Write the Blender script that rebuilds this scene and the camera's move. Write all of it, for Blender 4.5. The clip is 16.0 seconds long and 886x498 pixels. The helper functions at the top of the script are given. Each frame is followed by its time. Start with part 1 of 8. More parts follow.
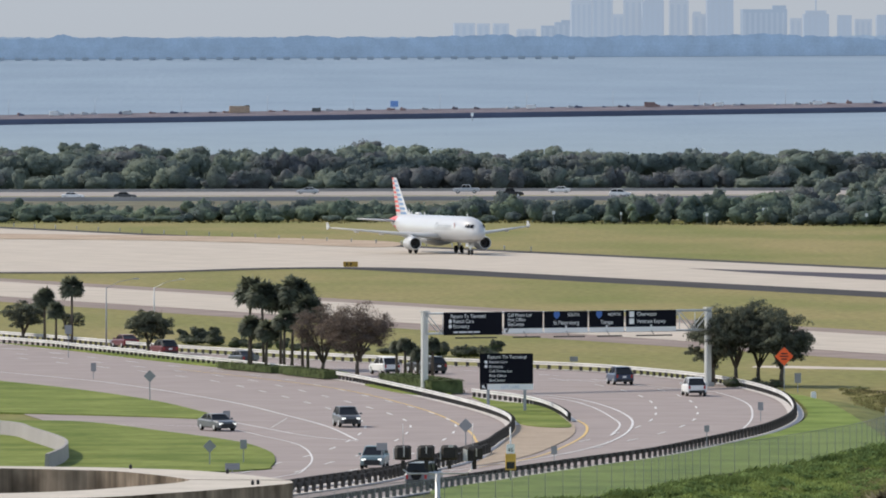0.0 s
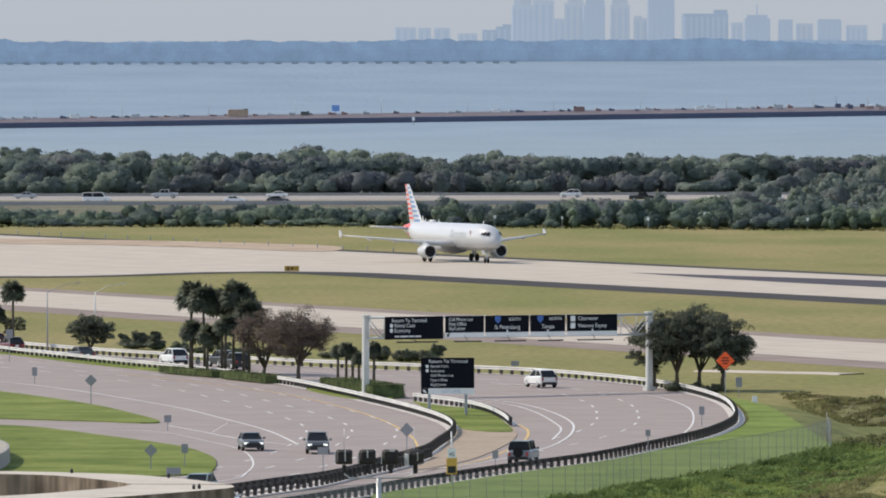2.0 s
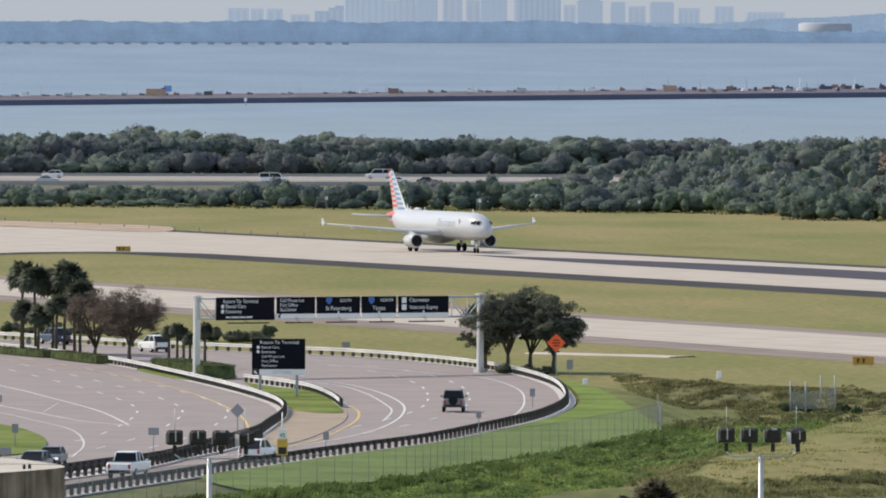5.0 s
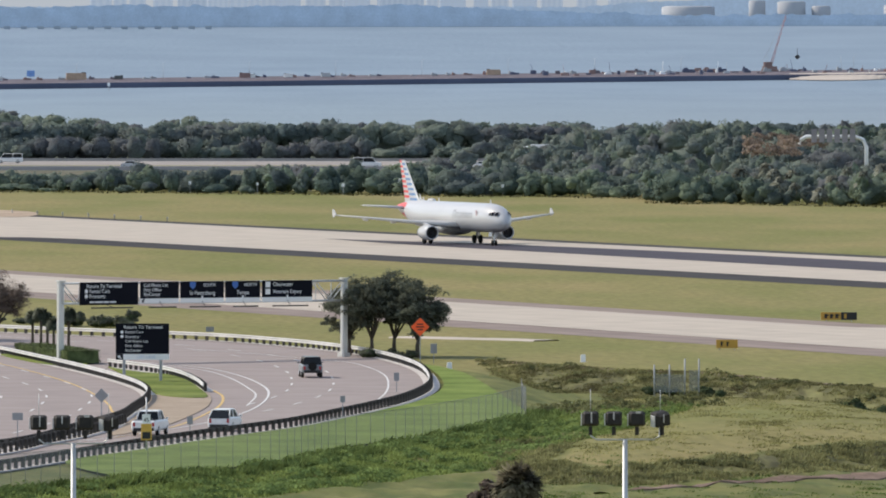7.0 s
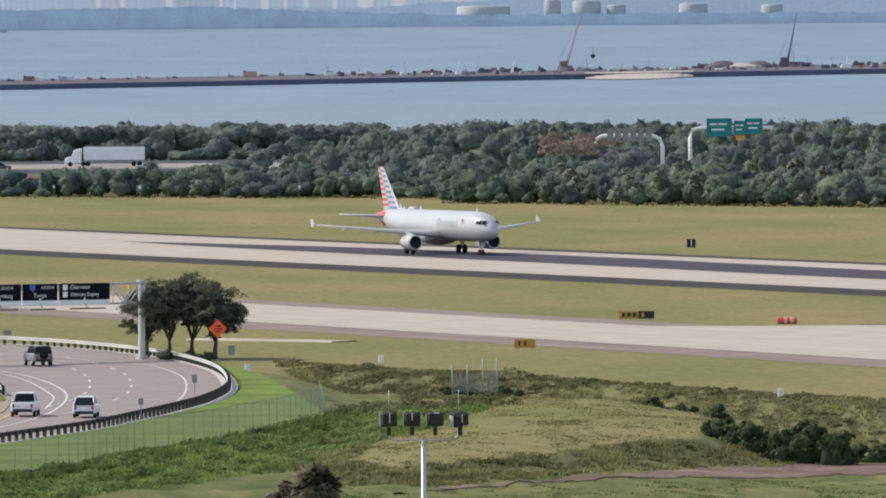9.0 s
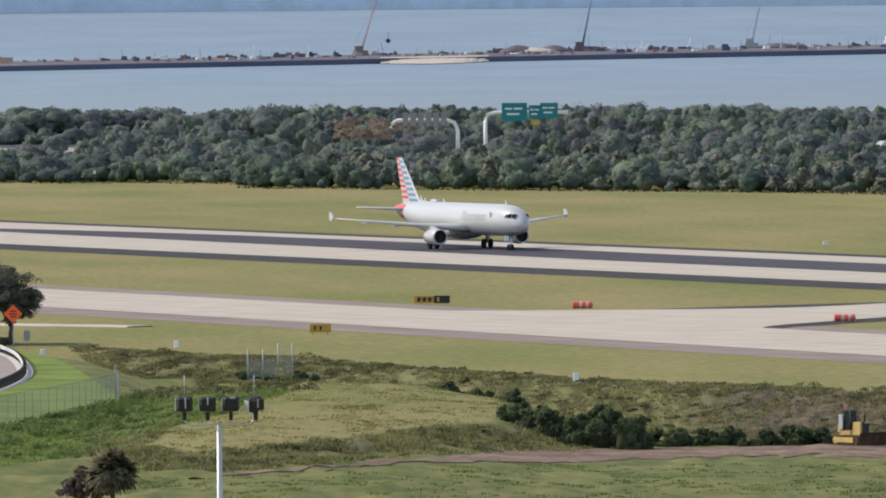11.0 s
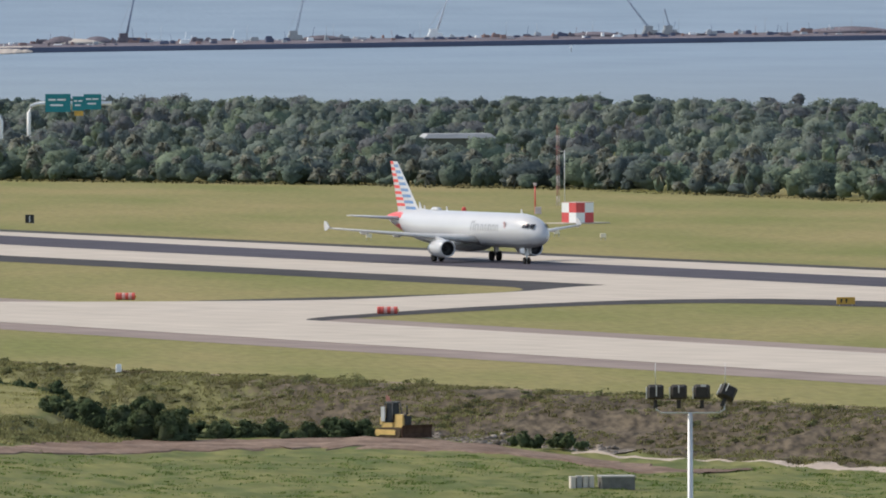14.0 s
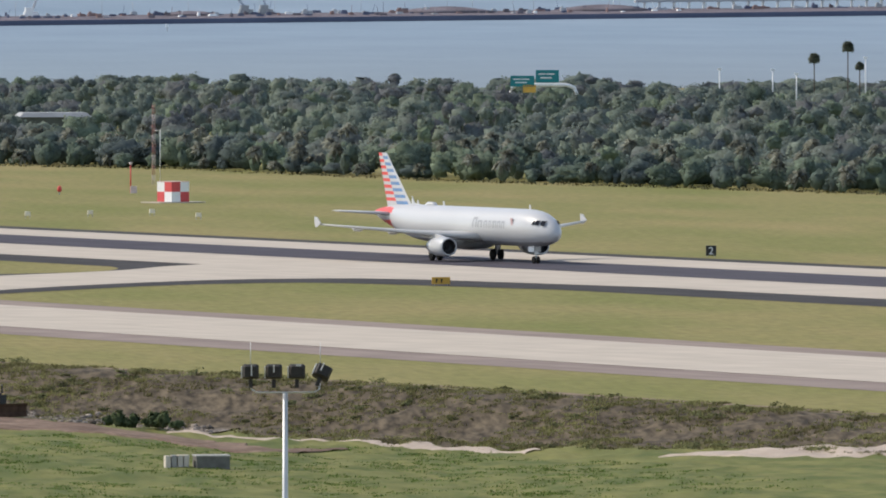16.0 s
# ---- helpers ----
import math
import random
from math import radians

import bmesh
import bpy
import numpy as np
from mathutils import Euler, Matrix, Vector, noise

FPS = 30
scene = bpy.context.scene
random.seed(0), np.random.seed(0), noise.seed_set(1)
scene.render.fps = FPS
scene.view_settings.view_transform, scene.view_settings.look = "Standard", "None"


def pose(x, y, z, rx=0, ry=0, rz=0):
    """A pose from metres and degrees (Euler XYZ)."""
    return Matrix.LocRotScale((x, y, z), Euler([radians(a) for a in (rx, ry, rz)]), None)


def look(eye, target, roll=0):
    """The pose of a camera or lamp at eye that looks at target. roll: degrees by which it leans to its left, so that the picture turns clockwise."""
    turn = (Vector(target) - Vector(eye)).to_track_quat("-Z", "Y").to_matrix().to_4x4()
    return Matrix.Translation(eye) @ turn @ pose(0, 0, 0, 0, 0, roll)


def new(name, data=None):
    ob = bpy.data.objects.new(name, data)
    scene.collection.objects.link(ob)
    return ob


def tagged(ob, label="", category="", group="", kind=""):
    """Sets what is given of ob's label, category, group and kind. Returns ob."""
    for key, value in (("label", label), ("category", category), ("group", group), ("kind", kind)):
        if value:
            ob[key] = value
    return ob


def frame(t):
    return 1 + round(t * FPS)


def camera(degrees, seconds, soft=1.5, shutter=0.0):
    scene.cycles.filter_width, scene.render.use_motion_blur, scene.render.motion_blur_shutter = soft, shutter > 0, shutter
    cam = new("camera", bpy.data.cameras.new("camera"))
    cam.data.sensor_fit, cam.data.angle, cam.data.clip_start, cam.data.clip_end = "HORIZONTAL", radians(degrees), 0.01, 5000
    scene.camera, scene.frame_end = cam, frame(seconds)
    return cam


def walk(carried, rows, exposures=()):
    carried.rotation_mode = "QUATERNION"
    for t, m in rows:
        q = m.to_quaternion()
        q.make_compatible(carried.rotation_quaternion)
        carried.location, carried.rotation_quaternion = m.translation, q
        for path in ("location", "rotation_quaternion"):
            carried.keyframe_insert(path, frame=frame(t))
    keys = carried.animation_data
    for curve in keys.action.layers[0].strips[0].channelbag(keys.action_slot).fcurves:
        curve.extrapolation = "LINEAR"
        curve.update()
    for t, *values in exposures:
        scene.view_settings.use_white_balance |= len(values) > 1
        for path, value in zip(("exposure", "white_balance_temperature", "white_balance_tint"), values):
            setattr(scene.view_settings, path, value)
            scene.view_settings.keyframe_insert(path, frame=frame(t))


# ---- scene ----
# the camera stands on a car park roof and pans to the right: seconds, bearing, tilt, lean
H = 32.0
cam = camera(4.4900, 16.0, soft=1.9)
PAN = [
    (0.0, 0.0000, -1.0313, 0.1500),
    (0.5, 0.0725, -1.0282, 0.0907),
    (1.0, 0.1399, -1.0044, 0.1199),
    (1.5, 0.2108, -0.9975, 0.1747),
    (2.0, 0.2983, -1.0102, 0.1430),
    (2.5, 0.4255, -1.0074, 0.1754),
    (3.0, 0.5733, -0.9947, 0.1103),
    (3.5, 0.7057, -1.0004, -0.0308),
    (4.0, 0.8309, -1.0284, -0.1139),
    (6.5, 1.6835, -1.1815, -0.0368),
    (7.0, 1.8442, -1.1843, -0.0045),
    (7.5, 2.0539, -1.1557, 0.0958),
    (8.0, 2.2976, -1.1497, 0.2512),
    (8.5, 2.5765, -1.1646, 0.2768),
    (9.0, 2.8731, -1.1831, 0.3914),
    (11.5, 4.2150, -1.2901, 0.4442),
    (12.0, 4.5613, -1.3091, 0.4733),
    (12.5, 4.9080, -1.3129, 0.4664),
    (13.0, 5.2802, -1.3197, 0.4145),
    (13.5, 5.7413, -1.3159, 0.3201),
    (14.0, 6.2269, -1.3223, 0.1758),
    (14.5, 6.6826, -1.3496, 0.0927),
    (15.0, 7.1235, -1.3641, 0.0761),
    (15.5, 7.6632, -1.3864, 0.0091),
    (16.0, 8.2784, -1.4296, -0.0100),
]
walk(cam, [(t, pose(0, 0, H, 90 + tilt, 0, -bearing) @ pose(0, 0, 0, 0, 0, -lean)) for t, bearing, tilt, lean in PAN])

# ---- light: winter morning sun from the left and slightly ahead ----
SUN_BEARING, SUN_HEIGHT = -62.0, 40.0
world = bpy.data.worlds.new("world")
scene.world = world
world.use_nodes = True
wn = world.node_tree
sky = wn.nodes.new("ShaderNodeTexSky")
sky.sky_type, sky.sun_disc = "NISHITA", False
sky.sun_elevation, sky.sun_rotation = radians(SUN_HEIGHT), radians(SUN_BEARING)
sky.dust_density, sky.air_density, sky.ozone_density = 0.25, 1.0, 2.0
milk = wn.nodes.new("ShaderNodeHueSaturation")
milk.inputs["Saturation"].default_value = 0.72
wn.links.new(sky.outputs[0], milk.inputs["Color"])
wn.links.new(milk.outputs[0], wn.nodes["Background"].inputs[0])
wn.nodes["Background"].inputs[1].default_value = 0.185
sun = new("sun", bpy.data.lights.new("sun", "SUN"))
sun.data.energy, sun.data.angle, sun.data.color = 3.9, radians(0.6), (1.0, 0.89, 0.74)
sb, sh = radians(SUN_BEARING), radians(SUN_HEIGHT)
sun.matrix_world = look((math.sin(sb) * math.cos(sh) * 100, math.cos(sb) * math.cos(sh) * 100, math.sin(sh) * 100), (0, 0, 0))
scene.view_settings.exposure = 0.06

# ---- materials ----
MATS = {}


def mat(name, base, rough=0.7, vary=0.15, size=1.0, fine=0.0, metal=0.0, bump=0.0, per=0.0, coat=0.0, detail=4.0, tint=None, glow=None, thin=0.0):
    """A surface: base colour, mottled at a coarse scale (size in metres) and a fine one; per: change from piece to piece."""
    if name in MATS:
        return MATS[name]
    m = bpy.data.materials.new(name)
    m.use_nodes = True
    nt, b = m.node_tree, m.node_tree.nodes["Principled BSDF"]
    L, N = nt.links.new, nt.nodes.new
    b.inputs["Roughness"].default_value, b.inputs["Metallic"].default_value = rough, metal
    b.inputs["Coat Weight"].default_value = coat
    b.inputs["Specular IOR Level"].default_value = 0.06 if rough >= 0.8 else 0.4
    co = N("ShaderNodeTexCoord")
    n1 = N("ShaderNodeTexNoise")
    n1.inputs["Scale"].default_value, n1.inputs["Detail"].default_value = 1.0 / size, detail
    L(co.outputs["Object"], n1.inputs["Vector"])
    ramp = N("ShaderNodeValToRGB")
    dark = [c * (1 - vary) for c in base]
    light = [min(1, c * (1 + vary)) for c in (tint or base)]
    ramp.color_ramp.elements[0].position, ramp.color_ramp.elements[1].position = 0.3, 0.7
    ramp.color_ramp.elements[0].color, ramp.color_ramp.elements[1].color = (*dark, 1), (*light, 1)
    L(n1.outputs[0], ramp.inputs[0])
    out = ramp.outputs[0]
    if fine:
        n2 = N("ShaderNodeTexNoise")
        n2.inputs["Scale"].default_value, n2.inputs["Detail"].default_value = 9.0 / size, 3
        L(co.outputs["Object"], n2.inputs["Vector"])
        mp = N("ShaderNodeMapRange")
        mp.inputs[1].default_value, mp.inputs[2].default_value = 0.3, 0.7
        mp.inputs[3].default_value, mp.inputs[4].default_value = 1 - fine, 1 + fine
        L(n2.outputs[0], mp.inputs[0])
        mx = N("ShaderNodeVectorMath")
        mx.operation = "SCALE"
        L(out, mx.inputs[0]), L(mp.outputs[0], mx.inputs["Scale"])
        out = mx.outputs[0]
    if per:
        ge = N("ShaderNodeNewGeometry")
        mp = N("ShaderNodeMapRange")
        mp.inputs[3].default_value, mp.inputs[4].default_value = 1 - per, 1 + per
        L(ge.outputs["Random Per Island"], mp.inputs[0])
        mx = N("ShaderNodeVectorMath")
        mx.operation = "SCALE"
        L(out, mx.inputs[0]), L(mp.outputs[0], mx.inputs["Scale"])
        out = mx.outputs[0]
    L(out, b.inputs["Base Color"])
    if bump:
        bp = N("ShaderNodeBump")
        bp.inputs["Distance"].default_value = bump
        L((n2 if fine else n1).outputs[0], bp.inputs["Height"])
        L(bp.outputs[0], b.inputs["Normal"])
    if glow:
        b.inputs["Emission Color"].default_value, b.inputs["Emission Strength"].default_value = (*glow[:3], 1), glow[3]
    if thin:
        let_through(m, thin)
    MATS[name] = m
    return m


def let_through(m, share):
    """Thin leaves: a share of the light passes through them."""
    nt, b = m.node_tree, m.node_tree.nodes["Principled BSDF"]
    tr, mx = nt.nodes.new("ShaderNodeBsdfTranslucent"), nt.nodes.new("ShaderNodeMixShader")
    mx.inputs[0].default_value = share
    nt.links.new(b.inputs["Base Color"].links[0].from_socket, tr.inputs[0])
    nt.links.new(b.outputs[0], mx.inputs[1]), nt.links.new(tr.outputs[0], mx.inputs[2])
    nt.links.new(mx.outputs[0], nt.nodes["Material Output"].inputs[0])


def stretched(name, base, rough, along, across, vary, streak, tint=None, up=1.0):
    """Paving worn in long streaks that run with the object's x axis."""
    m = mat(name, base, rough, vary, across * 4, tint=tint)
    nt, b = m.node_tree, m.node_tree.nodes["Principled BSDF"]
    L, N = nt.links.new, nt.nodes.new
    co, mp, n = N("ShaderNodeTexCoord"), N("ShaderNodeMapping"), N("ShaderNodeTexNoise")
    mp.inputs["Scale"].default_value = (1 / along, 1 / across, up)
    n.inputs["Scale"].default_value, n.inputs["Detail"].default_value = 1.0, 3
    L(co.outputs["Object"], mp.inputs[0]), L(mp.outputs[0], n.inputs["Vector"])
    r = N("ShaderNodeMapRange")
    r.inputs[1].default_value, r.inputs[2].default_value = 0.3, 0.7
    r.inputs[3].default_value, r.inputs[4].default_value = 1 - streak, 1 + streak
    L(n.outputs[0], r.inputs[0])
    mx = N("ShaderNodeVectorMath")
    mx.operation = "SCALE"
    old = b.inputs["Base Color"].links[0].from_socket
    L(old, mx.inputs[0]), L(r.outputs[0], mx.inputs["Scale"]), L(mx.outputs[0], b.inputs["Base Color"])
    return m


GRASS = mat("mown_grass", (0.155, 0.155, 0.048), 0.95, 0.22, 45, 0.12, tint=(0.20, 0.185, 0.065))
LAWN = mat("bright_lawn", (0.125, 0.175, 0.036), 0.95, 0.22, 9, 0.16, tint=(0.175, 0.20, 0.055))
CONCRETE = stretched("runway_concrete", (0.475, 0.418, 0.350), 0.85, 60, 1.5, 0.08, 0.07)
RUBBER = stretched("tyre_rubber_asphalt", (0.074, 0.067, 0.080), 0.8, 70, 1.2, 0.15, 0.15)
SHOULDER = stretched("dark_asphalt", (0.057, 0.053, 0.053), 0.85, 40, 1.5, 0.2, 0.1)
TAXI_SHOULDER = stretched("old_brown_asphalt", (0.26, 0.21, 0.185), 0.9, 40, 2.0, 0.12, 0.1)
ASPHALT = stretched("road_surface", (0.315, 0.268, 0.25), 0.85, 20, 1.2, 0.08, 0.07)
GORE = mat("tan_pavers", (0.36, 0.29, 0.22), 0.9, 0.1, 4, 0.08)
PAINT = mat("road_paint", (0.64, 0.62, 0.60), 0.7, 0.1, 2)
YELLOW_PAINT = mat("yellow_road_paint", (0.62, 0.42, 0.14), 0.7, 0.12, 2)
STEEL = mat("galvanised_steel", (0.55, 0.56, 0.56), 0.45, 0.1, 1.5, metal=0.3)
RAIL_STEEL = mat("weathered_rail_steel", (0.50, 0.49, 0.47), 0.6, 0.15, 3, metal=0.1)
POST_WOOD = mat("dark_timber_post", (0.07, 0.065, 0.06), 0.9, 0.2, 0.4)
WHITE = mat("white_paint", (0.8, 0.8, 0.79), 0.4, 0.04, 2)
PLANE_WHITE = mat("silver_mica_paint", (0.475, 0.478, 0.482), 0.38, 0.03, 5, coat=0.2)
GREY = mat("mid_grey_metal", (0.32, 0.33, 0.34), 0.5, 0.08, 1, metal=0.2)
DARK = mat("near_black", (0.018, 0.018, 0.02), 0.5, 0.15, 0.6)
BLACKSIGN = mat("black_sign_sheet", (0.010, 0.011, 0.016), 0.9, 0.1, 2)
GREENSIGN = mat("green_sign_sheet", (0.012, 0.21, 0.23), 0.5, 0.08, 2)
BLUE = mat("shield_blue", (0.05, 0.14, 0.42), 0.5, 0.06, 1)
TAIL_BLUE = mat("tail_blue", (0.10, 0.20, 0.38), 0.35, 0.04, 1, coat=0.3)
RED = mat("signal_red", (0.62, 0.06, 0.05), 0.45, 0.08, 1)
ORANGE = mat("fluorescent_orange", (0.95, 0.13, 0.03), 0.6, 0.04, 1)
YELLOW = mat("machine_yellow", (0.62, 0.37, 0.07), 0.6, 0.15, 0.7)
GLASS = mat("dark_window_glass", (0.012, 0.014, 0.017), 0.3, 0.05, 1)
GLASS.node_tree.nodes["Principled BSDF"].inputs["Specular IOR Level"].default_value = 0.2
RUBBERTYRE = mat("tyre_rubber", (0.02, 0.02, 0.02), 0.85, 0.1, 0.3)
CLEAN_CONCRETE = mat("pale_cast_concrete", (0.52, 0.47, 0.40), 0.85, 0.1, 3, 0.06)
STAINED = stretched("streaked_concrete", (0.12, 0.092, 0.070), 0.9, 0.5, 0.5, 0.35, 0.5, tint=(0.20, 0.16, 0.125), up=0.12)
BARK = mat("grey_bark", (0.10, 0.085, 0.07), 0.95, 0.2, 0.4)
LEAF = mat("oak_leaves", (0.102, 0.114, 0.088), 0.95, 0.25, 1.2, per=0.2, tint=(0.142, 0.154, 0.112), thin=0.4)
PALMLEAF = mat("palm_fronds", (0.080, 0.096, 0.066), 0.7, 0.25, 0.8, per=0.3, tint=(0.125, 0.145, 0.10), thin=0.4)
BARETWIG = mat("bare_twigs", (0.15, 0.12, 0.10), 0.95, 0.25, 1.0, per=0.3, thin=0.3)
WOODPALM = mat("wild_palm_fronds", (0.17, 0.185, 0.155), 0.9, 0.25, 5, per=0.3, tint=(0.25, 0.26, 0.22), thin=0.35)
SCRUB = mat("rough_grass_tufts", (0.19, 0.185, 0.08), 0.95, 0.3, 5, per=0.25, tint=(0.27, 0.27, 0.11), thin=0.4)
# distance haze of the far shore is put into a blue, glowing colour
HAZE_TREES = mat("far_shore_haze_glow", (0.185, 0.245, 0.315), 1.0, 0.2, 7, fine=0.1, glow=(0.19, 0.265, 0.375, 0.6))
HAZE_PALE = mat("far_tank_pale", (0.42, 0.43, 0.45), 1.0, 0.05, 20)
# causeway colours lifted and blued to carry the haze in front of them
SEAWALL = mat("seawall_dark", (0.105, 0.118, 0.172), 0.9, 0.15, 25)
CAUSEWAY = mat("causeway_soil", (0.155, 0.138, 0.155), 0.95, 0.25, 10, 0.2)
SAND = mat("pale_sand", (0.52, 0.46, 0.40), 0.95, 0.1, 14)



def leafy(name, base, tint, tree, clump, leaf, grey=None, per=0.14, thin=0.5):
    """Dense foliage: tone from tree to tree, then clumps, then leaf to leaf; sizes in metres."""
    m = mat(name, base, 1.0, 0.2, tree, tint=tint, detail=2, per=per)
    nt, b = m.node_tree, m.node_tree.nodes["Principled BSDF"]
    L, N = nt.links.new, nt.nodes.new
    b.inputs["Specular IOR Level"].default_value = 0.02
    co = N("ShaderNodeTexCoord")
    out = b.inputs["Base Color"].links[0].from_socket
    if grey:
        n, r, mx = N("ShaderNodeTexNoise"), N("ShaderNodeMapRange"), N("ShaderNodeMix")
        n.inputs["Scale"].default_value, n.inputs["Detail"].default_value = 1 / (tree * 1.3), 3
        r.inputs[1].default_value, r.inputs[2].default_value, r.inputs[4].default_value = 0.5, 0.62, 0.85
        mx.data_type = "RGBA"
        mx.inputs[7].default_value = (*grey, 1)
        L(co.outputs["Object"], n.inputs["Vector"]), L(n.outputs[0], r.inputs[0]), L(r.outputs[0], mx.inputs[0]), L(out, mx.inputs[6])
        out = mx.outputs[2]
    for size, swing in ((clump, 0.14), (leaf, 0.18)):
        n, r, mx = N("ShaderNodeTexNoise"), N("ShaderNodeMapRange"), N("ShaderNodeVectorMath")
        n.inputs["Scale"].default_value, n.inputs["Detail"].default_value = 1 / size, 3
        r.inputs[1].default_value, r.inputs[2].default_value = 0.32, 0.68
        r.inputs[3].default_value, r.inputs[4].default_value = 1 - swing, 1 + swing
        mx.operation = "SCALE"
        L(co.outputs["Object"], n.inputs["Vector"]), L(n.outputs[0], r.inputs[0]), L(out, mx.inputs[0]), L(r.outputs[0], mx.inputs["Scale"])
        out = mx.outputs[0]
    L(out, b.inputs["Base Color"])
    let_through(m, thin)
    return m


# ---- builders ----


class Build:
    """Collects faces of one mesh."""

    def __init__(self):
        self.v, self.f, self.m, self.s = [], [], [], []

    def face(self, pts, mi=0, smooth=False):
        n = len(self.v)
        self.v += [tuple(p) for p in pts]
        self.f.append(tuple(range(n, n + len(pts)))), self.m.append(mi), self.s.append(smooth)

    def box(self, c, s, mi=0, rz=0.0, taper=1.0, cham=0.0):
        """A box of size s round c, its edges along z chamfered by cham and its top drawn in by taper."""
        x, y, z = (a / 2 for a in s)
        k = min(cham, x * 0.9, y * 0.9)
        ring = [(-x + k, -y), (x - k, -y), (x, -y + k), (x, y - k), (x - k, y), (-x + k, y), (-x, y - k), (-x, -y + k)] if k else [(-x, -y), (x, -y), (x, y), (-x, y)]
        ca, sa, n, b = math.cos(rz), math.sin(rz), len(ring), len(self.v)
        for zz, t in ((-z, 1), (z, taper)):
            self.v += [(c[0] + (p * ca - q * sa) * t, c[1] + (p * sa + q * ca) * t, c[2] + zz) for p, q in ring]
        for i in range(n):
            j = (i + 1) % n
            self.f.append((b + i, b + j, b + n + j, b + n + i))
        self.f += [tuple(b + n - 1 - i for i in range(n)), tuple(b + n + i for i in range(n))]
        self.m += [mi] * (n + 2)
        self.s += [False] * (n + 2)

    def tube(self, pts, radii, n=8, mi=0, caps=True, smooth=True, flat=1.0):
        """A round bar through pts; flat squeezes it across."""
        b, rings = len(self.v), len(pts)
        for i, p in enumerate(pts):
            p = Vector(p)
            d = (Vector(pts[min(i + 1, rings - 1)]) - Vector(pts[max(i - 1, 0)])).normalized()
            u = d.orthogonal().normalized() if abs(d.z) > 0.9 else d.cross(Vector((0, 0, 1))).normalized()
            w = d.cross(u)
            r = radii[i] if hasattr(radii, "__len__") else radii
            self.v += [tuple(p + u * (r * math.cos(a)) + w * (r * flat * math.sin(a))) for a in (2 * math.pi * k / n for k in range(n))]
        for i in range(rings - 1):
            for k in range(n):
                j = (k + 1) % n
                self.f.append((b + i * n + k, b + i * n + j, b + (i + 1) * n + j, b + (i + 1) * n + k)), self.m.append(mi), self.s.append(smooth)
        if caps:
            self.f += [tuple(b + n - 1 - k for k in range(n)), tuple(b + (rings - 1) * n + k for k in range(n))]
            self.m += [mi, mi]
            self.s += [False, False]

    def loft(self, rings, mi=0, caps=True, smooth=True):
        """Skin over closed rings of equal length; mi may be a rule of ring and place."""
        b, n = len(self.v), len(rings[0])
        for r in rings:
            self.v += [tuple(p) for p in r]
        for i in range(len(rings) - 1):
            for k in range(n):
                j = (k + 1) % n
                self.f.append((b + i * n + k, b + i * n + j, b + (i + 1) * n + j, b + (i + 1) * n + k))
                self.m.append(mi(i, k) if callable(mi) else mi), self.s.append(smooth)
        if caps:
            c = mi(0, 0) if callable(mi) else mi
            self.f += [tuple(b + n - 1 - k for k in range(n)), tuple(b + (len(rings) - 1) * n + k for k in range(n))]
            self.m += [c, c]
            self.s += [False, False]

    def mesh(self, name, mats):
        me = bpy.data.meshes.new(name)
        me.from_pydata(self.v, [], self.f)
        for m in mats if isinstance(mats, (list, tuple)) else [mats]:
            me.materials.append(m)
        me.polygons.foreach_set("material_index", self.m)
        me.polygons.foreach_set("use_smooth", self.s)
        me.update()
        return me

    def ob(self, name, mats, parent=None, label="", at=None):
        o = new(name, self.mesh(name, mats))
        if parent:
            o.parent = parent
        if at is not None:
            o.matrix_basis = at
        return tagged(o, label) if label else o


def thing(name, label, category, at, group="", kind=""):
    o = new(name)
    o.matrix_basis = at
    return tagged(o, label, category, group, kind)


def structure(o, label="", category=""):
    return tagged(o, label, category, kind="structure")


def quads(name, V, m, soft=None):
    """One mesh out of an array of loose four-cornered faces; soft: the way each leaf's light is gathered from."""
    V = np.array(V, dtype=np.float32)
    n = len(V)
    if soft is not None:
        away = (np.cross(V[:, 2] - V[:, 0], V[:, 3] - V[:, 1]) * np.asarray(soft)).sum(axis=1) < 0
        V[away] = V[away][:, ::-1]
    me = bpy.data.meshes.new(name)
    me.vertices.add(n * 4), me.loops.add(n * 4), me.polygons.add(n)
    me.vertices.foreach_set("co", V.reshape(-1))
    me.loops.foreach_set("vertex_index", np.arange(n * 4, dtype=np.int32))
    me.polygons.foreach_set("loop_start", np.arange(0, n * 4, 4, dtype=np.int32))
    me.polygons.foreach_set("loop_total", np.full(n, 4, dtype=np.int32))
    me.materials.append(m)
    me.update(calc_edges=True)
    if soft is not None:
        at = me.attributes.new("custom_normal", "FLOAT_VECTOR", "POINT")
        at.data.foreach_set("vector", np.repeat(np.asarray(soft, dtype=np.float32), 4, axis=0).reshape(-1))
    return me


def unit(a):
    return a / np.maximum(np.linalg.norm(a, axis=1), 1e-6)[:, None]


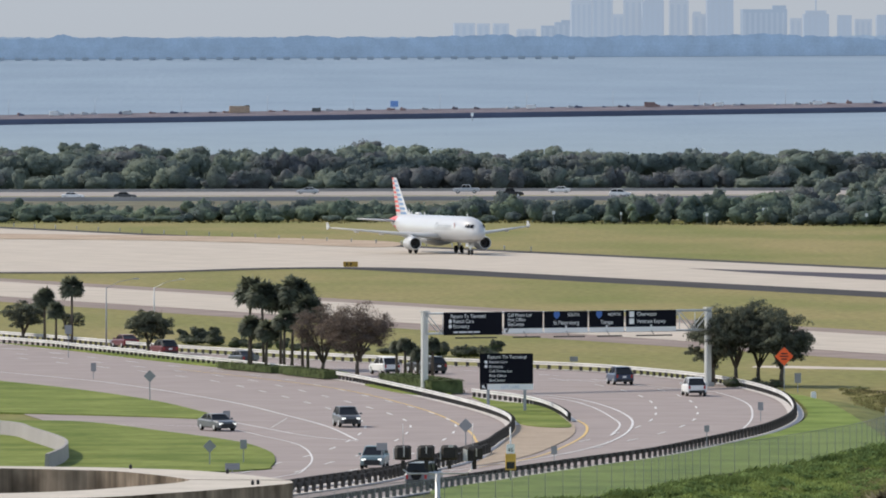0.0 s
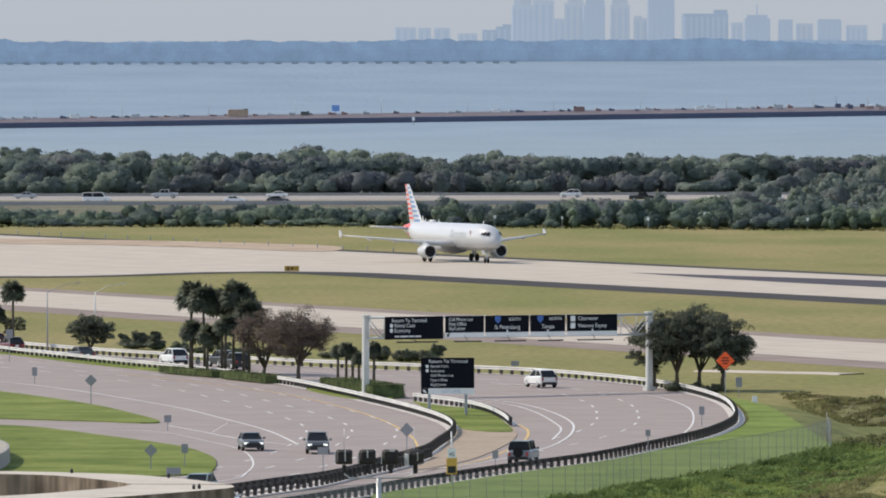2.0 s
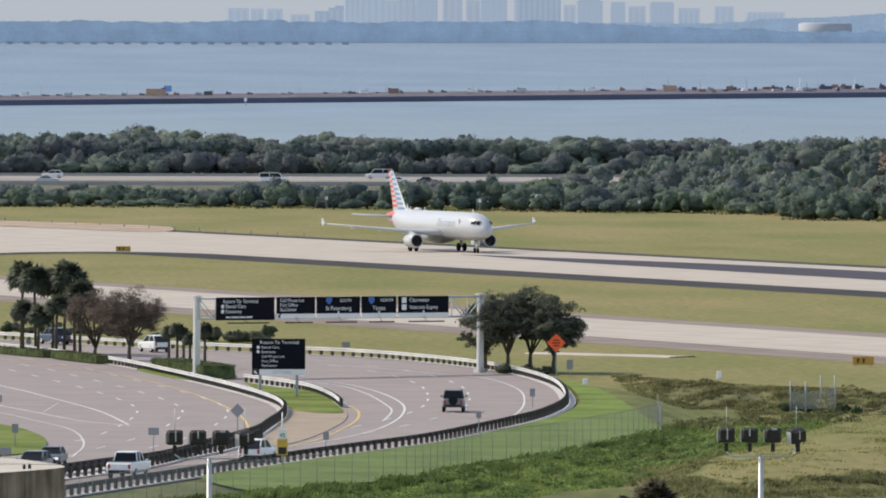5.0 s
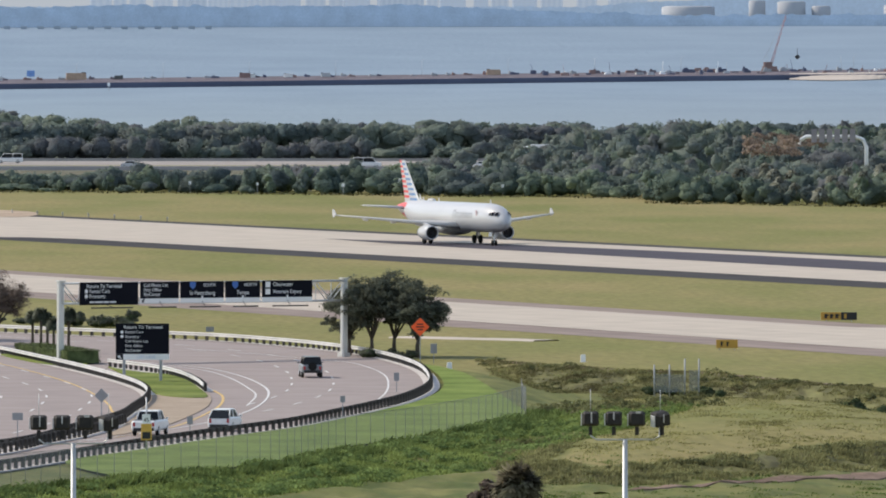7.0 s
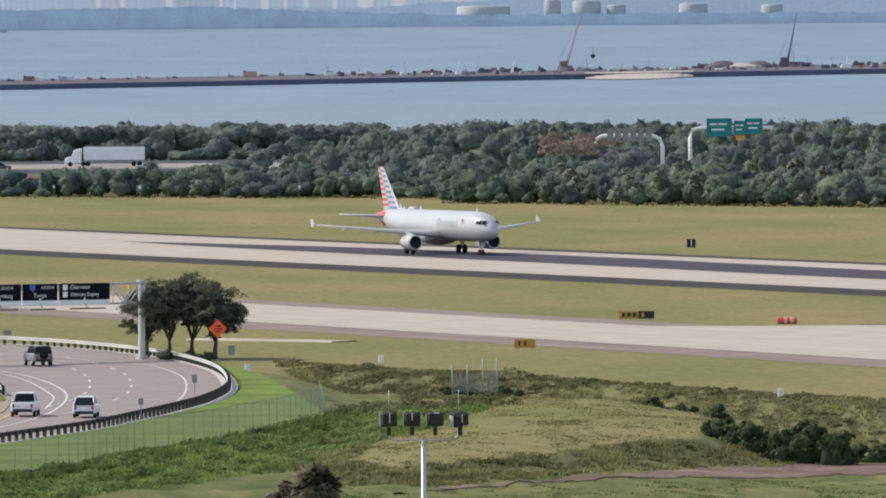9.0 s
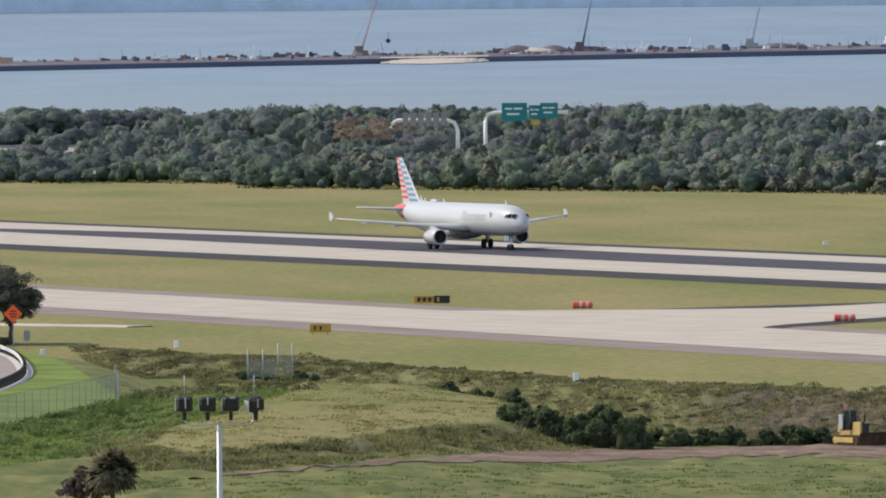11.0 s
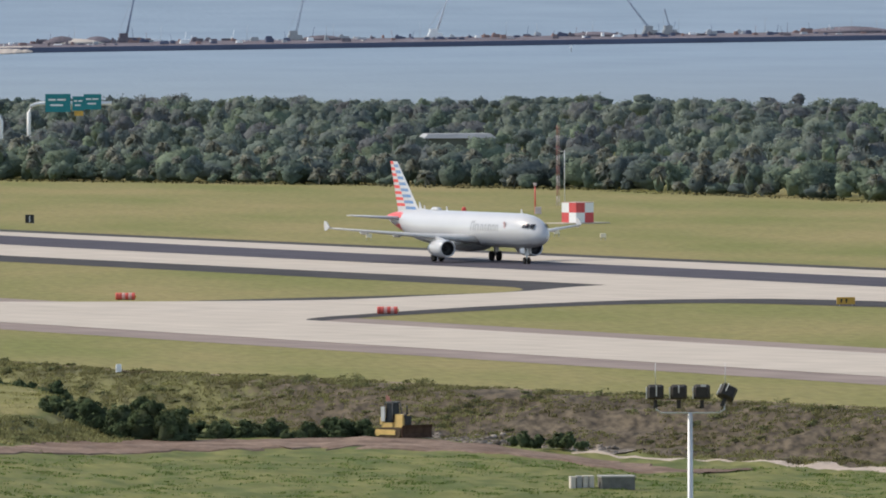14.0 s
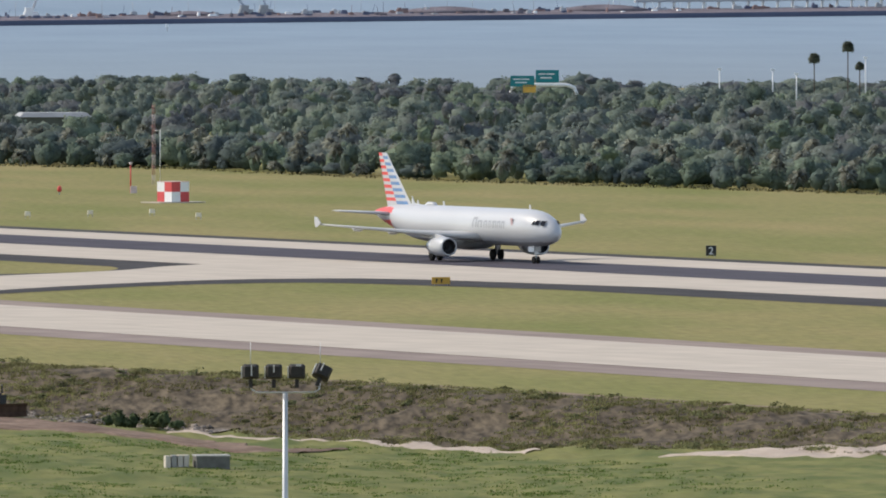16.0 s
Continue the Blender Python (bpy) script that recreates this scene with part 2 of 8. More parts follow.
def foliage(blobs, counts, size, rng, sprays=9, spread=0.42, low=-0.35, facing=0.0):
    """Leaf clumps gathered into sprays over crowns (x, y, z, rx, ry, rz); gives the faces and the soft way that each one looks.
    counts: leaves on each crown; low: how far down the crown they hang; facing: lean of the sprays to the open side."""
    B = np.asarray(blobs, dtype=np.float64)
    n = len(B)
    counts = np.broadcast_to(np.asarray(counts, dtype=int), (n,))
    D = rng.normal(size=(n, sprays, 3))
    D[:, :, 1] -= facing
    D /= np.linalg.norm(D, axis=2)[:, :, None]
    D[:, :, 2] = np.maximum(D[:, :, 2], -D[:, :, 2] * 0.6 + low * 0.4)
    D /= np.linalg.norm(D, axis=2)[:, :, None]
    reach = rng.uniform(0.68, 0.92, (n, sprays, 1))
    at = np.repeat(np.arange(n), counts)
    m = len(at)
    k = rng.integers(0, sprays, m)
    d = D[at, k]
    off = unit(rng.normal(size=(m, 3))) * rng.uniform(0.35, 1.0, (m, 1))
    off[:, 2] = np.where(off[:, 2] < -0.3, -off[:, 2], off[:, 2])
    R = B[at, 3:]
    c = B[at, :3] + R * (d * reach[at, k] + off * spread)
    way = unit(d * 0.75 + off * 0.55 + np.array([0, 0, 0.12]) + rng.normal(size=(m, 3)) * 0.26)
    nrm = unit(way + rng.normal(size=(m, 3)) * 0.45)
    u = unit(np.cross(nrm, rng.normal(size=(m, 3))))
    w = np.cross(nrm, u)
    s = (size * rng.uniform(0.5, 1.3, m))[:, None]
    return np.stack([c - u * s, c + w * s * 0.65, c + u * s, c - w * s * 0.65], axis=1), way


def blade_mesh(name, tufts_, n, width, rng, m):
    """Upright bent blades of grass in tufts (x, y, z, radius, height)."""
    T = np.repeat(np.asarray(tufts_, dtype=np.float64), n, axis=0)
    k = len(T)
    a = rng.uniform(0, 2 * math.pi, k)
    rad = np.sqrt(rng.random(k)) * T[:, 3]
    foot = np.stack([T[:, 0] + rad * np.cos(a), T[:, 1] + rad * np.sin(a), T[:, 2] - 0.03], axis=1)
    h = T[:, 4] * rng.uniform(0.5, 1.1, k)
    b = rng.uniform(0, 2 * math.pi, k)
    lean = np.stack([np.cos(b), np.sin(b), np.zeros(k)], axis=1) * (h * rng.uniform(0.1, 0.7, k))[:, None]
    lean[:, 0] += h * 0.2
    across = np.stack([np.cos(b + 1.57), np.sin(b + 1.57), np.zeros(k)], axis=1) * (width * rng.uniform(0.6, 1.3, k))[:, None]
    up = np.stack([np.zeros(k), np.zeros(k), h], axis=1)
    V = np.stack([foot - across * 0.6, foot + across * 0.6, foot + up + lean, foot + up * 0.6 + lean * 0.4 - across * 0.6], axis=1)
    way = unit(np.array([0, 0, 1.0]) + rng.normal(size=(k, 3)) * 0.22)
    return quads(name, V, m, way)


def rugged(blobs, rng, lat=9, lon=14, rough=0.17):
    """Uneven leafy bodies with broken, faceted skins, as corners and four-cornered faces."""
    B = np.asarray(blobs, dtype=np.float64)
    n = len(B)
    th = np.linspace(-1.2, 1.5, lat)[None, :, None] + rng.normal(size=(n, lat, lon)) * 0.07
    ph = np.arange(lon)[None, None, :] * (2 * math.pi / lon) + rng.uniform(0, 6.3, (n, 1, 1)) + rng.normal(size=(n, lat, lon)) * 0.1
    k = rng.uniform(0, 6.3, (n, 4, 1, 1))
    rad = 0.9 + 0.13 * np.sin(2 * ph + k[:, 0]) * np.cos(2 * th + k[:, 1]) + 0.11 * np.sin(5 * ph + k[:, 2]) * np.cos(4 * th + k[:, 3]) + rng.normal(size=(n, lat, lon)) * rough * 0.6
    V = np.stack([B[:, 0, None, None] + B[:, 3, None, None] * rad * np.cos(th) * np.cos(ph), B[:, 1, None, None] + B[:, 4, None, None] * rad * np.cos(th) * np.sin(ph), B[:, 2, None, None] + B[:, 5, None, None] * rad * np.sin(th)], axis=-1)
    at = np.arange(n * lat * lon).reshape(n, lat, lon)
    nx = np.roll(at, -1, axis=2)
    Q = np.stack([at[:, :-1], nx[:, :-1], nx[:, 1:], at[:, 1:]], axis=3).reshape(-1, 4)
    return V.reshape(-1, 3), Q


def soft_mesh(name, verts, faces, m):
    """A smooth-shaded mesh of four-cornered faces over shared corners."""
    me = bpy.data.meshes.new(name)
    me.vertices.add(len(verts)), me.loops.add(faces.size), me.polygons.add(len(faces))
    me.vertices.foreach_set("co", np.asarray(verts, dtype=np.float32).reshape(-1))
    me.loops.foreach_set("vertex_index", faces.astype(np.int32).reshape(-1))
    me.polygons.foreach_set("loop_start", np.arange(0, faces.size, 4, dtype=np.int32))
    me.polygons.foreach_set("use_smooth", np.ones(len(faces), dtype=bool))
    me.update(calc_edges=True)
    me.materials.append(m)
    return me


def spline(pts, step):
    """A smooth line through pts, in equal steps."""
    P = [Vector((*p, 0)) if len(p) == 2 else Vector(p) for p in pts]
    P = [P[0] * 2 - P[1]] + P + [P[-1] * 2 - P[-2]]
    fine = []
    for i in range(1, len(P) - 2):
        a, b, c, d = P[i - 1:i + 3]
        for k in range(24):
            t = k / 24
            fine.append(0.5 * ((2 * b) + (c - a) * t + (2 * a - 5 * b + 4 * c - d) * t * t + (3 * b - a - 3 * c + d) * t ** 3))
    fine.append(P[-2])
    out, acc = [fine[0]], 0.0
    for p, q in zip(fine, fine[1:]):
        seg = (q - p).length
        while acc + seg >= step:
            p = p.lerp(q, (step - acc) / seg)
            seg = (q - p).length
            acc = 0.0
            out.append(p)
        acc += seg
    return out


def side(line, i):
    d = line[min(i + 1, len(line) - 1)] - line[max(i - 1, 0)]
    return Vector((d.y, -d.x, 0)).normalized()


def ribbon(bd, line, lo, hi, z=0.0, mi=0):
    """A flat strip beside a line, from lo to hi metres to its right."""
    for i in range(len(line) - 1):
        n0, n1 = side(line, i), side(line, i + 1)
        up = Vector((0, 0, z))
        bd.face([line[i] + n0 * lo + up, line[i] + n0 * hi + up, line[i + 1] + n1 * hi + up, line[i + 1] + n1 * lo + up], mi)


def sheet(name, outline, z, m, parent=None, label="", kerb=0.0, smooth_step=2.0):
    """A flat sheet with a smooth outline, with a kerb down to the ground where it stands proud."""
    line = spline(list(outline) + [outline[0]], smooth_step)[:-1]
    bm = bmesh.new()
    vs = [bm.verts.new((p.x, p.y, z)) for p in line]
    f = bm.faces.new(vs)
    if f.normal.z < 0:
        f.normal_flip()
    f.normal_update()
    if kerb:
        low = [bm.verts.new((p.x, p.y, z - kerb)) for p in line]
        for i in range(len(line)):
            j = (i + 1) % len(line)
            bm.faces.new((vs[i], low[i], low[j], vs[j]))
    bmesh.ops.triangulate(bm, faces=[f])
    bmesh.ops.recalc_face_normals(bm, faces=bm.faces)
    me = bpy.data.meshes.new(name)
    bm.to_mesh(me)
    bm.free()
    me.materials.append(m)
    o = new(name, me)
    if parent:
        o.parent = parent
    return tagged(o, label) if label else o


def words(text, size, m, parent, at, name="lettering", align="LEFT"):
    cu = bpy.data.curves.new("letters", "FONT")
    cu.body, cu.size, cu.align_x, cu.extrude = text, size, align, 0.004
    tmp = bpy.data.objects.new("letters", cu)
    scene.collection.objects.link(tmp)
    bpy.context.view_layer.update()
    me = bpy.data.meshes.new_from_object(tmp)
    bpy.data.objects.remove(tmp)
    me.materials.clear()
    me.materials.append(m)
    o = new(name, me)
    o.parent, o.matrix_basis = parent, at
    return o


def polar(bearing, dist, z=0.0):
    return Vector((math.sin(radians(bearing)) * dist, math.cos(radians(bearing)) * dist, z))


# runway frame: a runs with the landing roll, b across it towards the camera
RUN = radians(20.0)
EX, EY = math.sin(RUN), -math.cos(RUN)


def strip(a, b, z=0.0):
    return Vector((a * EX + b * EY, 1721 + a * EY - b * EX, z))


RUN_POSE = Matrix.Translation((0, 1721, 0)) @ pose(0, 0, 0, 0, 0, -70)


def bowl(r):
    """Height of the bay's surface, which closes the distance in towards the horizon."""
    k = 213.3 - (max(r, 3000) - 3000) / 8.46
    return H - k * r / 20000 if r > 3000 else -0.6


def bay_r(k):
    return 3000 + (213.3 - k) * 8.46

# ---- ground ----


def smooth(x, lo, hi):
    t = min(1, max(0, (x - lo) / (hi - lo)))
    return t * t * (3 - 2 * t)


MOUND = [(43, 936), (52, 943), (61, 930), (65.5, 905), (66.5, 874), (62, 850), (56, 841), (50, 827), (44, 813), (37, 801), (34, 812), (38, 850), (41, 890)]
FENCE_FOOT = [(-22, 700), (-5.3, 757), (6.3, 785), (13.2, 802), (23.6, 844), (28.5, 863.6), (35.6, 899.9), (36.4, 930), (38, 1000)]


def inside(x, y, poly):
    """Distance to the rim of an outline, positive inside it; depth counts less than breadth."""
    best, odd = 1e9, False
    for (x0, y0), (x1, y1) in zip(poly, poly[1:] + poly[:1]):
        ux, uy, px, py = x1 - x0, (y1 - y0) * 0.5, x - x0, (y - y0) * 0.5
        f = max(0.0, min(1.0, (px * ux + py * uy) / (ux * ux + uy * uy)))
        best = min(best, math.hypot(px - f * ux, py - f * uy))
        if (y0 > y) != (y1 > y) and x < x0 + (x1 - x0) * (y - y0) / (y1 - y0):
            odd = not odd
    return best if odd else -best


def fence_x(y):
    for (x0, y0), (x1, y1) in zip(FENCE_FOOT, FENCE_FOOT[1:]):
        if y0 <= y <= y1:
            return x0 + (x1 - x0) * (y - y0) / (y1 - y0)
    return -22 if y < 700 else 38


def across(x, y):
    """Places in the runway's frame, bent with the drain."""
    q = Vector((x, y - 1721))
    a, b = q.x * EX + q.y * EY, q.x * EY - q.y * EX
    return a, b + 0.18 * max(0, a - 830) * smooth(b, 156, 168)


# the bank's crest: bearing, distance, drop to the drain
CREST = [(-5, 1100, 0.0), (1.8, 1056, 0.8), (2.6, 1022, 1.3), (3.2, 1008, 1.9), (3.8, 976, 2.5), (4.65, 943, 3.0), (5.5, 926, 3.0), (6.2, 906, 3.0), (7.15, 885, 3.1), (8.3, 856, 3.0), (9.0, 842, 2.5), (9.5, 831, 1.9), (10.5, 804, 1.2), (16, 720, 1.0)]
BANK_DEEP = 28.0


def crest(bearing):
    for (b0, d0, k0), (b1, d1, k1) in zip(CREST, CREST[1:]):
        if b0 <= bearing <= b1:
            f = (bearing - b0) / (b1 - b0)
            return d0 + (d1 - d0) * f, k0 + (k1 - k0) * f
    return CREST[-1][1:]


def down_bank(x, y):
    """How far down the bank a place lies (0 crest, 1 foot), and the drop there."""
    far, drop = crest(math.degrees(math.atan2(x, y)))
    return (far - math.hypot(x, y)) / BANK_DEEP, drop


def on_crest(bearing, deep=0.0):
    return tuple(polar(bearing, crest(bearing)[0] - deep).xy)


def relief(x, y):
    """Ground height: level airfield, a bank down to a drain in front of it, a flat-topped mound and rough slopes beside the road."""
    if x < -30 or x > 230 or y < 640 or y > 1120:
        return 0.0
    a, b = across(x, y)
    w = smooth(x - 0.09 * (y - 850), 44, 66)
    q, drop = down_bank(x, y)
    side_ = smooth(x, 34.5, 42) * max(w, smooth(y, 905, 960))
    z = -drop * smooth(q, 0, 1) * side_
    berm = 1 - smooth(x, 92, 104)
    z += (1.0 * smooth(b, 222, 262) * (1 - berm) + (0.95 * smooth(b, 207, 217) + 0.2 * smooth(b, 222, 262)) * berm) * w
    out = smooth(x - fence_x(y), 0.5, 9) * (y < 905) * (1 - smooth(x, 48, 58))
    z -= 0.75 * out * (1 - w)
    if 28 < x < 80 and 780 < y < 960:
        d = inside(x, y, MOUND)
        k = smooth(d, -5.5, 1.5)
        top = 0.15 + 0.5 * smooth(d, 0, 9) + 0.12 * noise.noise(Vector((x / 9, y / 20, 3)))
        z = z * (1 - k) + top * k
    rough = max(smooth(q, -0.1, 0.3) * smooth(x, 36, 46) * (1 - 0.45 * smooth(q, 1.2, 1.8)), 0.9 * out)
    if 28 < x < 80 and 780 < y < 960:
        rough *= 1 - 0.8 * smooth(d, -1, 3)
    if rough > 0:
        z += rough * (0.34 * noise.noise(Vector((x / 2.6, y / 6, 0))) + 0.22 * noise.noise(Vector((x / 1.2, y / 3, 5))) + 0.25 * noise.noise(Vector((x / 7, y / 15, 9))))
    return z


def make_ground():
    """One sheet out to the bay: fine where the drain and mound lie, coarse elsewhere, with land cover weights for its material."""
    xs = [-2600, -1600, -900, -500, -250, -120, -60] + [-40 + 4.0 * i for i in range(8)] + [-8 + 0.85 * i for i in range(185)] + [151 + 2.2 * i for i in range(39)] + [245, 300, 450, 700, 1000, 1600, 2600]
    ys = [-900, -300, 0, 300, 500, 600] + [640 + 6.0 * i for i in range(14)] + [724 + 1.6 * i for i in range(170)] + [998, 1004, 1010, 1018, 1026, 1034, 1042, 1050, 1060, 1070, 1080, 1120, 1200, 1300, 1450, 1600, 1800, 2000, 2300, 2600, 2950]
    vs, fs, cover = [], [], []
    for y in ys:
        for x in xs:
            near = -30 < x < 230 and 640 < y < 1120
            a, b = across(x, y)
            vs.append((x, y, relief(x, y)))
            right = smooth(x, 36, 44)
            q = down_bank(x, y)[0] if near else -9
            scrub = smooth(q, -0.25, 0.1) * (1 - smooth(q, 1.0, 1.35)) * right
            soil = scrub * smooth(x - 0.05 * (y - 850), 68, 94) * 0.95
            lawn = smooth(q, 1.0, 1.4) * smooth(x, 20, 40)
            lawn = max(lawn, smooth(q, 1.0, 1.4) * (1 - smooth(x, 40, 60)) * (y < 1040), 0.9 * smooth(x - fence_x(y), 0, 4) * (1 - smooth(x, 42, 52)) * (y < 1000) * (y > 700))
            if near and 28 < x < 80 and 780 < y < 960:
                d = inside(x, y, MOUND)
                face = smooth(d, -9, -5) * (1 - smooth(d, -1.5, 0.6)) * (1 - smooth(y - 0.6 * (x - 44), 862, 880))
                brow = math.exp(-((x - 43) / 6) ** 2 - ((y - 918) / 10) ** 2)
                top = smooth(d, -1.5, 1.5)
                lawn *= 1 - 0.8 * top
                scrub = max(scrub * (1 - top), 0.95 * face, 0.85 * brow)
                soil = min(soil * (1 - top), scrub)
            cover.append((min(1, soil), min(1, scrub), min(1, lawn), 1))
    w = len(xs)
    for j in range(len(ys) - 1):
        for i in range(w - 1):
            fs.append((j * w + i, j * w + i + 1, (j + 1) * w + i + 1, (j + 1) * w + i))
    me = bpy.data.meshes.new("ground")
    me.from_pydata(vs, [], fs)
    at = me.color_attributes.new("cover", "FLOAT_COLOR", "POINT")
    at.data.foreach_set("color", np.array(cover, dtype=np.float32).reshape(-1))
    me.polygons.foreach_set("use_smooth", [True] * len(fs))
    m = bpy.data.materials.new("airfield_ground")
    m.use_nodes = True
    nt, bs = m.node_tree, m.node_tree.nodes["Principled BSDF"]
    L, N = nt.links.new, nt.nodes.new
    bs.inputs["Roughness"].default_value = 0.95
    bs.inputs["Specular IOR Level"].default_value = 0.1
    co, vc = N("ShaderNodeTexCoord"), N("ShaderNodeVertexColor")
    vc.layer_name = "cover"
    sep = N("ShaderNodeSeparateColor")
    L(vc.outputs[0], sep.inputs[0])

    def tone(lo, hi, scale, stretch=(1, 1, 1), turn=0.0, detail=5):
        mp, n, r = N("ShaderNodeMapping"), N("ShaderNodeTexNoise"), N("ShaderNodeValToRGB")
        mp.inputs["Scale"].default_value = stretch
        mp.inputs["Rotation"].default_value = (0, 0, turn)
        n.inputs["Scale"].default_value, n.inputs["Detail"].default_value = scale, detail
        L(co.outputs["Object"], mp.inputs[0]), L(mp.outputs[0], n.inputs["Vector"]), L(n.outputs[0], r.inputs[0])
        r.color_ramp.elements[0].position, r.color_ramp.elements[1].position = 0.33, 0.67
        r.color_ramp.elements[0].color, r.color_ramp.elements[1].color = (*lo, 1), (*hi, 1)
        return r.outputs[0], n.outputs[0]

    def blend(f, p, q):
        mx = N("ShaderNodeMix")
        mx.data_type = "RGBA"
        L(f, mx.inputs[0]), L(p, mx.inputs[6]), L(q, mx.inputs[7])
        return mx.outputs[2]

    def edge(weight, jitter):
        ad, r = N("ShaderNodeMath"), N("ShaderNodeMapRange")
        ad.operation = "ADD"
        L(weight, ad.inputs[0]), L(jitter, ad.inputs[1])
        r.inputs[1].default_value, r.inputs[2].default_value = 0.86, 1.12
        L(ad.outputs[0], r.inputs[0])
        return r.outputs[0]

    mown, n1 = tone((0.170, 0.174, 0.054), (0.258, 0.215, 0.092), 0.012, (3.2, 1, 1), radians(70))
    fine, n2 = tone((0.88, 0.88, 0.88), (1.12, 1.12, 1.12), 0.7, (1.4, 0.35, 1))
    scrubc, n3 = tone((0.078, 0.074, 0.036), (0.190, 0.184, 0.075), 0.6, (1.5, 0.22, 1), 0.0, 8)
    soilc, n4 = tone((0.042, 0.034, 0.025), (0.150, 0.120, 0.082), 1.3, (1.3, 0.35, 1), 0.0, 8)
    lawnc, n5 = tone((0.090, 0.112, 0.034), (0.182, 0.178, 0.062), 0.22, (1.6, 0.5, 1))
    c = blend(edge(sep.outputs[2], n5), mown, lawnc)
    c = blend(edge(sep.outputs[1], n3), c, scrubc)
    c = blend(edge(sep.outputs[0], n4), c, soilc)
    mx = N("ShaderNodeVectorMath")
    mx.operation = "MULTIPLY"
    L(c, mx.inputs[0]), L(fine, mx.inputs[1]), L(mx.outputs[0], bs.inputs["Base Color"])
    bp = N("ShaderNodeBump")
    bp.inputs["Distance"].default_value = 0.16
    L(n2, bp.inputs["Height"]), L(bp.outputs[0], bs.inputs["Normal"])
    me.materials.append(m)
    structure(new("ground", me), "mown olive-green airfield grass with rough banks", "grass")


def make_water():
    vs, fs = [], []
    rs = [2700, 2850, 3000] + [3000 + 42.5 * i for i in range(1, 42)]
    bs = [-180 + 5 * i for i in range(34)] + [-10 + 0.5 * i for i in range(54)] + [17 + 163 / 33 * i for i in range(34)]
    for r in rs:
        vs += [tuple(polar(b, r, bowl(r))) for b in bs]
    w = len(bs)
    for j in range(len(rs) - 1):
        for i in range(w - 1):
            fs.append((j * w + i, j * w + i + 1, (j + 1) * w + i + 1, (j + 1) * w + i))
    me = bpy.data.meshes.new("water")
    me.from_pydata(vs, [], fs)
    me.polygons.foreach_set("use_smooth", [True] * len(fs))
    m = bpy.data.materials.new("bay_water")
    m.use_nodes = True
    nt, b = m.node_tree, m.node_tree.nodes["Principled BSDF"]
    L, N = nt.links.new, nt.nodes.new
    co, mp, n, r = N("ShaderNodeTexCoord"), N("ShaderNodeMapping"), N("ShaderNodeTexNoise"), N("ShaderNodeValToRGB")
    mp.inputs["Scale"].default_value = (0.02, 0.012, 0.012)
    n.inputs["Scale"].default_value, n.inputs["Detail"].default_value = 1, 6
    L(co.outputs["Object"], mp.inputs[0]), L(mp.outputs[0], n.inputs["Vector"]), L(n.outputs[0], r.inputs[0])
    r.color_ramp.elements[0].position, r.color_ramp.elements[1].position = 0.3, 0.7
    r.color_ramp.elements[0].color, r.color_ramp.elements[1].color = (0.175, 0.236, 0.295, 1), (0.22, 0.282, 0.345, 1)
    # water on the near side is paler and greener, greyer towards the right
    ln, sh, mx = N("ShaderNodeVectorMath"), N("ShaderNodeMapRange"), N("ShaderNodeMix")
    ln.operation, mx.data_type = "LENGTH", "RGBA"
    sh.inputs[1].default_value, sh.inputs[2].default_value, sh.inputs[3].default_value, sh.inputs[4].default_value = 3000, 3800, 0.8, 0.0
    sx, gx, tint = N("ShaderNodeSeparateXYZ"), N("ShaderNodeMapRange"), N("ShaderNodeMix")
    tint.data_type = "RGBA"
    tint.inputs[6].default_value, tint.inputs[7].default_value = (0.248, 0.300, 0.316, 1), (0.196, 0.230, 0.252, 1)
    gx.inputs[1].default_value, gx.inputs[2].default_value = 0, 480
    L(co.outputs["Object"], sx.inputs[0]), L(sx.outputs[0], gx.inputs[0]), L(gx.outputs[0], tint.inputs[0]), L(tint.outputs[2], mx.inputs[7])
    L(co.outputs["Object"], ln.inputs[0]), L(ln.outputs["Value"], sh.inputs[0]), L(sh.outputs[0], mx.inputs[0]), L(r.outputs[0], mx.inputs[6]), L(mx.outputs[2], b.inputs["Base Color"])
    b.inputs["Roughness"].default_value = 0.6
    b.inputs["Specular IOR Level"].default_value = 0.25
    n2, bp = N("ShaderNodeTexNoise"), N("ShaderNodeBump")
    mp2 = N("ShaderNodeMapping")
    mp2.inputs["Scale"].default_value = (0.35, 0.06, 0.1)
    n2.inputs["Scale"].default_value, n2.inputs["Detail"].default_value = 1, 4
    bp.inputs["Distance"].default_value = 0.3
    L(co.outputs["Object"], mp2.inputs[0]), L(mp2.outputs[0], n2.inputs["Vector"]), L(n2.outputs[0], bp.inputs["Height"]), L(bp.outputs[0], b.inputs["Normal"])
    me.materials.append(m)
    structure(new("water", me), "wind-rippled grey-blue bay water", "water")


make_ground()
make_water()

# ---- runway and taxiways, in the runway frame (x along, y away from the camera side) ----


def paved(name, rects, z, m, label, category):
    bd = Build()
    for a0, a1, b0, b1 in rects:
        n = max(1, int((a1 - a0) / 60))
        for i in range(n):
            p, q = a0 + (a1 - a0) * i / n, a0 + (a1 - a0) * (i + 1) / n
            bd.face([(p, -b1, z), (q, -b1, z), (q, -b0, z), (p, -b0, z)])
    return structure(bd.ob(name, m, at=RUN_POSE), label, category)


def shape(name, pts, z, m, label="", parent=None, step=3.0):
    """A smooth-edged sheet given in a, b."""
    return sheet(name, [(a, -b) for a, b in pts], z, m, parent, label, smooth_step=step)


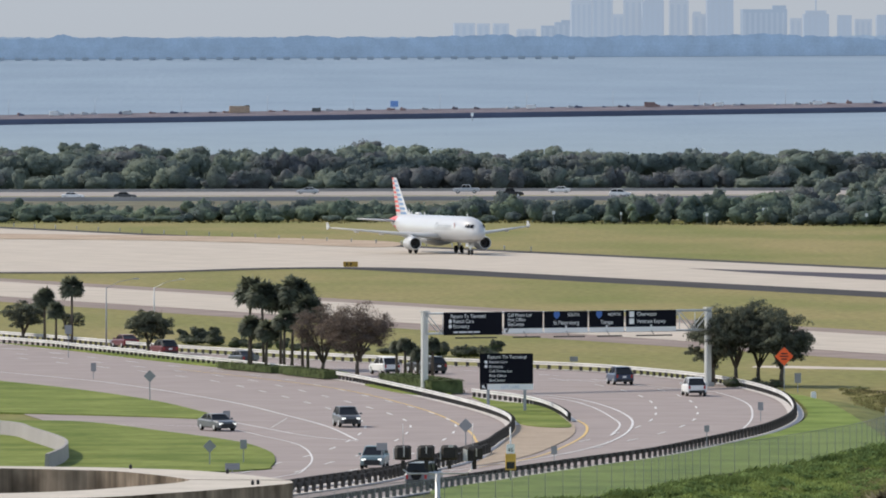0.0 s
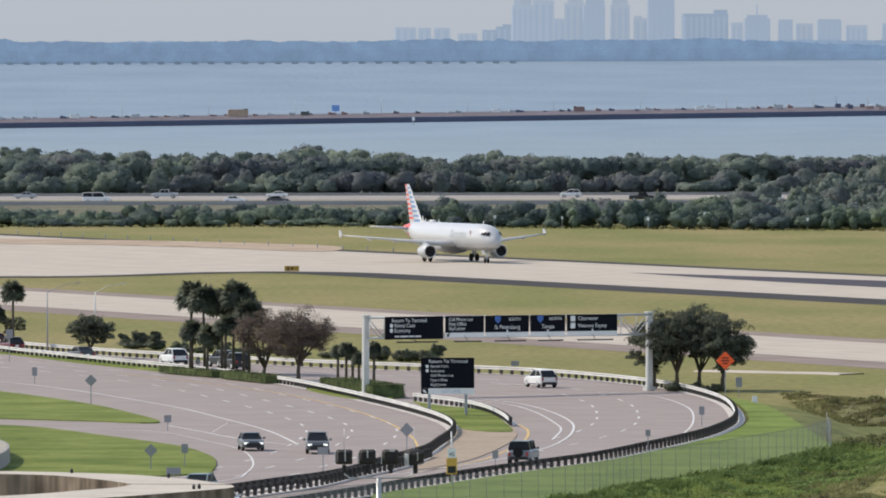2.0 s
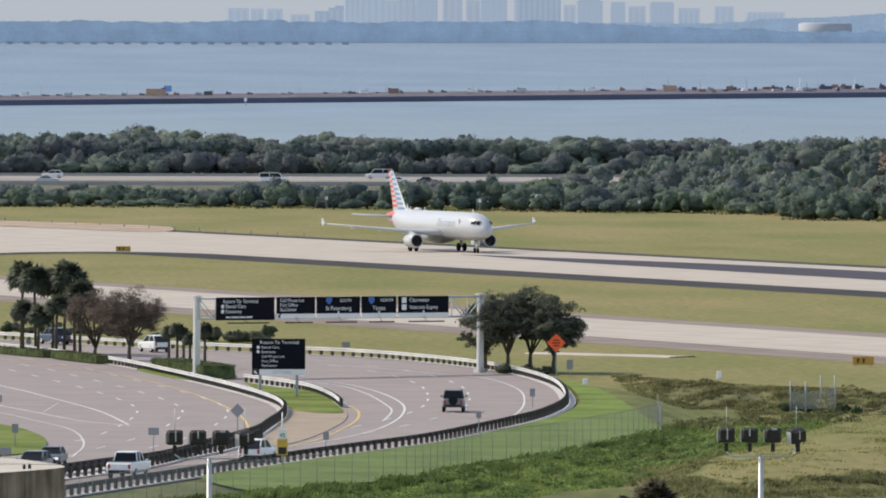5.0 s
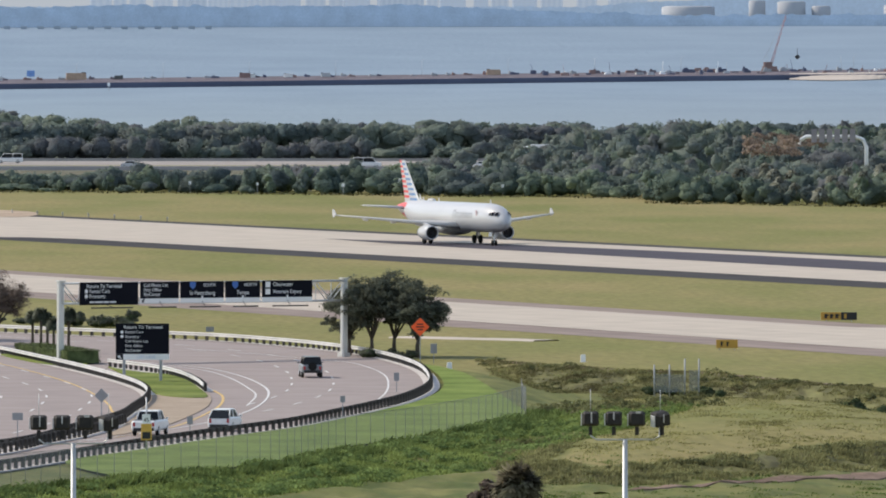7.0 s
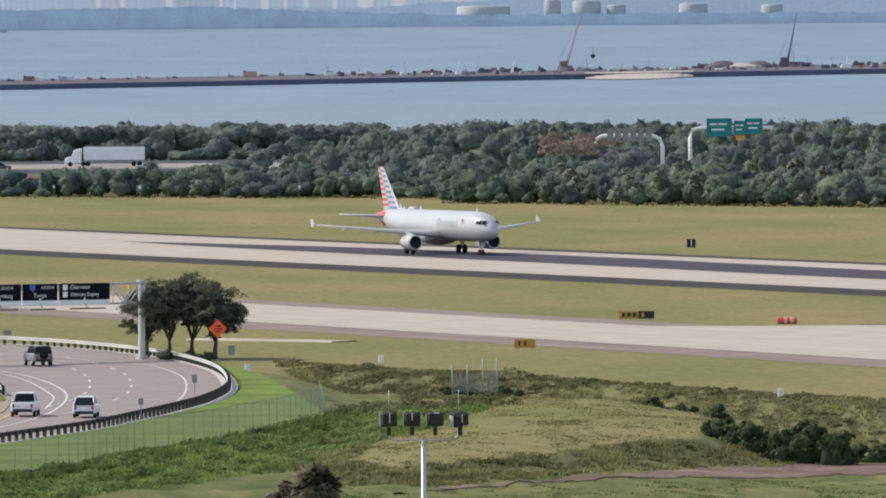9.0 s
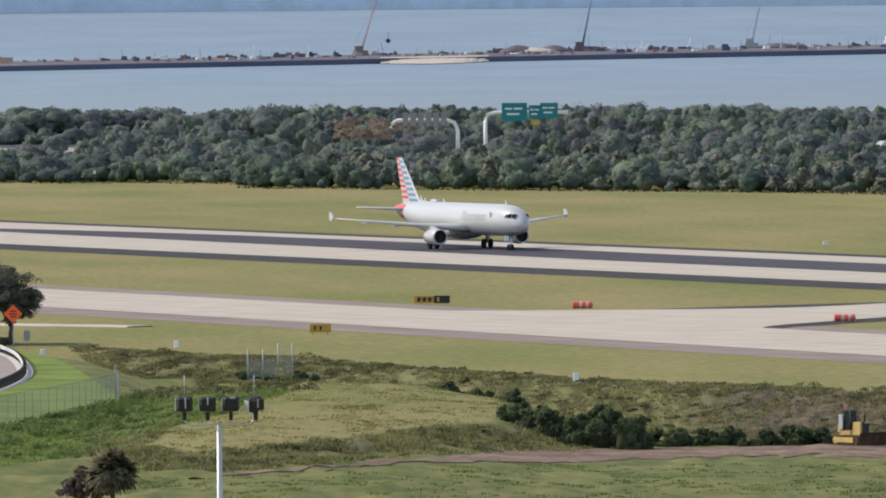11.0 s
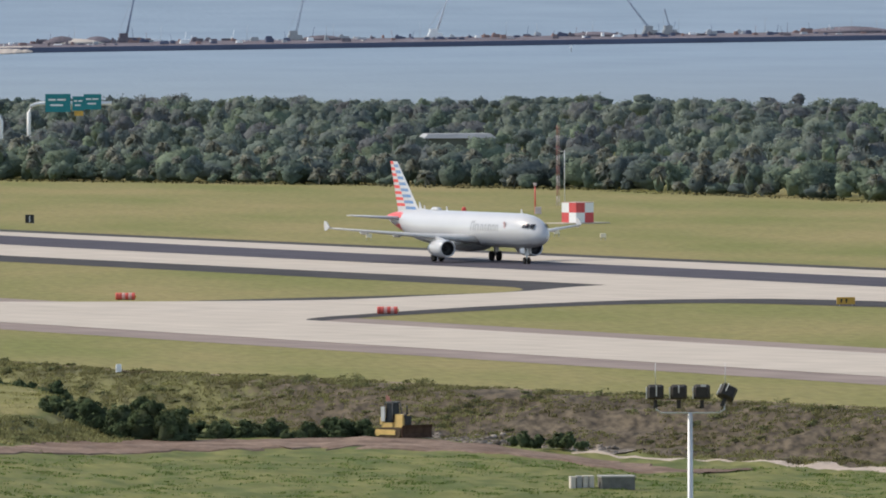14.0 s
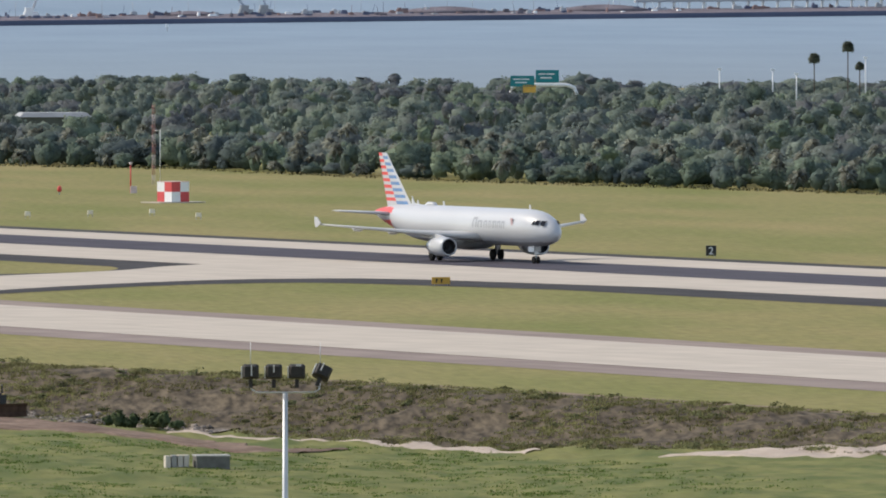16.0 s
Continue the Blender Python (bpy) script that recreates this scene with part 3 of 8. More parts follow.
paved("runway_shoulder", [(-1500, 1500, 34, 48), (-1500, 1500, -24.5, -17)], 0.02, SHOULDER, "dark asphalt runway shoulder", "pavement")
runway = paved("runway", [(-1500, 1500, -18.4, 36)], 0.05, CONCRETE, "pale concrete runway with dark tyre-marked centre", "runway")
o = shape("tyre_mark_band", [(110, 3), (180, -7.5), (250, -9.2), (312, -7), (380, -4.8), (520, -3.6), (700, -3), (1000, -3), (1500, -3), (1500, 15.6), (1000, 15.6), (700, 15.6), (520, 14.6), (380, 14), (300, 11.5), (230, 9.5), (160, 7.5)], 0.07, RUBBER, "dark rubber-stained asphalt band", runway)
taxiway = paved("taxiway", [(-1500, 1500, 119, 147)], 0.05, CONCRETE, "pale concrete taxiway", "taxiway")
paved("taxiway_shoulder", [(-1500, 1500, 112, 156)], 0.02, TAXI_SHOULDER, "worn brown asphalt taxiway shoulder", "pavement")
# exit from the runway to the taxiway, with dark shoulders
o = structure(shape("exit_shoulder", [(490, 40), (524, 45), (545, 51), (556, 60), (560, 74), (564, 90), (570, 108), (585, 120), (640, 126), (632, 114), (624, 104), (614, 90), (606, 78), (602, 66), (606, 56), (640, 45), (560, 38)], 0.03, SHOULDER, step=2.0), "dark asphalt shoulder of the runway exit", "pavement")
o.matrix_basis = RUN_POSE
o = structure(shape("runway_exit", [(533, 32), (540, 42), (554, 56), (564, 72), (572, 90), (560, 118), (545, 124), (660, 124), (634, 119), (618, 104), (602, 84), (592, 66), (590, 54), (598, 44), (640, 34), (600, 28)], 0.06, CONCRETE, step=2.0), "pale concrete runway exit", "taxiway")
o.matrix_basis = RUN_POSE
# paved entry at the runway's start, and bare soil beyond it
o = structure(shape("runway_entry", [(110, 34), (84, 40), (78, 55), (95, 80), (90, 100), (80, 150), (-120, 150), (-130, 30), (60, 30)], 0.055, CONCRETE), "pale concrete runway entry", "taxiway")
o.matrix_basis = RUN_POSE
o = structure(shape("entry_shoulder", [(130, 40), (96, 46), (88, 56), (104, 82), (100, 100), (90, 112), (60, 112), (60, 40)], 0.045, SHOULDER), "dark asphalt shoulder", "pavement")
o.matrix_basis = RUN_POSE
o = structure(shape("bare_soil", [(-240, 40), (-112, 40), (-118, 5), (-105, -20), (-150, -24), (-235, 0)], 0.035, mat("pink_soil", (0.33, 0.24, 0.19), 0.95, 0.15, 10, 0.1), ), "bare pinkish soil beside the runway", "soil")
o.matrix_basis = RUN_POSE

# ---- parkway ----
OUTER = [(-260, 1800), (-150, 1500), (-90, 1340), (-48.6, 1237.8), (-28.6, 1181), (-10.6, 1143.6), (-1.4, 1128.6), (12, 1109.7), (17.3, 1097.8), (22.5, 1080.6), (26.3, 1062.3), (28.5, 1044.7), (30.3, 1017.9), (30.5, 989.5), (29.6, 961.2), (26.9, 933.3), (23.5, 912.2), (20.9, 898.3), (16, 874), (9.1, 850), (2.5, 825), (-5.6, 792), (-30, 700), (-70, 560)]
INNER = [(-262, 1760), (-152, 1470), (-90, 1318), (-47.6, 1214.3), (-37.5, 1182), (-27.8, 1147), (-18.7, 1116), (-10, 1080), (-4.4, 1044), (0.8, 1006), (4.2, 975), (5.6, 952), (5.4, 931), (4.2, 909), (3, 890), (-0.2, 866), (-4, 838), (-10.8, 813), (-40, 700), (-85, 560)]
outer_line, inner_line = spline(OUTER, 2.5), spline(INNER, 2.5)


def make_roads():
    bd = Build()
    n = 260
    po, pi_ = [outer_line[int(i * (len(outer_line) - 1) / n)] for i in range(n + 1)], [inner_line[int(i * (len(inner_line) - 1) / n)] for i in range(n + 1)]
    for i in range(n):
        so = side(po, i) * -0.9
        so1 = side(po, i + 1) * -0.9
        bd.face([po[i] + so + Vector((0, 0, 0.06)), pi_[i] + Vector((0, 0, 0.06)), pi_[i + 1] + Vector((0, 0, 0.06)), po[i + 1] + so1 + Vector((0, 0, 0.06))])
    road = structure(bd.ob("road_outbound", ASPHALT), "warm grey asphalt parkway curve", "road")
    bd = Build()
    for i in range(n):
        a, b = pi_[i], pi_[i + 1]
        wid = lambda p: 26 + 14 * smooth(p.y, 800, 1000) * (1 - smooth(p.y, 1060, 1250))
        bd.face([a + Vector((0, 0, 0.065)), a + side(pi_, i) * wid(a) + Vector((0, 0, 0.065)), b + side(pi_, i + 1) * wid(b) + Vector((0, 0, 0.065)), b + Vector((0, 0, 0.065))])
    road2 = structure(bd.ob("road_inbound", ASPHALT), "warm grey asphalt inbound parkway", "road")
    return road, road2


road, road2 = make_roads()
GRASS_ISLES = [
    ("grass_verge", [(-42.3, 1077), (-35, 1053.6), (-27.4, 1022.7), (-22.6, 995.3), (-19.4, 968), (-26, 973), (-38.6, 984), (-62, 1000), (-72, 1090)], LAWN),
    ("grass_verge", [(-60, 975), (-37.8, 963.6), (-30.4, 958.7), (-22.6, 933), (-16.6, 910), (-14, 891), (-13.1, 876), (-13.1, 857), (-14.7, 849), (-30, 830), (-60, 800), (-70, 900)], LAWN),
    ("grass_island", [(2.6, 1025), (4.8, 1012), (8.7, 997), (10.5, 958), (10.3, 941.5), (6.7, 948.7), (5.9, 973), (4.3, 998)], LAWN),
]
for nm, pts, m in GRASS_ISLES:
    structure(sheet(nm, pts, 0.17, m, kerb=0.2, smooth_step=1.5), "bright green kerbed grass verge", "grass")
structure(sheet("grass_verge", [(31.4, 1030), (31.7, 990), (30.8, 961), (28.1, 933), (24.7, 912), (22.1, 898), (17.2, 874), (10.3, 850), (3.7, 825), (-1, 805), (3, 779), (6.5, 786), (13.4, 803), (19.3, 832), (23.8, 845), (28.7, 864), (32.3, 880), (35.6, 900), (35.6, 925), (35.2, 960), (34.4, 1000), (33, 1020)], 0.21, mat("fresh_green_verge", (0.138, 0.200, 0.044), 0.95, 0.2, 7, 0.14, tint=(0.178, 0.225, 0.058))), "fresh green grass verge below the guard rail", "grass")
structure(sheet("gore_pavers", [(10.4, 962), (11.0, 945.6), (10.4, 921), (7.8, 889), (5.4, 871), (2.2, 858), (3.4, 878), (5.0, 915), (6.0, 948)], 0.12, GORE, kerb=0.1, smooth_step=1.5), "tan paved gore with yellow kerb", "pavement")
structure(sheet("median_bed", [(-20, 1128), (-15.9, 1116), (-10.2, 1106), (-9.3, 1092), (-13, 1092), (-18, 1108), (-30, 1150), (-38, 1182), (-46, 1210), (-48, 1216), (-36, 1182)], 0.2, LAWN, kerb=0.25), "planted road median", "grass")
structure(sheet("median_bed", [(-7.4, 1062), (-0.3, 1062), (0.6, 1030), (-2.5, 1031), (-5.5, 1048)], 0.2, LAWN, kerb=0.25), "planted road median", "grass")


def line_mark(name, pts, width, m, parent, z=0.085):
    bd = Build()
    ribbon(bd, spline(pts, 3.0), -width / 2, width / 2, z)
    o = bd.ob(name, m)
    o.parent = parent
    return o


line_mark("edge_line", [(-60, 1160), (-43.5, 1109), (-31.3, 1071), (-19.5, 1015.6), (-14, 979.4), (-9.7, 947), (-6.8, 912)], 0.22, PAINT, road2)
line_mark("edge_line", [(-18.5, 962), (-15.9, 949), (-11.3, 925.4), (-6.8, 912)], 0.22, PAINT, road2)
line_mark("edge_line", [(-40, 962), (-27, 953), (-19.2, 946.5), (-14.5, 923), (-11.5, 903), (-10.2, 876), (-10.5, 852.6), (-12, 838), (-22, 800)], 0.14, PAINT, road2)
for t in (0.35,):
    p, q = Vector((-18.5, 962)).lerp(Vector((-6.8, 912)), t), Vector((-17.0, 999)).lerp(Vector((-6.8, 912)), t)
    line_mark("hatch_line", [tuple(p), tuple(q)], 0.07, PAINT, road2)
line_mark("yellow_line", [(-26, 1116), (-17, 1083), (-9.7, 1051), (-4.3, 1014), (-0.2, 974), (2.1, 935), (2.7, 908.6)], 0.2, YELLOW_PAINT, road2)
line_mark("edge_line", [(2, 1045), (8.5, 1033), (12, 1019.5), (14.3, 1000), (15.7, 977), (16, 955), (14.9, 927.5), (12.4, 901), (7.7, 874.6), (0, 846)], 0.2, PAINT, road)
line_mark("edge_line", [(0, 1044), (5, 1038), (10.6, 1019.5), (13.1, 997), (14.5, 966.7), (14.8, 948), (13.6, 922)], 0.17, PAINT, road)
line_mark("edge_line", [(10, 1084), (16, 1067), (21.8, 1048.7), (25.2, 1036.5), (27, 1007), (26.7, 976), (25.4, 947), (23.4, 927), (17, 893), (5, 850)], 0.16, PAINT, road)
line_mark("yellow_line", [(11.4, 962), (12.0, 945.6), (11.3, 921), (8.7, 889), (6.3, 871), (2, 852)], 0.22, YELLOW_PAINT, road)
dash = Build()
dash.face([(-0.09, -2.6, 0), (0.09, -2.6, 0), (0.09, 2.6, 0), (-0.09, 2.6, 0)])
dash_mesh = dash.mesh("lane_dash", PAINT)


def dashes(pts, parent, step=16.5):
    ln = spline(pts, step)
    for i, p in enumerate(ln):
        s = side(ln, i)
        o = new("lane_dash", dash_mesh)
        o.parent, o.matrix_basis = parent, Matrix.Translation((p.x, p.y, 0.09)) @ Matrix.Rotation(math.atan2(s.y, s.x), 4, "Z")


def beside(line, off, lo, hi):
    return [tuple((p + side(line, i) * off).xy) for i, p in enumerate(line) if lo < i < hi][::8]


no, ni_ = len(outer_line), len(inner_line)
for off in (8.3, 11.9):
    dashes(beside(outer_line, off, 190, no - 20), road)
for off in (4.6, 8.4, 12.2):
    dashes(beside(inner_line, off, 170, ni_ - 50), road2)


def guard_rail(name, line, label):
    """Corrugated steel rail on timber posts along a line."""
    t = structure(new(name), label, "guard rail")
    bd = Build()
    prof = [(0.0, 0.52), (0.08, 0.58), (0.0, 0.66), (0.0, 0.70), (0.08, 0.78), (0.0, 0.86), (-0.04, 0.86), (-0.04, 0.52)]
    rings = [[p + side(line, i) * u + Vector((0, 0, w)) for u, w in prof] for i, p in enumerate(line)]
    # back and top edge take a darker material than the front
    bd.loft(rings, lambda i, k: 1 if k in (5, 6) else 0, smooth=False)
    bd.ob("rail", [RAIL_STEEL, mat("rail_back_dark", (0.085, 0.08, 0.075), 0.9, 0.2, 2)], t)
    bd = Build()
    ribbon(bd, line, -0.9, 0.5, 0.11)
    bd.ob("mow_strip", mat("pale_mow_strip", (0.56, 0.52, 0.48), 0.9, 0.12, 3), t)
    pb = Build()
    pb.box((0, 0, 0.4), (0.24, 0.3, 0.84), cham=0.03)
    pm = pb.mesh("post", POST_WOOD)
    line = spline([tuple(p) for p in line], 1.95)
    for i, p in enumerate(line):
        o = new("post", pm)
        s = side(line, i)
        p = p - s * 0.2
        o.parent, o.matrix_basis = t, Matrix.Translation((p.x, p.y, 0)) @ Matrix.Rotation(math.atan2(s.y, s.x), 4, "Z")
    return t


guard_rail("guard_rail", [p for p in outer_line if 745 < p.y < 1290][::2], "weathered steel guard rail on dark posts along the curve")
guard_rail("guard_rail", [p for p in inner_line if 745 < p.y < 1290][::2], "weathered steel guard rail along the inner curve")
guard_rail("guard_rail", spline([(2.6, 1026), (4.3, 1019), (6.8, 1008), (8.7, 994), (10, 974), (10.6, 955)], 3.0), "short guard rail round a grass island")
guard_rail("guard_rail", spline([(3.4, 884), (0.6, 860), (-2.5, 843), (-5.8, 823.4), (-16, 785), (-27, 740)], 5.0), "second guard rail beside the gore")

structure(sheet("dry_apron", [(-90, 1946), (-68.3, 1923), (-48.7, 1908), (-29.2, 1882), (-8.3, 1840), (-10, 1790), (-28.4, 1828), (-47.4, 1858), (-66.5, 1872), (-92, 1892)], 0.1, mat("dry_pinkish_apron", (0.37, 0.28, 0.205), 0.95, 0.15, 9, 0.1, tint=(0.42, 0.33, 0.25)), smooth_step=3.0), "dry pinkish-brown apron at the runway end", "pavement")

# ---- the airliner ----


def wing_ring(y, le, chord, z, thick):
    prof = [(0, 0), (0.06, 0.42), (0.3, 0.6), (0.65, 0.38), (1, 0.02), (0.65, -0.16), (0.3, -0.36), (0.06, -0.3)]
    return [(22 - le - u * chord, y, z + w * thick) for u, w in prof]


def make_airliner():
    plane = thing("airliner", "silver-white twin-engine airliner with striped tail rolling on the runway", "airplane", pose(0, 1721, 0))
    secs = [(0, 0.06, 3.30), (0.15, 0.36, 3.32), (0.5, 0.72, 3.38), (1.0, 1.02, 3.46), (1.5, 1.24, 3.54), (2.0, 1.42, 3.62), (2.5, 1.57, 3.69), (3.0, 1.68, 3.75), (3.6, 1.78, 3.8), (4.5, 1.88, 3.85), (5.6, 1.95, 3.88), (7, 1.98, 3.9)]
    secs += [(7 + 2.3 * i, 1.98, 3.9) for i in range(1, 11)] + [(32, 1.94, 3.95), (34, 1.84, 4.06), (36, 1.66, 4.22), (38, 1.42, 4.4), (39, 1.27, 4.5), (40, 1.12, 4.58), (41, 0.96, 4.66), (42, 0.78, 4.74), (43, 0.58, 4.82), (44, 0.34, 4.9), (44.5, 0.15, 4.95)]
    n = 36
    rings = [[(22 - s, r * math.cos(2 * math.pi * k / n), zc + r * 1.04 * math.sin(2 * math.pi * k / n)) for k in range(n)] for s, r, zc in secs]

    def skin(i, k):
        s, a = (secs[i][0] + secs[i + 1][0]) / 2, 2 * math.pi * (k + 0.5) / n
        z = (secs[i][2] + secs[i + 1][2]) / 2 + (secs[i][1] + secs[i + 1][1]) / 2 * math.sin(a)
        if s > 37.5 + (z - 4) * 0.5 and (4.95 < z < 5.55 or z < 4.15):
            return 2
        # belly grey, darkened further for the shadow under the fuselage
        return 3 if z < 2.45 and s < 40 else 0

    b = Build()
    b.loft(rings, skin)
    b.ob("fuselage", [PLANE_WHITE, GLASS, RED, mat("belly_shade_grey", (0.26, 0.265, 0.27), 0.5, 0.06, 2)], plane)
    b = Build()
    b.tube([(6.5, 0, 2.45), (4.5, 0, 2.2), (1, 0, 2.12), (-3.5, 0, 2.2), (-6, 0, 2.6)], [0.5, 1.45, 1.75, 1.5, 0.4], 14, flat=0.55)
    b.ob("belly_fairing", mat("belly_shade_grey", (0.42, 0.44, 0.46)), plane)
    for sgn, nm in ((1, "left"), (-1, "right")):
        b = Build()
        b.loft([wing_ring(sgn * 1.2, 15.0, 7.4, 2.62, 1.15), wing_ring(sgn * 3.2, 16.2, 6.1, 2.80, 0.95), wing_ring(sgn * 6.4, 18.4, 4.4, 3.05, 0.6), wing_ring(sgn * 11.4, 21.6, 2.9, 3.55, 0.36), wing_ring(sgn * 16.55, 25.0, 1.5, 4.05, 0.18)], smooth=True)
        wing = b.ob("wing", mat("wing_grey", (0.50, 0.49, 0.47), 0.4, 0.05, 3), plane)
        b = Build()
        b.loft([[(22 - 25.8, sgn * 16.62 + q, 4.85), (22 - 26.4, sgn * 16.62 + q, 4.9), (22 - 26.4, sgn * 16.62 + q, 4.2), (22 - 26.2, sgn * 16.62 + q, 3.75), (22 - 25.7, sgn * 16.62 + q, 3.8), (22 - 24.9, sgn * 16.62 + q, 4.2)] for q in (-0.05, 0.05)], smooth=False)
        b.ob("wingtip_fence", PLANE_WHITE, wing)
        for y, s in ((4.6, 21.9), (8.6, 23.0), (12.4, 24.1)):
            b = Build()
            z = 2.45 + y * 0.092
            b.tube([(22 - s + 1.6, sgn * y, z + 0.1), (22 - s + 0.6, sgn * y, z - 0.12), (22 - s - 0.8, sgn * y, z - 0.12), (22 - s - 1.7, sgn * y, z + 0.12)], [0.05, 0.2, 0.22, 0.04], 8)
            b.ob("flap_fairing", PLANE_WHITE, wing)
        # engine
        e = Build()
        prof = [(13.75, 0.93), (13.62, 1.03), (13.7, 1.12), (14.3, 1.2), (15.2, 1.22), (16.4, 1.15), (17.5, 0.98), (17.52, 0.85)]
        m = 28
        cx = [(22 - s, r) for s, r in prof]
        e.loft([[(x - 1.2, sgn * 5.75 + 0.88 * r * math.cos(2 * math.pi * k / m), 1.68 + 0.88 * r * math.sin(2 * math.pi * k / m)) for k in range(m)] for x, r in cx], caps=False)
        eng = e.ob("engine_nacelle", PLANE_WHITE, plane)
        e = Build()
        e.loft([[(22 - s - 1.2, sgn * 5.75 + 0.88 * r * math.cos(2 * math.pi * k / m), 1.68 + 0.88 * r * math.sin(2 * math.pi * k / m)) for k in range(m)] for s, r in ((13.75, 0.93), (14.6, 0.88), (14.62, 0.3), (14.3, 0.04))], caps=False)
        e.ob("fan_intake", DARK, eng)
        e = Build()
        e.loft([[(22 - s - 1.2, sgn * 5.75 + 0.88 * r * math.cos(2 * math.pi * k / m), 1.68 + 0.88 * r * math.sin(2 * math.pi * k / m)) for k in range(m)] for s, r in ((17.5, 0.9), (17.45, 0.7), (18.6, 0.5), (19.3, 0.1))], caps=False)
        e.ob("exhaust_cone", DARK, eng)
        e = Build()
        e.loft([[(22 - s - 1.2, sgn * 5.75 + q, z) for q, z in ((-0.16, z0), (0.16, z0), (0.16, z1), (-0.16, z1))] for s, z0, z1 in ((14.8, 2.7, 2.78), (16.5, 2.6, 3.05), (18.3, 2.5, 3.15), (20.3, 2.7, 3.0))], smooth=False)
        e.ob("pylon", PLANE_WHITE, eng)
        # tailplane
        b = Build()
        b.loft([wing_ring(sgn * 0.5, 37.9, 4.4, 4.75, 0.5), wing_ring(sgn * 6.2, 41.6, 1.7, 5.15, 0.18)])
        b.ob("tailplane", PLANE_WHITE, plane)
        # main gear
        b = Build()
        b.tube([(-0.1, sgn * 3.6, 2.7), (0, sgn * 3.8, 0.6)], [0.16, 0.12], 10)
        b.tube([(0, sgn * 3.2, 2.6), (0, sgn * 3.75, 1.3)], 0.07, 8)
        b.box((-0.05, sgn * 4.05, 1.75), (0.9, 0.06, 1.3))
        gear = b.ob("main_gear", PLANE_WHITE, plane)
        for q in (-0.47, 0.47):
            w = Build()
            w.tube([(0, sgn * 3.8 + q - 0.21, 0.6), (0, sgn * 3.8 + q - 0.15, 0.6), (0, sgn * 3.8 + q + 0.15, 0.6), (0, sgn * 3.8 + q + 0.21, 0.6)], [0.46, 0.6, 0.6, 0.46], 20)
            w.ob("wheel", RUBBERTYRE, gear)
    # nose gear
    b = Build()
    b.tube([(16.9, 0, 2.0), (16.85, 0, 0.4)], [0.13, 0.09], 10)
    b.tube([(16.2, 0, 1.9), (16.8, 0, 0.9)], 0.06, 8)
    b.box((16.5, 0.42, 1.65), (1.3, 0.05, 0.75)), b.box((16.5, -0.42, 1.65), (1.3, 0.05, 0.75))
    b.box((16.95, 0, 1.15), (0.12, 0.5, 0.2))
    gear = b.ob("nose_gear", WHITE, plane)
    for q in (-0.25, 0.25):
        w = Build()
        w.tube([(16.85, q - 0.12, 0.4), (16.85, q - 0.08, 0.4), (16.85, q + 0.08, 0.4), (16.85, q + 0.12, 0.4)], [0.3, 0.4, 0.4, 0.3], 18)
        w.ob("wheel", RUBBERTYRE, gear)
    # fin with stripes
    b = Build()
    rows = 17
    us = [0, 0.05, 0.2, 0.42, 0.5, 0.58, 0.8, 1.0]
    th = [0.0, 0.55, 1.0, 0.95, 0.9, 0.8, 0.4, 0.05]
    rr = []
    for i in range(rows + 1):
        t = i / rows
        z, le, ch, w = 5.55 + 6.1 * t, 35.2 + 6.6 * t, 6.3 - 4.3 * t, 0.34 - 0.2 * t
        rr.append([(22 - le - u * ch, w * h, z) for u, h in zip(us, th)] + [(22 - le - u * ch, -w * h, z) for u, h in list(zip(us, th))[:0:-1]])

    def stripe(i, k):
        u = us[min(k, 14 - k)] * 0.5 + us[min(min(k, 14 - k) + 1, 7)] * 0.5
        if i < 1:
            return 0
        if u > 0.5:
            return 1 if i % 2 == 0 else 0
        return 2 if i % 2 and u > 0.03 else 0

    b.loft(rr, stripe, smooth=False)
    b.loft([[(22 - s, q, z) for q, z in ((-0.12, 5.4), (0.12, 5.4), (0.04, z1), (-0.04, z1))] for s, z1 in ((31.5, 5.85), (34.7, 6.1), (35.4, 6.9))], smooth=False)
    b.ob("fin", [PLANE_WHITE, RED, TAIL_BLUE], plane)
    # dome, aerials, plain bars for the writing on the side
    b = Build()
    b.tube([(22 - 29.3, 0, 5.85), (22 - 30, 0, 6.02), (22 - 31.2, 0, 6.02), (22 - 32.2, 0, 5.85)], [0.1, 0.42, 0.42, 0.08], 10, flat=0.7)
    b.ob("radio_dome", PLANE_WHITE, plane)
    for s in (27.2, 6.2, 33.6):
        b = Build()
        b.loft([[(22 - s, -0.02, 5.9), (22 - s - 0.5, -0.02, 5.9), (22 - s - 0.55, -0.02, 6.45), (22 - s - 0.3, -0.02, 6.45)], [(22 - s, 0.02, 5.9), (22 - s - 0.5, 0.02, 5.9), (22 - s - 0.55, 0.02, 6.45), (22 - s - 0.3, 0.02, 6.45)]], smooth=False)
        b.ob("aerial", PLANE_WHITE, plane)
    ink = mat("side_grey_bars", (0.31, 0.315, 0.325), 0.45, 0.03, 1)
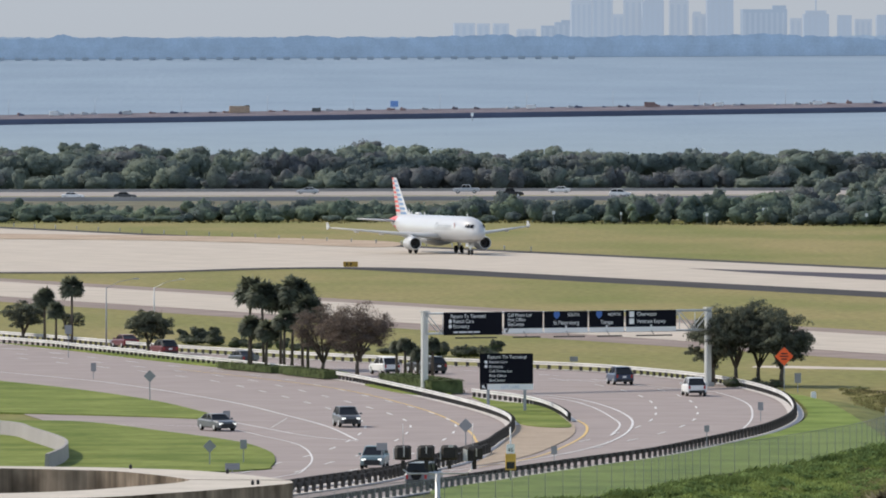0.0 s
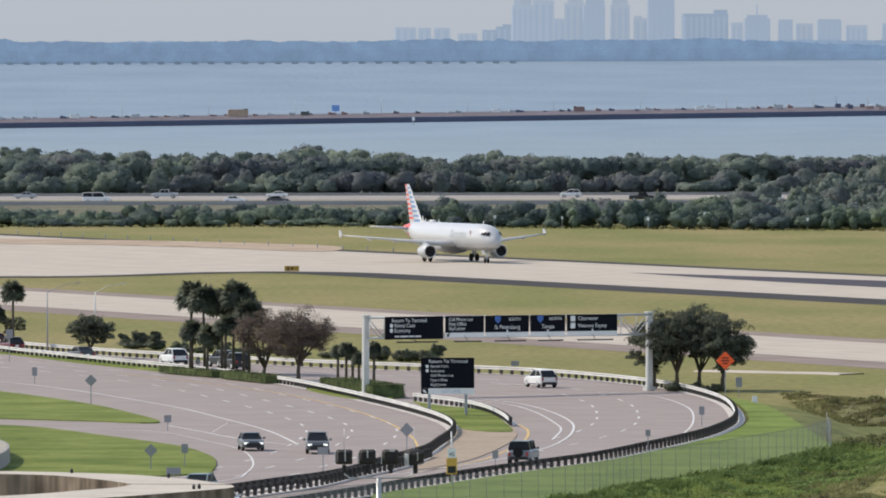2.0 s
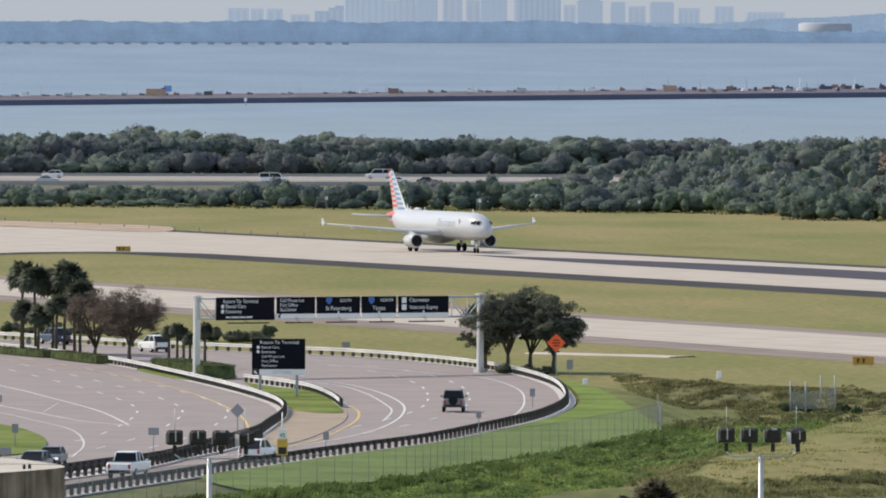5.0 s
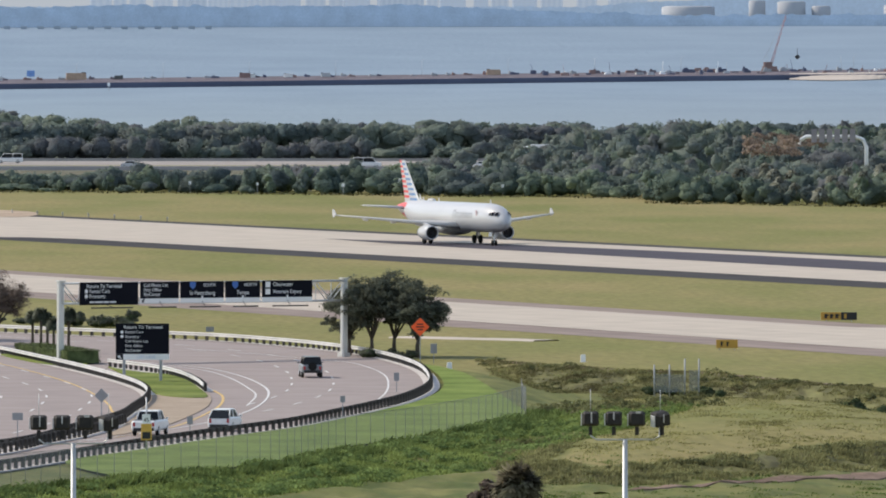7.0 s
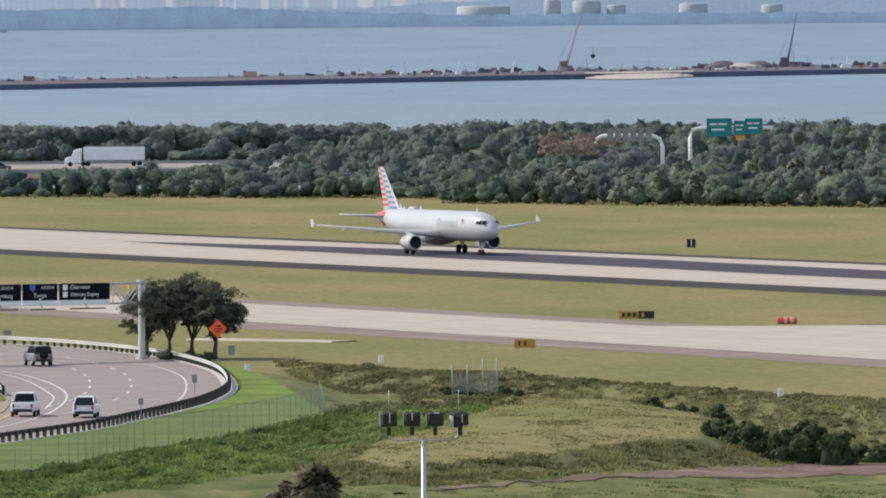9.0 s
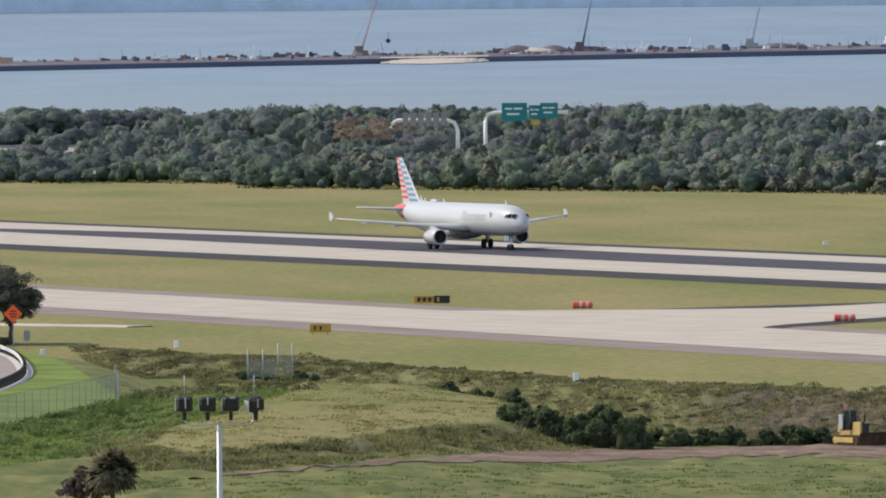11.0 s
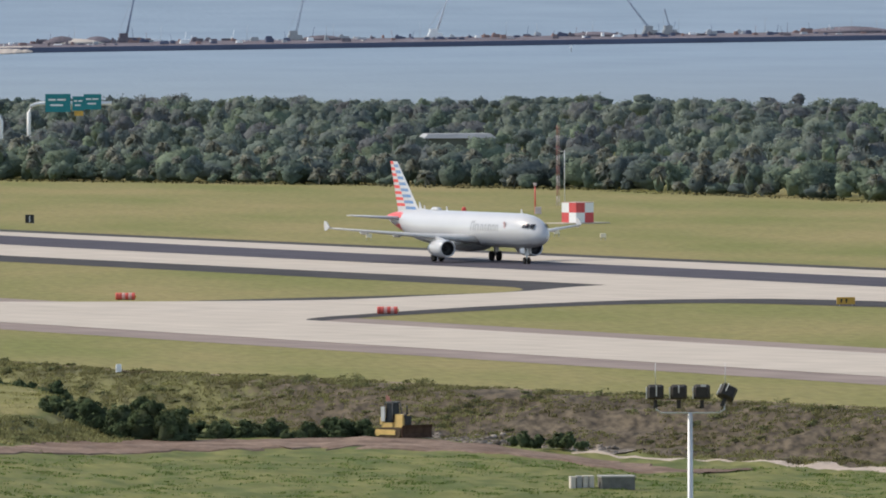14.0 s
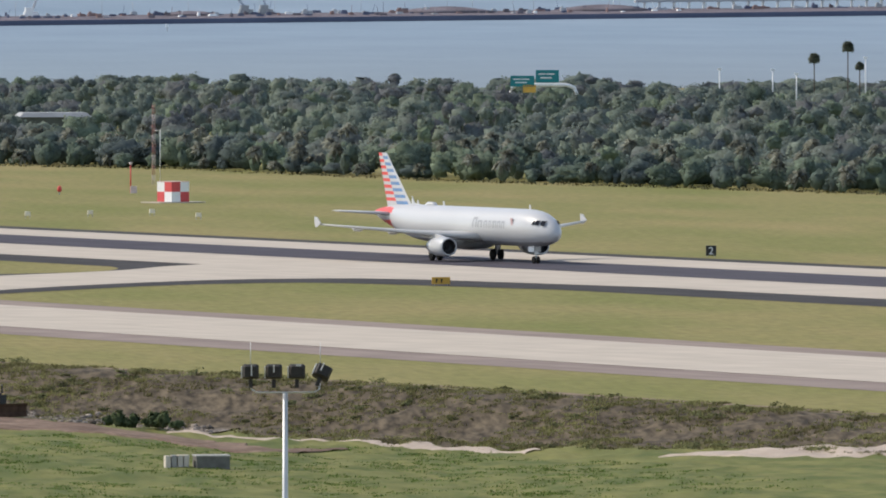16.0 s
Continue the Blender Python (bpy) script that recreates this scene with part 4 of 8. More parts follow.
    for sgn in (1, -1):
        x = 16.2
        for w, h in ((1.15, 1.15), (1.2, 0.8), (0.85, 0.8), (0.65, 0.8), (0.35, 0.8), (0.8, 0.8), (0.85, 0.8), (0.85, 0.8)):
            b = Build()
            for u0, u1, z0, z1 in ((-0.43, -0.21, 0.0, 1.0), (0.21, 0.43, 0.0, 1.0), (-0.21, 0.21, 0.76, 1.0)):
                g = [3.8 + h * (z0 + (z1 - z0) * i / 4) for i in range(5)]
                y = [sgn * (math.sqrt(1.98 ** 2 - ((v - 3.9) / 1.04) ** 2) + 0.012) for v in g]
                for i in range(4):
                    b.face([(22 - x + u0 * w, y[i], g[i]), (22 - x + u1 * w, y[i], g[i]), (22 - x + u1 * w, y[i + 1], g[i + 1]), (22 - x + u0 * w, y[i + 1], g[i + 1])], 0, True)
            b.ob("side_bar", ink, plane)
            x -= w + 0.14
        b = Build()
        b.loft([[(22 - s, sgn * (1.9 + q), z) for s, z in ((7.6, 4.95), (7.05, 5.0), (6.85, 3.7), (7.2, 3.65))] for q in (0.0, 0.055)], smooth=False)
        b.ob("side_mark", mat("side_mark_red", (0.46, 0.32, 0.32), 0.5, 0.05, 1), plane)
    # flight deck windows, laid on the skin of the nose
    def half_width(st, z):
        for (s0, r0, c0), (s1, r1, c1) in zip(secs, secs[1:]):
            if s0 <= st <= s1:
                f = (st - s0) / (s1 - s0)
                r_, c_ = r0 + (r1 - r0) * f, c0 + (c1 - c0) * f
                return math.sqrt(max(0.0, r_ * r_ - ((z - c_) / 1.04) ** 2))
        return 0.0
    for sgn in (1, -1):
        for s0, s1, e0, e1, z0, z1 in ((1.30, 1.50, 1.78, 2.0, 4.18, 4.72), (2.08, 2.1, 2.62, 2.6, 4.24, 4.76), (2.72, 2.72, 3.2, 2.95, 4.28, 4.74)):
            g = []
            for i in range(5):
                row = []
                for j in range(4):
                    f, h = i / 4, j / 3
                    st = (s0 + (s1 - s0) * h) * (1 - f) + (e0 + (e1 - e0) * h) * f
                    z = z0 + (z1 - z0) * h
                    row.append((22 - st + 0.13, sgn * (half_width(st, z) + 0.06), z + 0.05))
                g.append(row)
            b = Build()
            for i in range(4):
                for j in range(3):
                    b.face([g[i][j], g[i + 1][j], g[i + 1][j + 1], g[i][j + 1]])
            b.ob("cockpit_window", mat("flight_deck_glass", (0.02, 0.022, 0.03), 0.85, 0.05, 1), plane)
    plane.scale = (0.98, 0.98, 0.98)
    return plane


airliner = make_airliner()

# ---- woods, highway and the far side of the bay ----
rng = np.random.default_rng(7)


def wood_front(bearing):
    """Distance of the wood's front edge by bearing."""
    pts = [(-12, 2060), (-2.2, 2060), (0, 2050), (1.9, 2006), (2.83, 1985), (2.90, 1930), (3.4, 1918), (4.4, 1886), (5.6, 1850), (6.9, 1795), (8.4, 1690), (10.5, 1600), (14, 1500)]
    for (a, p), (b, q) in zip(pts, pts[1:]):
        if a <= bearing <= b:
            return p + (q - p) * (bearing - a) / (b - a)
    return 2060


def canopy_top(bearing):
    """Height of the canopy of the far woods by bearing."""
    pts = [(-12, 8.5), (-3, 8.2), (0, 7.7), (2, 6.6), (3.4, 5.7), (6, 5.6), (7, 5.9), (8, 5.2), (9, 5.0), (14, 4.4)]
    for (a, p), (b, q) in zip(pts, pts[1:]):
        if a <= bearing <= b:
            return p + (q - p) * (bearing - a) / (b - a)
    return 6.0


def thicket_height(bearing):
    """Height of the bushes along the airfield edge by bearing."""
    pts = [(-5, 3.0), (-2.4, 2.8), (-1.6, 2.5), (-1.2, 3.2), (0.0, 2.7), (0.6, 4.4), (1.6, 4.2), (14, 4.2)]
    for (a, p), (b, q) in zip(pts, pts[1:]):
        if a <= bearing <= b:
            return p + (q - p) * (bearing - a) / (b - a)
    return 2.5


def frond_heads(heads, n, rng):
    """Round palm heads of long drooping fronds; heads: x, y, z, radius."""
    B = np.repeat(np.asarray(heads, dtype=np.float64), n, axis=0)
    m = len(B)
    d = rng.normal(size=(m, 3))
    d[:, 2] = np.abs(d[:, 2]) * 1.1 - 0.5
    d /= np.linalg.norm(d, axis=1)[:, None]
    u = np.cross(d, rng.normal(size=(m, 3)))
    u /= np.linalg.norm(u, axis=1)[:, None]
    ln = B[:, 3:4] * rng.uniform(0.7, 1.1, (m, 1))
    mid = B[:, :3] + d * ln * 0.62
    tip = B[:, :3] + d * ln + np.array([0, 0, -1.0]) * ln * rng.uniform(0.15, 0.5, (m, 1))
    w = u * ln * 0.16
    return np.stack([B[:, :3] + d * ln * 0.12, mid + w, tip, mid - w], axis=1), WOODPALM, unit(d + np.array([0, 0, 0.5]))


# leaf colours are raised and blued in place of two kilometres of haze
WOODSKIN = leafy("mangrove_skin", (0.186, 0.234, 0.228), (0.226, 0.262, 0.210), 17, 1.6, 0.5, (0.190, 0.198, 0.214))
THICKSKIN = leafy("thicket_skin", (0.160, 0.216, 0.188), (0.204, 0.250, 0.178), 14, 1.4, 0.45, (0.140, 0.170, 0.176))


WOOD_FILL = 2.3


def make_woods():
    back, front, palms, grass = [], [], [], []
    r = random.Random(5)
    # behind the highway
    d = 2530.0
    while d < 2800:
        b = -5.0
        while b < 12.8:
            x = b + r.uniform(-0.1, 0.1)
            lump = noise.noise(Vector((x * 1.6, d / 160, 2))) + 0.5 * noise.noise(Vector((x * 6, d / 90, 8)))
            h = canopy_top(x) + 1.2 * lump + r.uniform(-1.4, 0.6) - (d - 2530) * 0.001
            p = polar(x, d + r.uniform(-14, 14))
            rad = r.choice((1.8, 2.6, 3.4, 4.2, 5.2)) * r.uniform(0.8, 1.2)
            rz = min(rad * r.uniform(0.5, 0.9), h * 0.5)
            back.append((p.x, p.y, h - rz, rad, rad, rz))
            if d < 2560 or x > 2.5:
                back.append((p.x + r.uniform(-3, 3), p.y - 2, h * r.uniform(0.3, 0.42), rad * r.uniform(0.6, 1), rad * 0.8, h * 0.36))
            b += math.degrees(r.uniform(4.0, 7.5) / d)
        d += 45
    b = -5.0
    while b < 4.0:
        p = polar(b, 2506 + r.uniform(-8, 8))
        h, rad = r.uniform(2.4, 6.2), r.uniform(1.6, 4.2)
        back.append((p.x, p.y, h * 0.45, rad, rad, h * 0.5))
        p = polar(b + 0.03, 2522)
        back.append((p.x, p.y, 5.2 + r.uniform(-1.2, 0.8), rad, rad, 2.2))
        b += math.degrees(r.uniform(1.3, 3.0) / 2506)
    # front bushes, deepening to a full wood on the right
    for row in range(17):
        b = -5.0
        while b < 12.6:
            f = wood_front(b) + 9 * noise.noise(Vector((b * 5, 3, 1)))
            depth = 60 if b < 1.2 else 60 + 560 * smooth(b, 1.2, 3.6)
            dd = f + (row * 9 if row < 4 else 36 + (row - 4) * 42) + r.uniform(-4, 4)
            if dd - f < depth and dd < 2525 and not (b < 1.5 and dd > 2150):
                low = thicket_height(b)
                h = low * (1 + 0.42 * noise.noise(Vector((b * 3.2, dd / 70, 6))) + 0.4 * noise.noise(Vector((b * 11, dd / 50, 1)))) + r.uniform(-0.9, 0.9) + min(4.2, 0.011 * (dd - f)) * smooth(b, 1.2, 3.2)
                h = max(0.9, min(h, 34 - (32 - canopy_top(b)) * dd / 2600))
                if row == 0:
                    h *= r.uniform(0.35, 0.9)
                p = polar(b, dd)
                rad = r.choice((1.3, 2.0, 2.8, 3.8)) * r.uniform(0.85, 1.2) if row else r.uniform(0.9, 2.8)
                rz = min(rad * r.uniform(0.6, 1.5), h * 0.52)
                lst = front if (row < 3 or noise.noise(Vector((b * 3, dd / 40, 1))) > 0.18) else back
                lst.append((p.x, p.y, h - rz, rad, rad, rz))
                if row < 4 or r.random() < 0.4:
                    lst.append((p.x + r.uniform(-1.5, 1.5), p.y - 1, h * r.uniform(0.28, 0.42), rad * r.uniform(0.5, 1.0), rad * 0.8, h * 0.38))
                if b > 3.3 and r.random() < 0.42 and row < 6:
                    palms.append((p.x, p.y - 2 - rad, h * r.uniform(0.6, 1.08), r.uniform(1.1, 1.9)))
            b += math.degrees(r.uniform(2.6, 5.4) / dd)
    b = -5.0
    while b < 12.0:
        p = polar(b, wood_front(b) + r.uniform(-14, 2))
        s = r.uniform(0.6, 1.6)
        grass.append((p.x, p.y, 0.1, s, s * 2, r.uniform(0.25, 0.7)))
        b += math.degrees(r.uniform(0.4, 1.3) / 2000)
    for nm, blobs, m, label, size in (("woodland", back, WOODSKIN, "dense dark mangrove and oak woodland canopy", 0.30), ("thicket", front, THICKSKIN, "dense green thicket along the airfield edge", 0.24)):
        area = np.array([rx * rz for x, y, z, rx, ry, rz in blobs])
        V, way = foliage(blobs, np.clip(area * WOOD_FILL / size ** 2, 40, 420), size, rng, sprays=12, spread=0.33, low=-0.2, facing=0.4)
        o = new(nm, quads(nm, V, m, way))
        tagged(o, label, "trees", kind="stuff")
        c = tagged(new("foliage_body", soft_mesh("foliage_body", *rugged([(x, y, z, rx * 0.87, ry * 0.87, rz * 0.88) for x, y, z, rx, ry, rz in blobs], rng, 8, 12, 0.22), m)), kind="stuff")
        c.parent = o
    tagged(new("palm_scrub", quads("palm_scrub", *frond_heads(palms, 80, rng))), "grey-green wild palm heads among the thicket", "trees", kind="stuff")
    tagged(new("edge_grass", blade_mesh("edge_grass", [(g[0], g[1], 0.0, g[3], g[5] * 0.8) for g in grass], 12, 0.16, rng, mat("dry_edge_grass", (0.115, 0.115, 0.062), 0.95, 0.25, 9, per=0.2))), "tall dry brown grass along the thicket foot", "weeds", kind="stuff")
    # the dying stand
    brown = []
    for i in range(22):
        q = polar(3.40 + 0.34 * r.random(), 2150 + r.uniform(-90, 60))
        s = r.uniform(1.4, 3.0)
        brown.append((q.x, q.y, r.uniform(6.0, 8.2), s, s, s * 0.7))
    V, way = foliage(brown, 240, 0.26, rng)
    brown_leaves = (V, mat("rusty_leaves", (0.27, 0.215, 0.175), 0.95, 0.25, 6, per=0.2, thin=0.4), way)
    tagged(new("brown_thicket", quads("brown_thicket", *brown_leaves)), "rusty-brown dying trees in the wood", "trees", kind="stuff")


def tree(name, label, at, trunk, crown, leaf, size, per, m_leaf, limbs=5, seed=1, bare=False, groupname=""):
    """A trunk with limbs and an uneven crown of clumps. crown: height, radius, depth."""
    r = random.Random(seed)
    rg = np.random.default_rng(seed)
    t = thing(name, label, "tree", at, groupname)
    b = Build()
    h, rad, deep = crown
    b.tube([(0, 0, -0.2), (r.uniform(-.1, .1), 0, trunk * 0.5), (r.uniform(-.25, .25), 0, trunk)], [0.24, 0.18, 0.14], 8)
    tips = []
    for i in range(limbs):
        a = 2 * math.pi * i / limbs + r.uniform(-0.3, 0.3)
        k = r.uniform(0.45, 0.8)
        e = (rad * k * math.cos(a), rad * k * math.sin(a), h - deep * r.uniform(0.15, 0.6))
        b.tube([(0, 0, trunk * 0.75), (e[0] * 0.5, e[1] * 0.5, trunk + (e[2] - trunk) * 0.6), e], [0.11, 0.07, 0.025], 6)
        tips.append(e)
        for _ in range(7 if bare else 2):
            q = (e[0] * r.uniform(0.5, 1.35), e[1] * r.uniform(0.5, 1.35), e[2] + r.uniform(-0.6, deep * 0.3))
            b.tube([(e[0] * 0.55, e[1] * 0.55, trunk + (e[2] - trunk) * 0.62), q], [0.045, 0.01], 4)
    b.ob("trunk", BARK, t)
    blobs = []
    for i in range(leaf):
        a, k = r.uniform(0, 2 * math.pi), math.sqrt(r.random())
        z = h - deep * (0.5 + 0.5 * r.uniform(-1, 1) * math.sqrt(max(0.05, 1 - k * k)))
        s = rad * r.uniform(0.13, 0.32)
        blobs.append((rad * 0.85 * k * math.cos(a), rad * 0.85 * k * math.sin(a), z, s, s, s * 0.75))
    V, way = foliage(blobs, per, size, rg, sprays=7, spread=0.6)
    o = new("crown", quads("crown", V, m_leaf, way))
    o.parent = t
    return t


def palm(name, label, at, height, seed=1, spread=1.5, groupname="", lean=0.0):
    """A cabbage palm: a straight trunk and a round head of fans."""
    r = random.Random(seed)
    t = thing(name, label, "palm tree", at, groupname)
    b = Build()
    b.tube([(0, 0, -0.2), (lean * 0.4, 0, height * 0.5), (lean, 0, height - spread * 0.8)], [0.16, 0.12, 0.13], 8)
    b.ob("trunk", BARK, t)
    V, ways = [], []
    for i in range(150):
        el = math.asin(r.uniform(-0.62, 1.0))
        a = r.uniform(0, 2 * math.pi)
        d = Vector((math.cos(a) * math.cos(el), math.sin(a) * math.cos(el), math.sin(el)))
        c = Vector((lean, 0, height - spread * 0.75)) + d * spread * r.uniform(0.3, 0.62)
        u = d.cross(Vector((0, 0, 1))).normalized()
        w = d.cross(u)
        for k in range(8):
            g = (k - 3.5) * 0.34
            tip = c + (d * math.cos(g) + u * math.sin(g)) * spread * r.uniform(0.36, 0.52) + Vector((0, 0, -0.42 * spread * r.random()))
            mid = c.lerp(tip, 0.55)
            sdir = (u * math.cos(g) - d * math.sin(g)) * 0.075 * spread
            V.append((c, mid + sdir, tip, mid - sdir + w * 0.04))
            ways.append(tuple((d + Vector((0, 0, 0.45))).normalized()))
    o = new("crown", quads("crown", np.array([[tuple(p) for p in q] for q in V]), PALMLEAF, ways))
    o.parent = t
    return t


make_woods()

# dry verge before the highway and the wood floor behind it
structure(sheet("highway_verge", [(-420, 2140), (-100, 2120), (60, 2110), (118, 2150), (120, 2322), (-420, 2346)], 0.06, mat("dry_verge_grass", (0.150, 0.142, 0.100), 0.95, 0.25, 12, 0.15), smooth_step=6.0), "dry grey-brown grass verge beside the highway", "grass")
# floor colour darkened to hold the shade under the trees
structure(sheet("wood_floor", [(-420, 2484), (160, 2460), (420, 2430), (560, 2480), (560, 2840), (-420, 2860)], 0.06, mat("shaded_wood_floor", (0.075, 0.085, 0.062), 0.95, 0.3, 8), smooth_step=12.0), "shaded weedy floor of the wood", "ground")
# highway beyond the first bushes
bd = Build()
for y0, y1, mi in ((2352, 2402, 0), (2410, 2478, 0), (2402, 2410, 1)):
    bd.face([(-420, y0, 0.3), (150, y0 - 25, 0.3), (150, y1 - 25, 0.3), (-420, y1, 0.3)], mi)
highway = structure(bd.ob("highway", [mat("pale_highway", (0.33, 0.30, 0.275), 0.9, 0.08, 20), GRASS]), "pale concrete highway behind bushes", "road")
for y in (2350, 2480):
    b = Build()
    b.loft([[(-420, y + q, z) for q, z in ((-0.3, 0), (0.3, 0), (0.1, 0.9), (-0.1, 0.9))], [(150, y - 25 + q, z) for q, z in ((-0.3, 0), (0.3, 0), (0.1, 0.9), (-0.1, 0.9))]], smooth=False)
    b.ob("barrier", mat("grey_barrier", (0.33, 0.31, 0.30), 0.9, 0.1, 8), highway)


def bay_point(bearing, k, up=0.0):
    r = bay_r(k)
    return polar(bearing, r, bowl(r) + up)


def cause_k(bearing):
    return 129 - 0.0118 * math.radians(bearing) * 20000


# causeway: seawall and soil bank
bd = Build()
bs = [-14 + 0.5 * i for i in range(66)]
for b0, b1 in zip(bs, bs[1:]):
    p0, p1 = bay_point(b0, cause_k(b0)), bay_point(b1, cause_k(b1))
    q0, q1 = bay_point(b0, cause_k(b0) - 6), bay_point(b1, cause_k(b1) - 6)
    up, top = Vector((0, 0, 1.75)), Vector((0, 0, 2.15))
    bd.face([p0 - up * 0.6, p1 - up * 0.6, p1 + up, p0 + up], 0)
    bd.face([p0 + up, p1 + up, q1 + top, q0 + top], 1)
    bd.face([q1 - top * 0.4, q0 - top * 0.4, q0 + top, q1 + top], 0)
structure(bd.ob("causeway", [SEAWALL, CAUSEWAY]), "low causeway under construction with dark seawall", "causeway")

# far shore woods and skyline, with haze in their colour and glow
r = random.Random(11)
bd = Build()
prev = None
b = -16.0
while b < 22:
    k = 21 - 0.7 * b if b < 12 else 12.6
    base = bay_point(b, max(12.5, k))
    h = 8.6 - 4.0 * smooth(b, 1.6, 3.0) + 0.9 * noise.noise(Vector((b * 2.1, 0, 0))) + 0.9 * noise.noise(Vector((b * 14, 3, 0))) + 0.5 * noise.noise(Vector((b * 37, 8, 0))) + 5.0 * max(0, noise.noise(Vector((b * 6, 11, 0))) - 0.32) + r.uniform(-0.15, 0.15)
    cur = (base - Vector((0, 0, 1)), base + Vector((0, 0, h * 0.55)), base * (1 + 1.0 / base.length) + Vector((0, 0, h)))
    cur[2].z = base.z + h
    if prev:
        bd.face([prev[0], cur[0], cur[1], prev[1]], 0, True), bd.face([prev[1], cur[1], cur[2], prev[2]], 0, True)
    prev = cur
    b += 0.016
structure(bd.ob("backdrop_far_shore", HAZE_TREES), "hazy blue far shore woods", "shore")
# hazy land and a band of milky horizon sky behind everything
bd = Build()
bs = [-180 + 4 * i for i in range(91)]
for b0, b1 in zip(bs, bs[1:]):
    bd.face([polar(b0, 4600, 26.2), polar(b1, 4600, 26.2), polar(b1, 4960, 26.6), polar(b0, 4960, 26.6)])
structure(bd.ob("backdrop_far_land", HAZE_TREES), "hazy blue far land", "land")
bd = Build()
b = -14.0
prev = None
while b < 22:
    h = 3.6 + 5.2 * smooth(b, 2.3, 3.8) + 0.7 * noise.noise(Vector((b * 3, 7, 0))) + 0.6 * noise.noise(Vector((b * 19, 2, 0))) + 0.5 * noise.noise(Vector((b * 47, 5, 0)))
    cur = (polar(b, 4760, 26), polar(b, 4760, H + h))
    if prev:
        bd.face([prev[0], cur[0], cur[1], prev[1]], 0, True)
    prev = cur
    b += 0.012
# the town's haze is painted in as a pale blue glow
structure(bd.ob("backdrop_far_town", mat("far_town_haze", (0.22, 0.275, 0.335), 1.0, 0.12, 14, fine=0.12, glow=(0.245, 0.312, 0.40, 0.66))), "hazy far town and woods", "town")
# glowing band added before the world sky to set the horizon's milky brightness
bd = Build()
for b0, b1 in zip(bs, bs[1:]):
    bd.face([polar(b0, 4970, 24), polar(b1, 4970, 24), polar(b1, 4970, 75), polar(b0, 4970, 75)])
structure(bd.ob("backdrop_sky", mat("milky_horizon_sky", (0.1, 0.1, 0.1), 1.0, 0.02, 200, glow=(0.478, 0.512, 0.558, 0.86))), "milky horizon sky", "sky")


# haze in front of the towers: halved base colour plus a pale blue glow
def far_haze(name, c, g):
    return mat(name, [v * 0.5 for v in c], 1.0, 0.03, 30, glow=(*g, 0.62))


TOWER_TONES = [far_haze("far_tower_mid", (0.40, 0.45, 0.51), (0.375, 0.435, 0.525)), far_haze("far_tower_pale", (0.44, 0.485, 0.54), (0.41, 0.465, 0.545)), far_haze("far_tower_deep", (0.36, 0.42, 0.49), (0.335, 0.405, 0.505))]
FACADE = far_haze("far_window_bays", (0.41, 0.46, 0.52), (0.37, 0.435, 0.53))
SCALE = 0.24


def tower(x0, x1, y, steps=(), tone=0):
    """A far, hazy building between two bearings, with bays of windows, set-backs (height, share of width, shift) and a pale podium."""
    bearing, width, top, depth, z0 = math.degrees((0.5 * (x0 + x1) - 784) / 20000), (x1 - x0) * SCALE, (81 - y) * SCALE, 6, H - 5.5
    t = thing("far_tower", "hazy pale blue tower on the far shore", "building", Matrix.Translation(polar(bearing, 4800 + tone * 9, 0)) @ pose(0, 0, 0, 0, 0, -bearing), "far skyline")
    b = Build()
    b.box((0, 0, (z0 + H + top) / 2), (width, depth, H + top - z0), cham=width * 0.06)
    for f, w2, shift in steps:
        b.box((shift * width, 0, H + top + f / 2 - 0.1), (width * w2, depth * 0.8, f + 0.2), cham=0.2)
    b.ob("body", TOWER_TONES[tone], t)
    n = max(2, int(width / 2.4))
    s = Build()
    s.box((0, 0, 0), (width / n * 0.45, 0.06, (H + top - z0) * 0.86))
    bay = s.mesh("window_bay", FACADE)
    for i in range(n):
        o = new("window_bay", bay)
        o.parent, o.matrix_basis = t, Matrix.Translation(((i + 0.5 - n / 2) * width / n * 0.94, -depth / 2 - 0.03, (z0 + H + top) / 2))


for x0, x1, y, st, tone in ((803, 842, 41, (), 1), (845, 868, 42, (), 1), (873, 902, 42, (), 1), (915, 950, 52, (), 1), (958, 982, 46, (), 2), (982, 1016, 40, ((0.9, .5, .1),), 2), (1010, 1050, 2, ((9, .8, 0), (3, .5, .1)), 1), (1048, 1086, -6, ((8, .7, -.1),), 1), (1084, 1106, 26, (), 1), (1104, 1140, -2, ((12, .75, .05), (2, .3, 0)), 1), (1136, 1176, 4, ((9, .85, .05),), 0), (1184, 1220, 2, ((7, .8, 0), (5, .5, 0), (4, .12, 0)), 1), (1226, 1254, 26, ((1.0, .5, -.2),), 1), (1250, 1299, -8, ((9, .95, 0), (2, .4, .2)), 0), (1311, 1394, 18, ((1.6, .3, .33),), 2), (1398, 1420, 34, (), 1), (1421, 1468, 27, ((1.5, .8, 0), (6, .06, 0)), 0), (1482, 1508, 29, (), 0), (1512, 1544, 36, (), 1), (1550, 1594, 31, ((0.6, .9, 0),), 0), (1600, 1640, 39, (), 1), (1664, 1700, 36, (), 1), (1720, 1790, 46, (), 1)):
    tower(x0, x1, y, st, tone)
